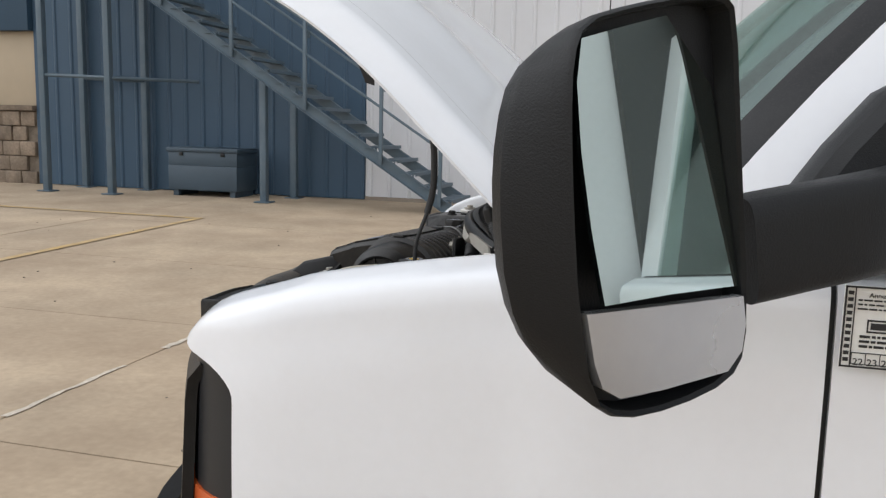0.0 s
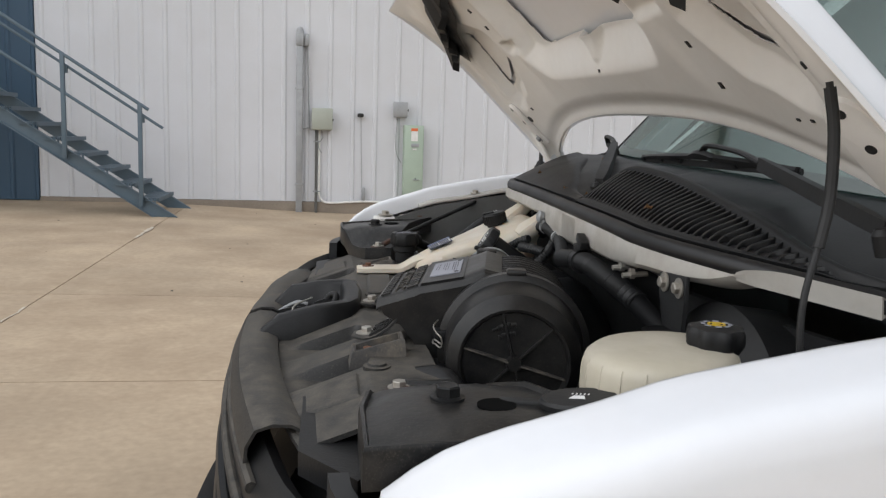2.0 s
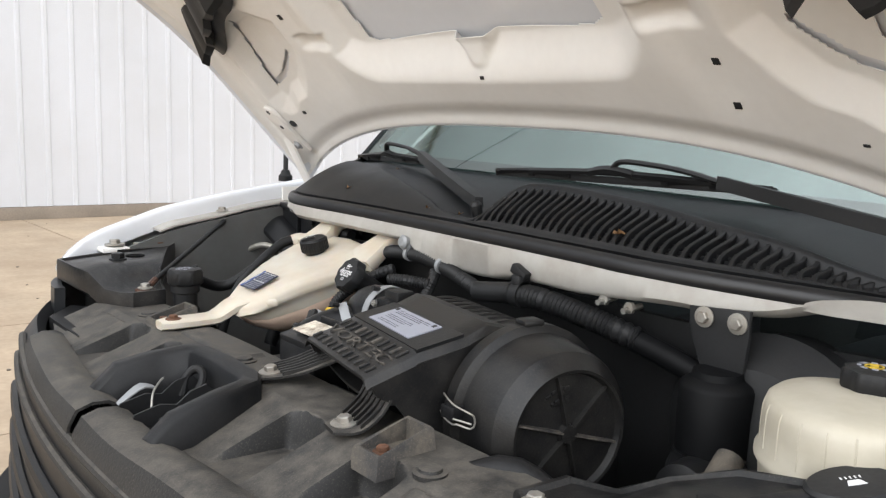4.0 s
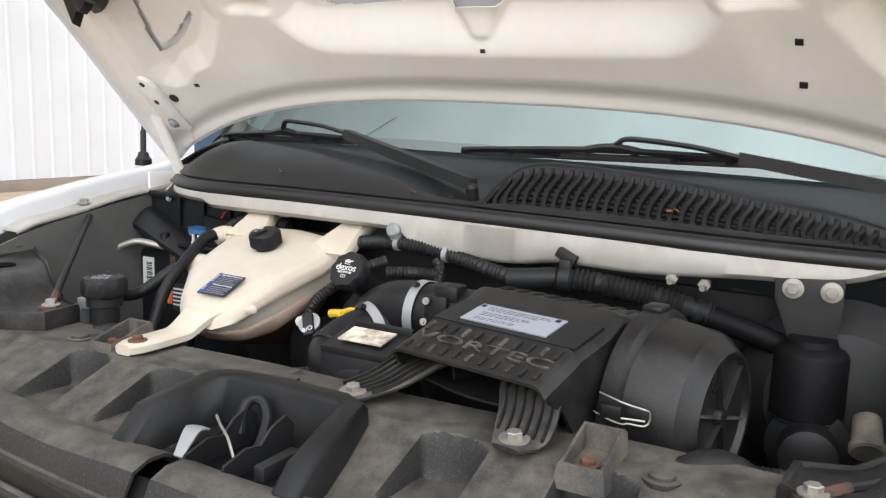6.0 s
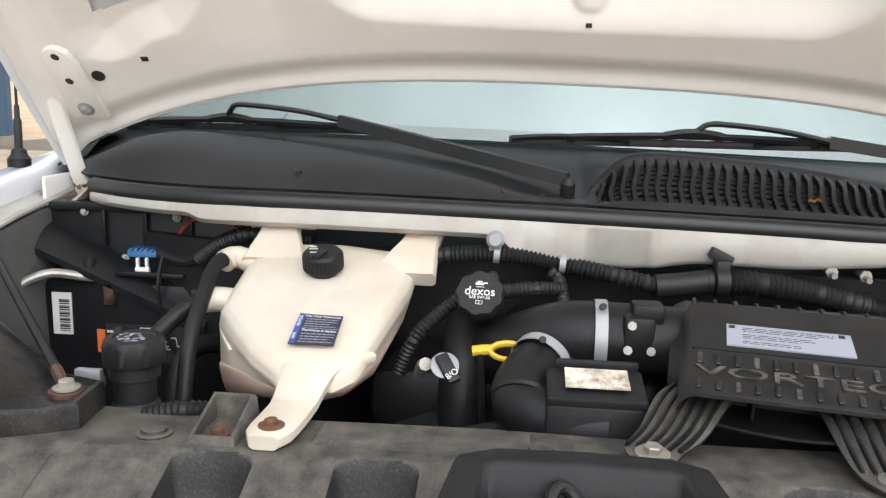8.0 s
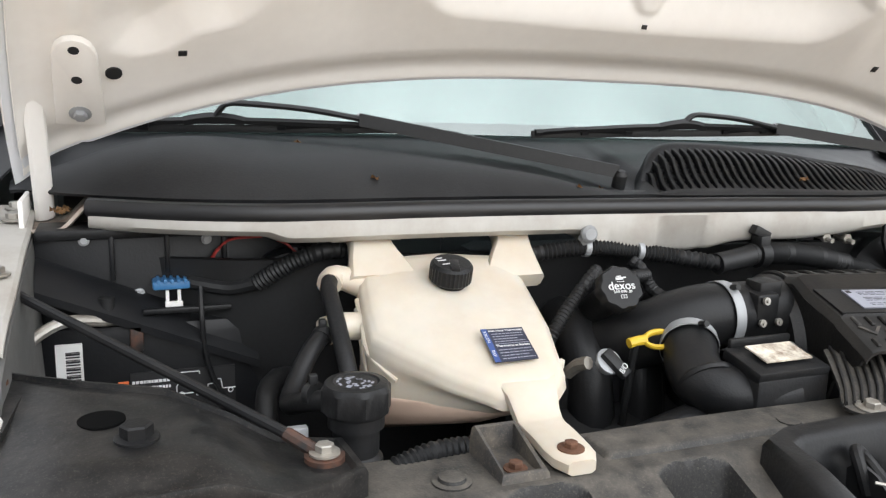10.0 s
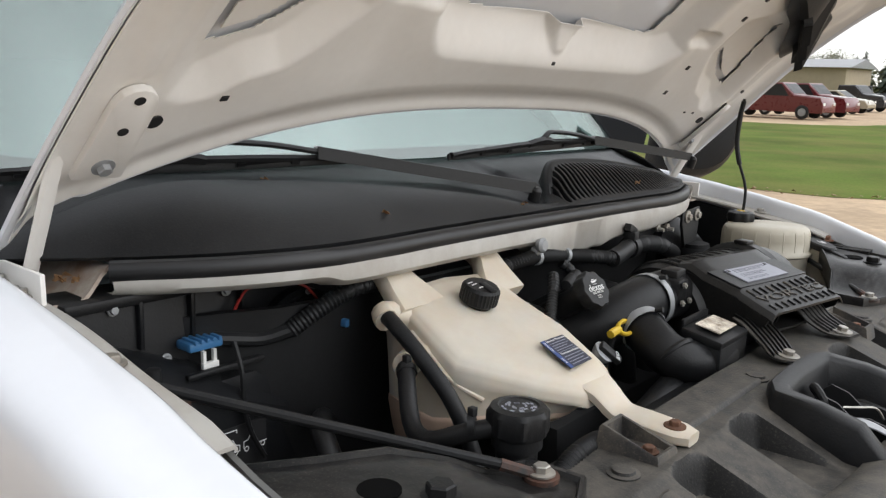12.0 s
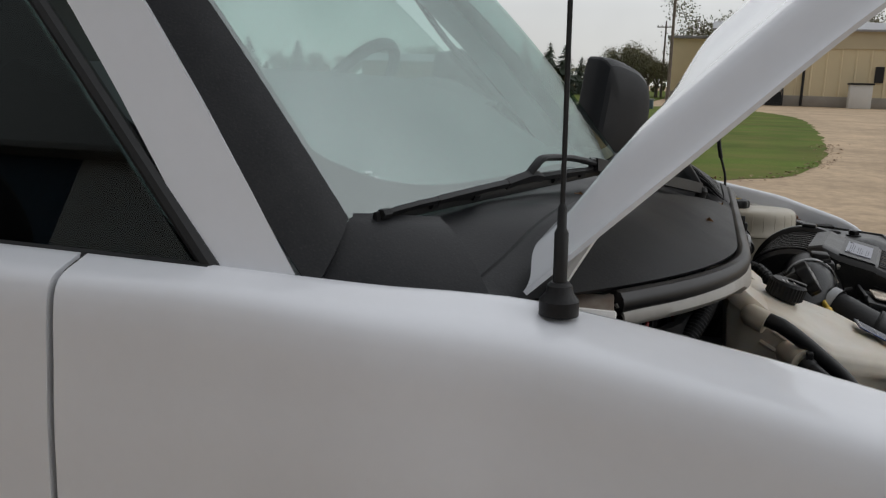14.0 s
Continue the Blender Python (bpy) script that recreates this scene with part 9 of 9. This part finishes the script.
bm = bmesh.new()
box(bm, (SX, -0.985, SZ - SH), (SX + SW, -0.979, SZ))
sticker = part("inspection_sticker", bm, "label_white", van, "white inspection certificate sticker")
on_sticker("border", "ink", [(0, 0, 1, 0.022), (0, 0.978, 1, 1), (0, 0, 0.022, 1), (0.978, 0, 1, 1), (0.11, 0.02, 0.122, 0.98)], sticker)
on_sticker("print", "ink", [(q[0], q[1], q[2], q[3]) for q in text_bars(0.15, 0.95, 0.14, 0.30, 3, 21, 0.35) + text_bars(0.2, 0.9, 0.58, 0.76, 3, 22, 0.5)], sticker)
on_sticker("month_marks", "ink", [(0.035, v, 0.095, v + 0.045) for v in lin(0.06, 0.88, 11)], sticker)
on_sticker("logo_shape", "ink", [(0.27, 0.40, 0.73, 0.42), (0.27, 0.54, 0.73, 0.56), (0.27, 0.40, 0.285, 0.56), (0.715, 0.40, 0.73, 0.56), (0.31, 0.44, 0.69, 0.52)], sticker)
words("title", "Annual Inspection", 0.0085, Matrix(((1, 0, 0, SX + 0.56 * SW), (0, 0, -1, -0.9855), (0, 1, 0, SZ - 0.105 * SH), (0, 0, 0, 1))), "ink", sticker)
for i, txt in enumerate(("22", "23", "24", "25", "26")):
    x = SX + (0.205 + 0.158 * i) * SW
    words("year", txt, 0.0125, Matrix(((1, 0, 0, x), (0, 0, -1, -0.9855), (0, 1, 0, SZ - 0.93 * SH), (0, 0, 0, 1))), "ink", sticker)
on_sticker("year_boxes", "ink", [(0.125 + 0.158 * i, 0.81, 0.133 + 0.158 * i, 0.96) for i in range(6)] + [(0.125, 0.81, 0.92, 0.82), (0.125, 0.95, 0.92, 0.96)], sticker)

# ---- dry leaves on the cowl ----
def dry_leaf(x, y, z, size, turn):
    t = thing("dry_leaf", "curled dry brown leaf lying on the black cowl", "leaf", "dry leaves", at=(x, y, z))
    t.rotation_euler = (0.3, 0.2, radians(turn))
    bm = bmesh.new()
    n = 10
    c = bm.verts.new((0, 0, 0.002))
    vs = [bm.verts.new((size * (1.0 if k % 2 else 0.72) * math.cos(k * math.tau / n), size * 0.62 * (1.0 if k % 2 else 0.7) * math.sin(k * math.tau / n), 0.004 * math.cos(k * 1.9) + 0.002)) for k in range(n)]
    for k in range(n):
        bm.faces.new((c, vs[k], vs[(k + 1) % n]))
    bmesh.ops.solidify(bm, geom=bm.faces[:], thickness=0.0008)
    part("blade", bm, "leaf_brown", t)


for x, y, s_, tr in ((-0.155, 0.385, 0.010, 20), (-0.178, 0.103, 0.008, 70), (-0.168, -0.302, 0.010, 100), (-0.15, 0.05, 0.006, 0), (0.01, 0.45, 0.007, 40), (-0.045, 0.765, 0.011, 10), (-0.03, 0.755, 0.010, 80), (-0.055, 0.752, 0.008, 130)):
    z = cowl_at(x, y).z + 0.02 * y + 0.003 if y < 0.7 else 1.212
    dry_leaf(x, y, z, s_, tr)
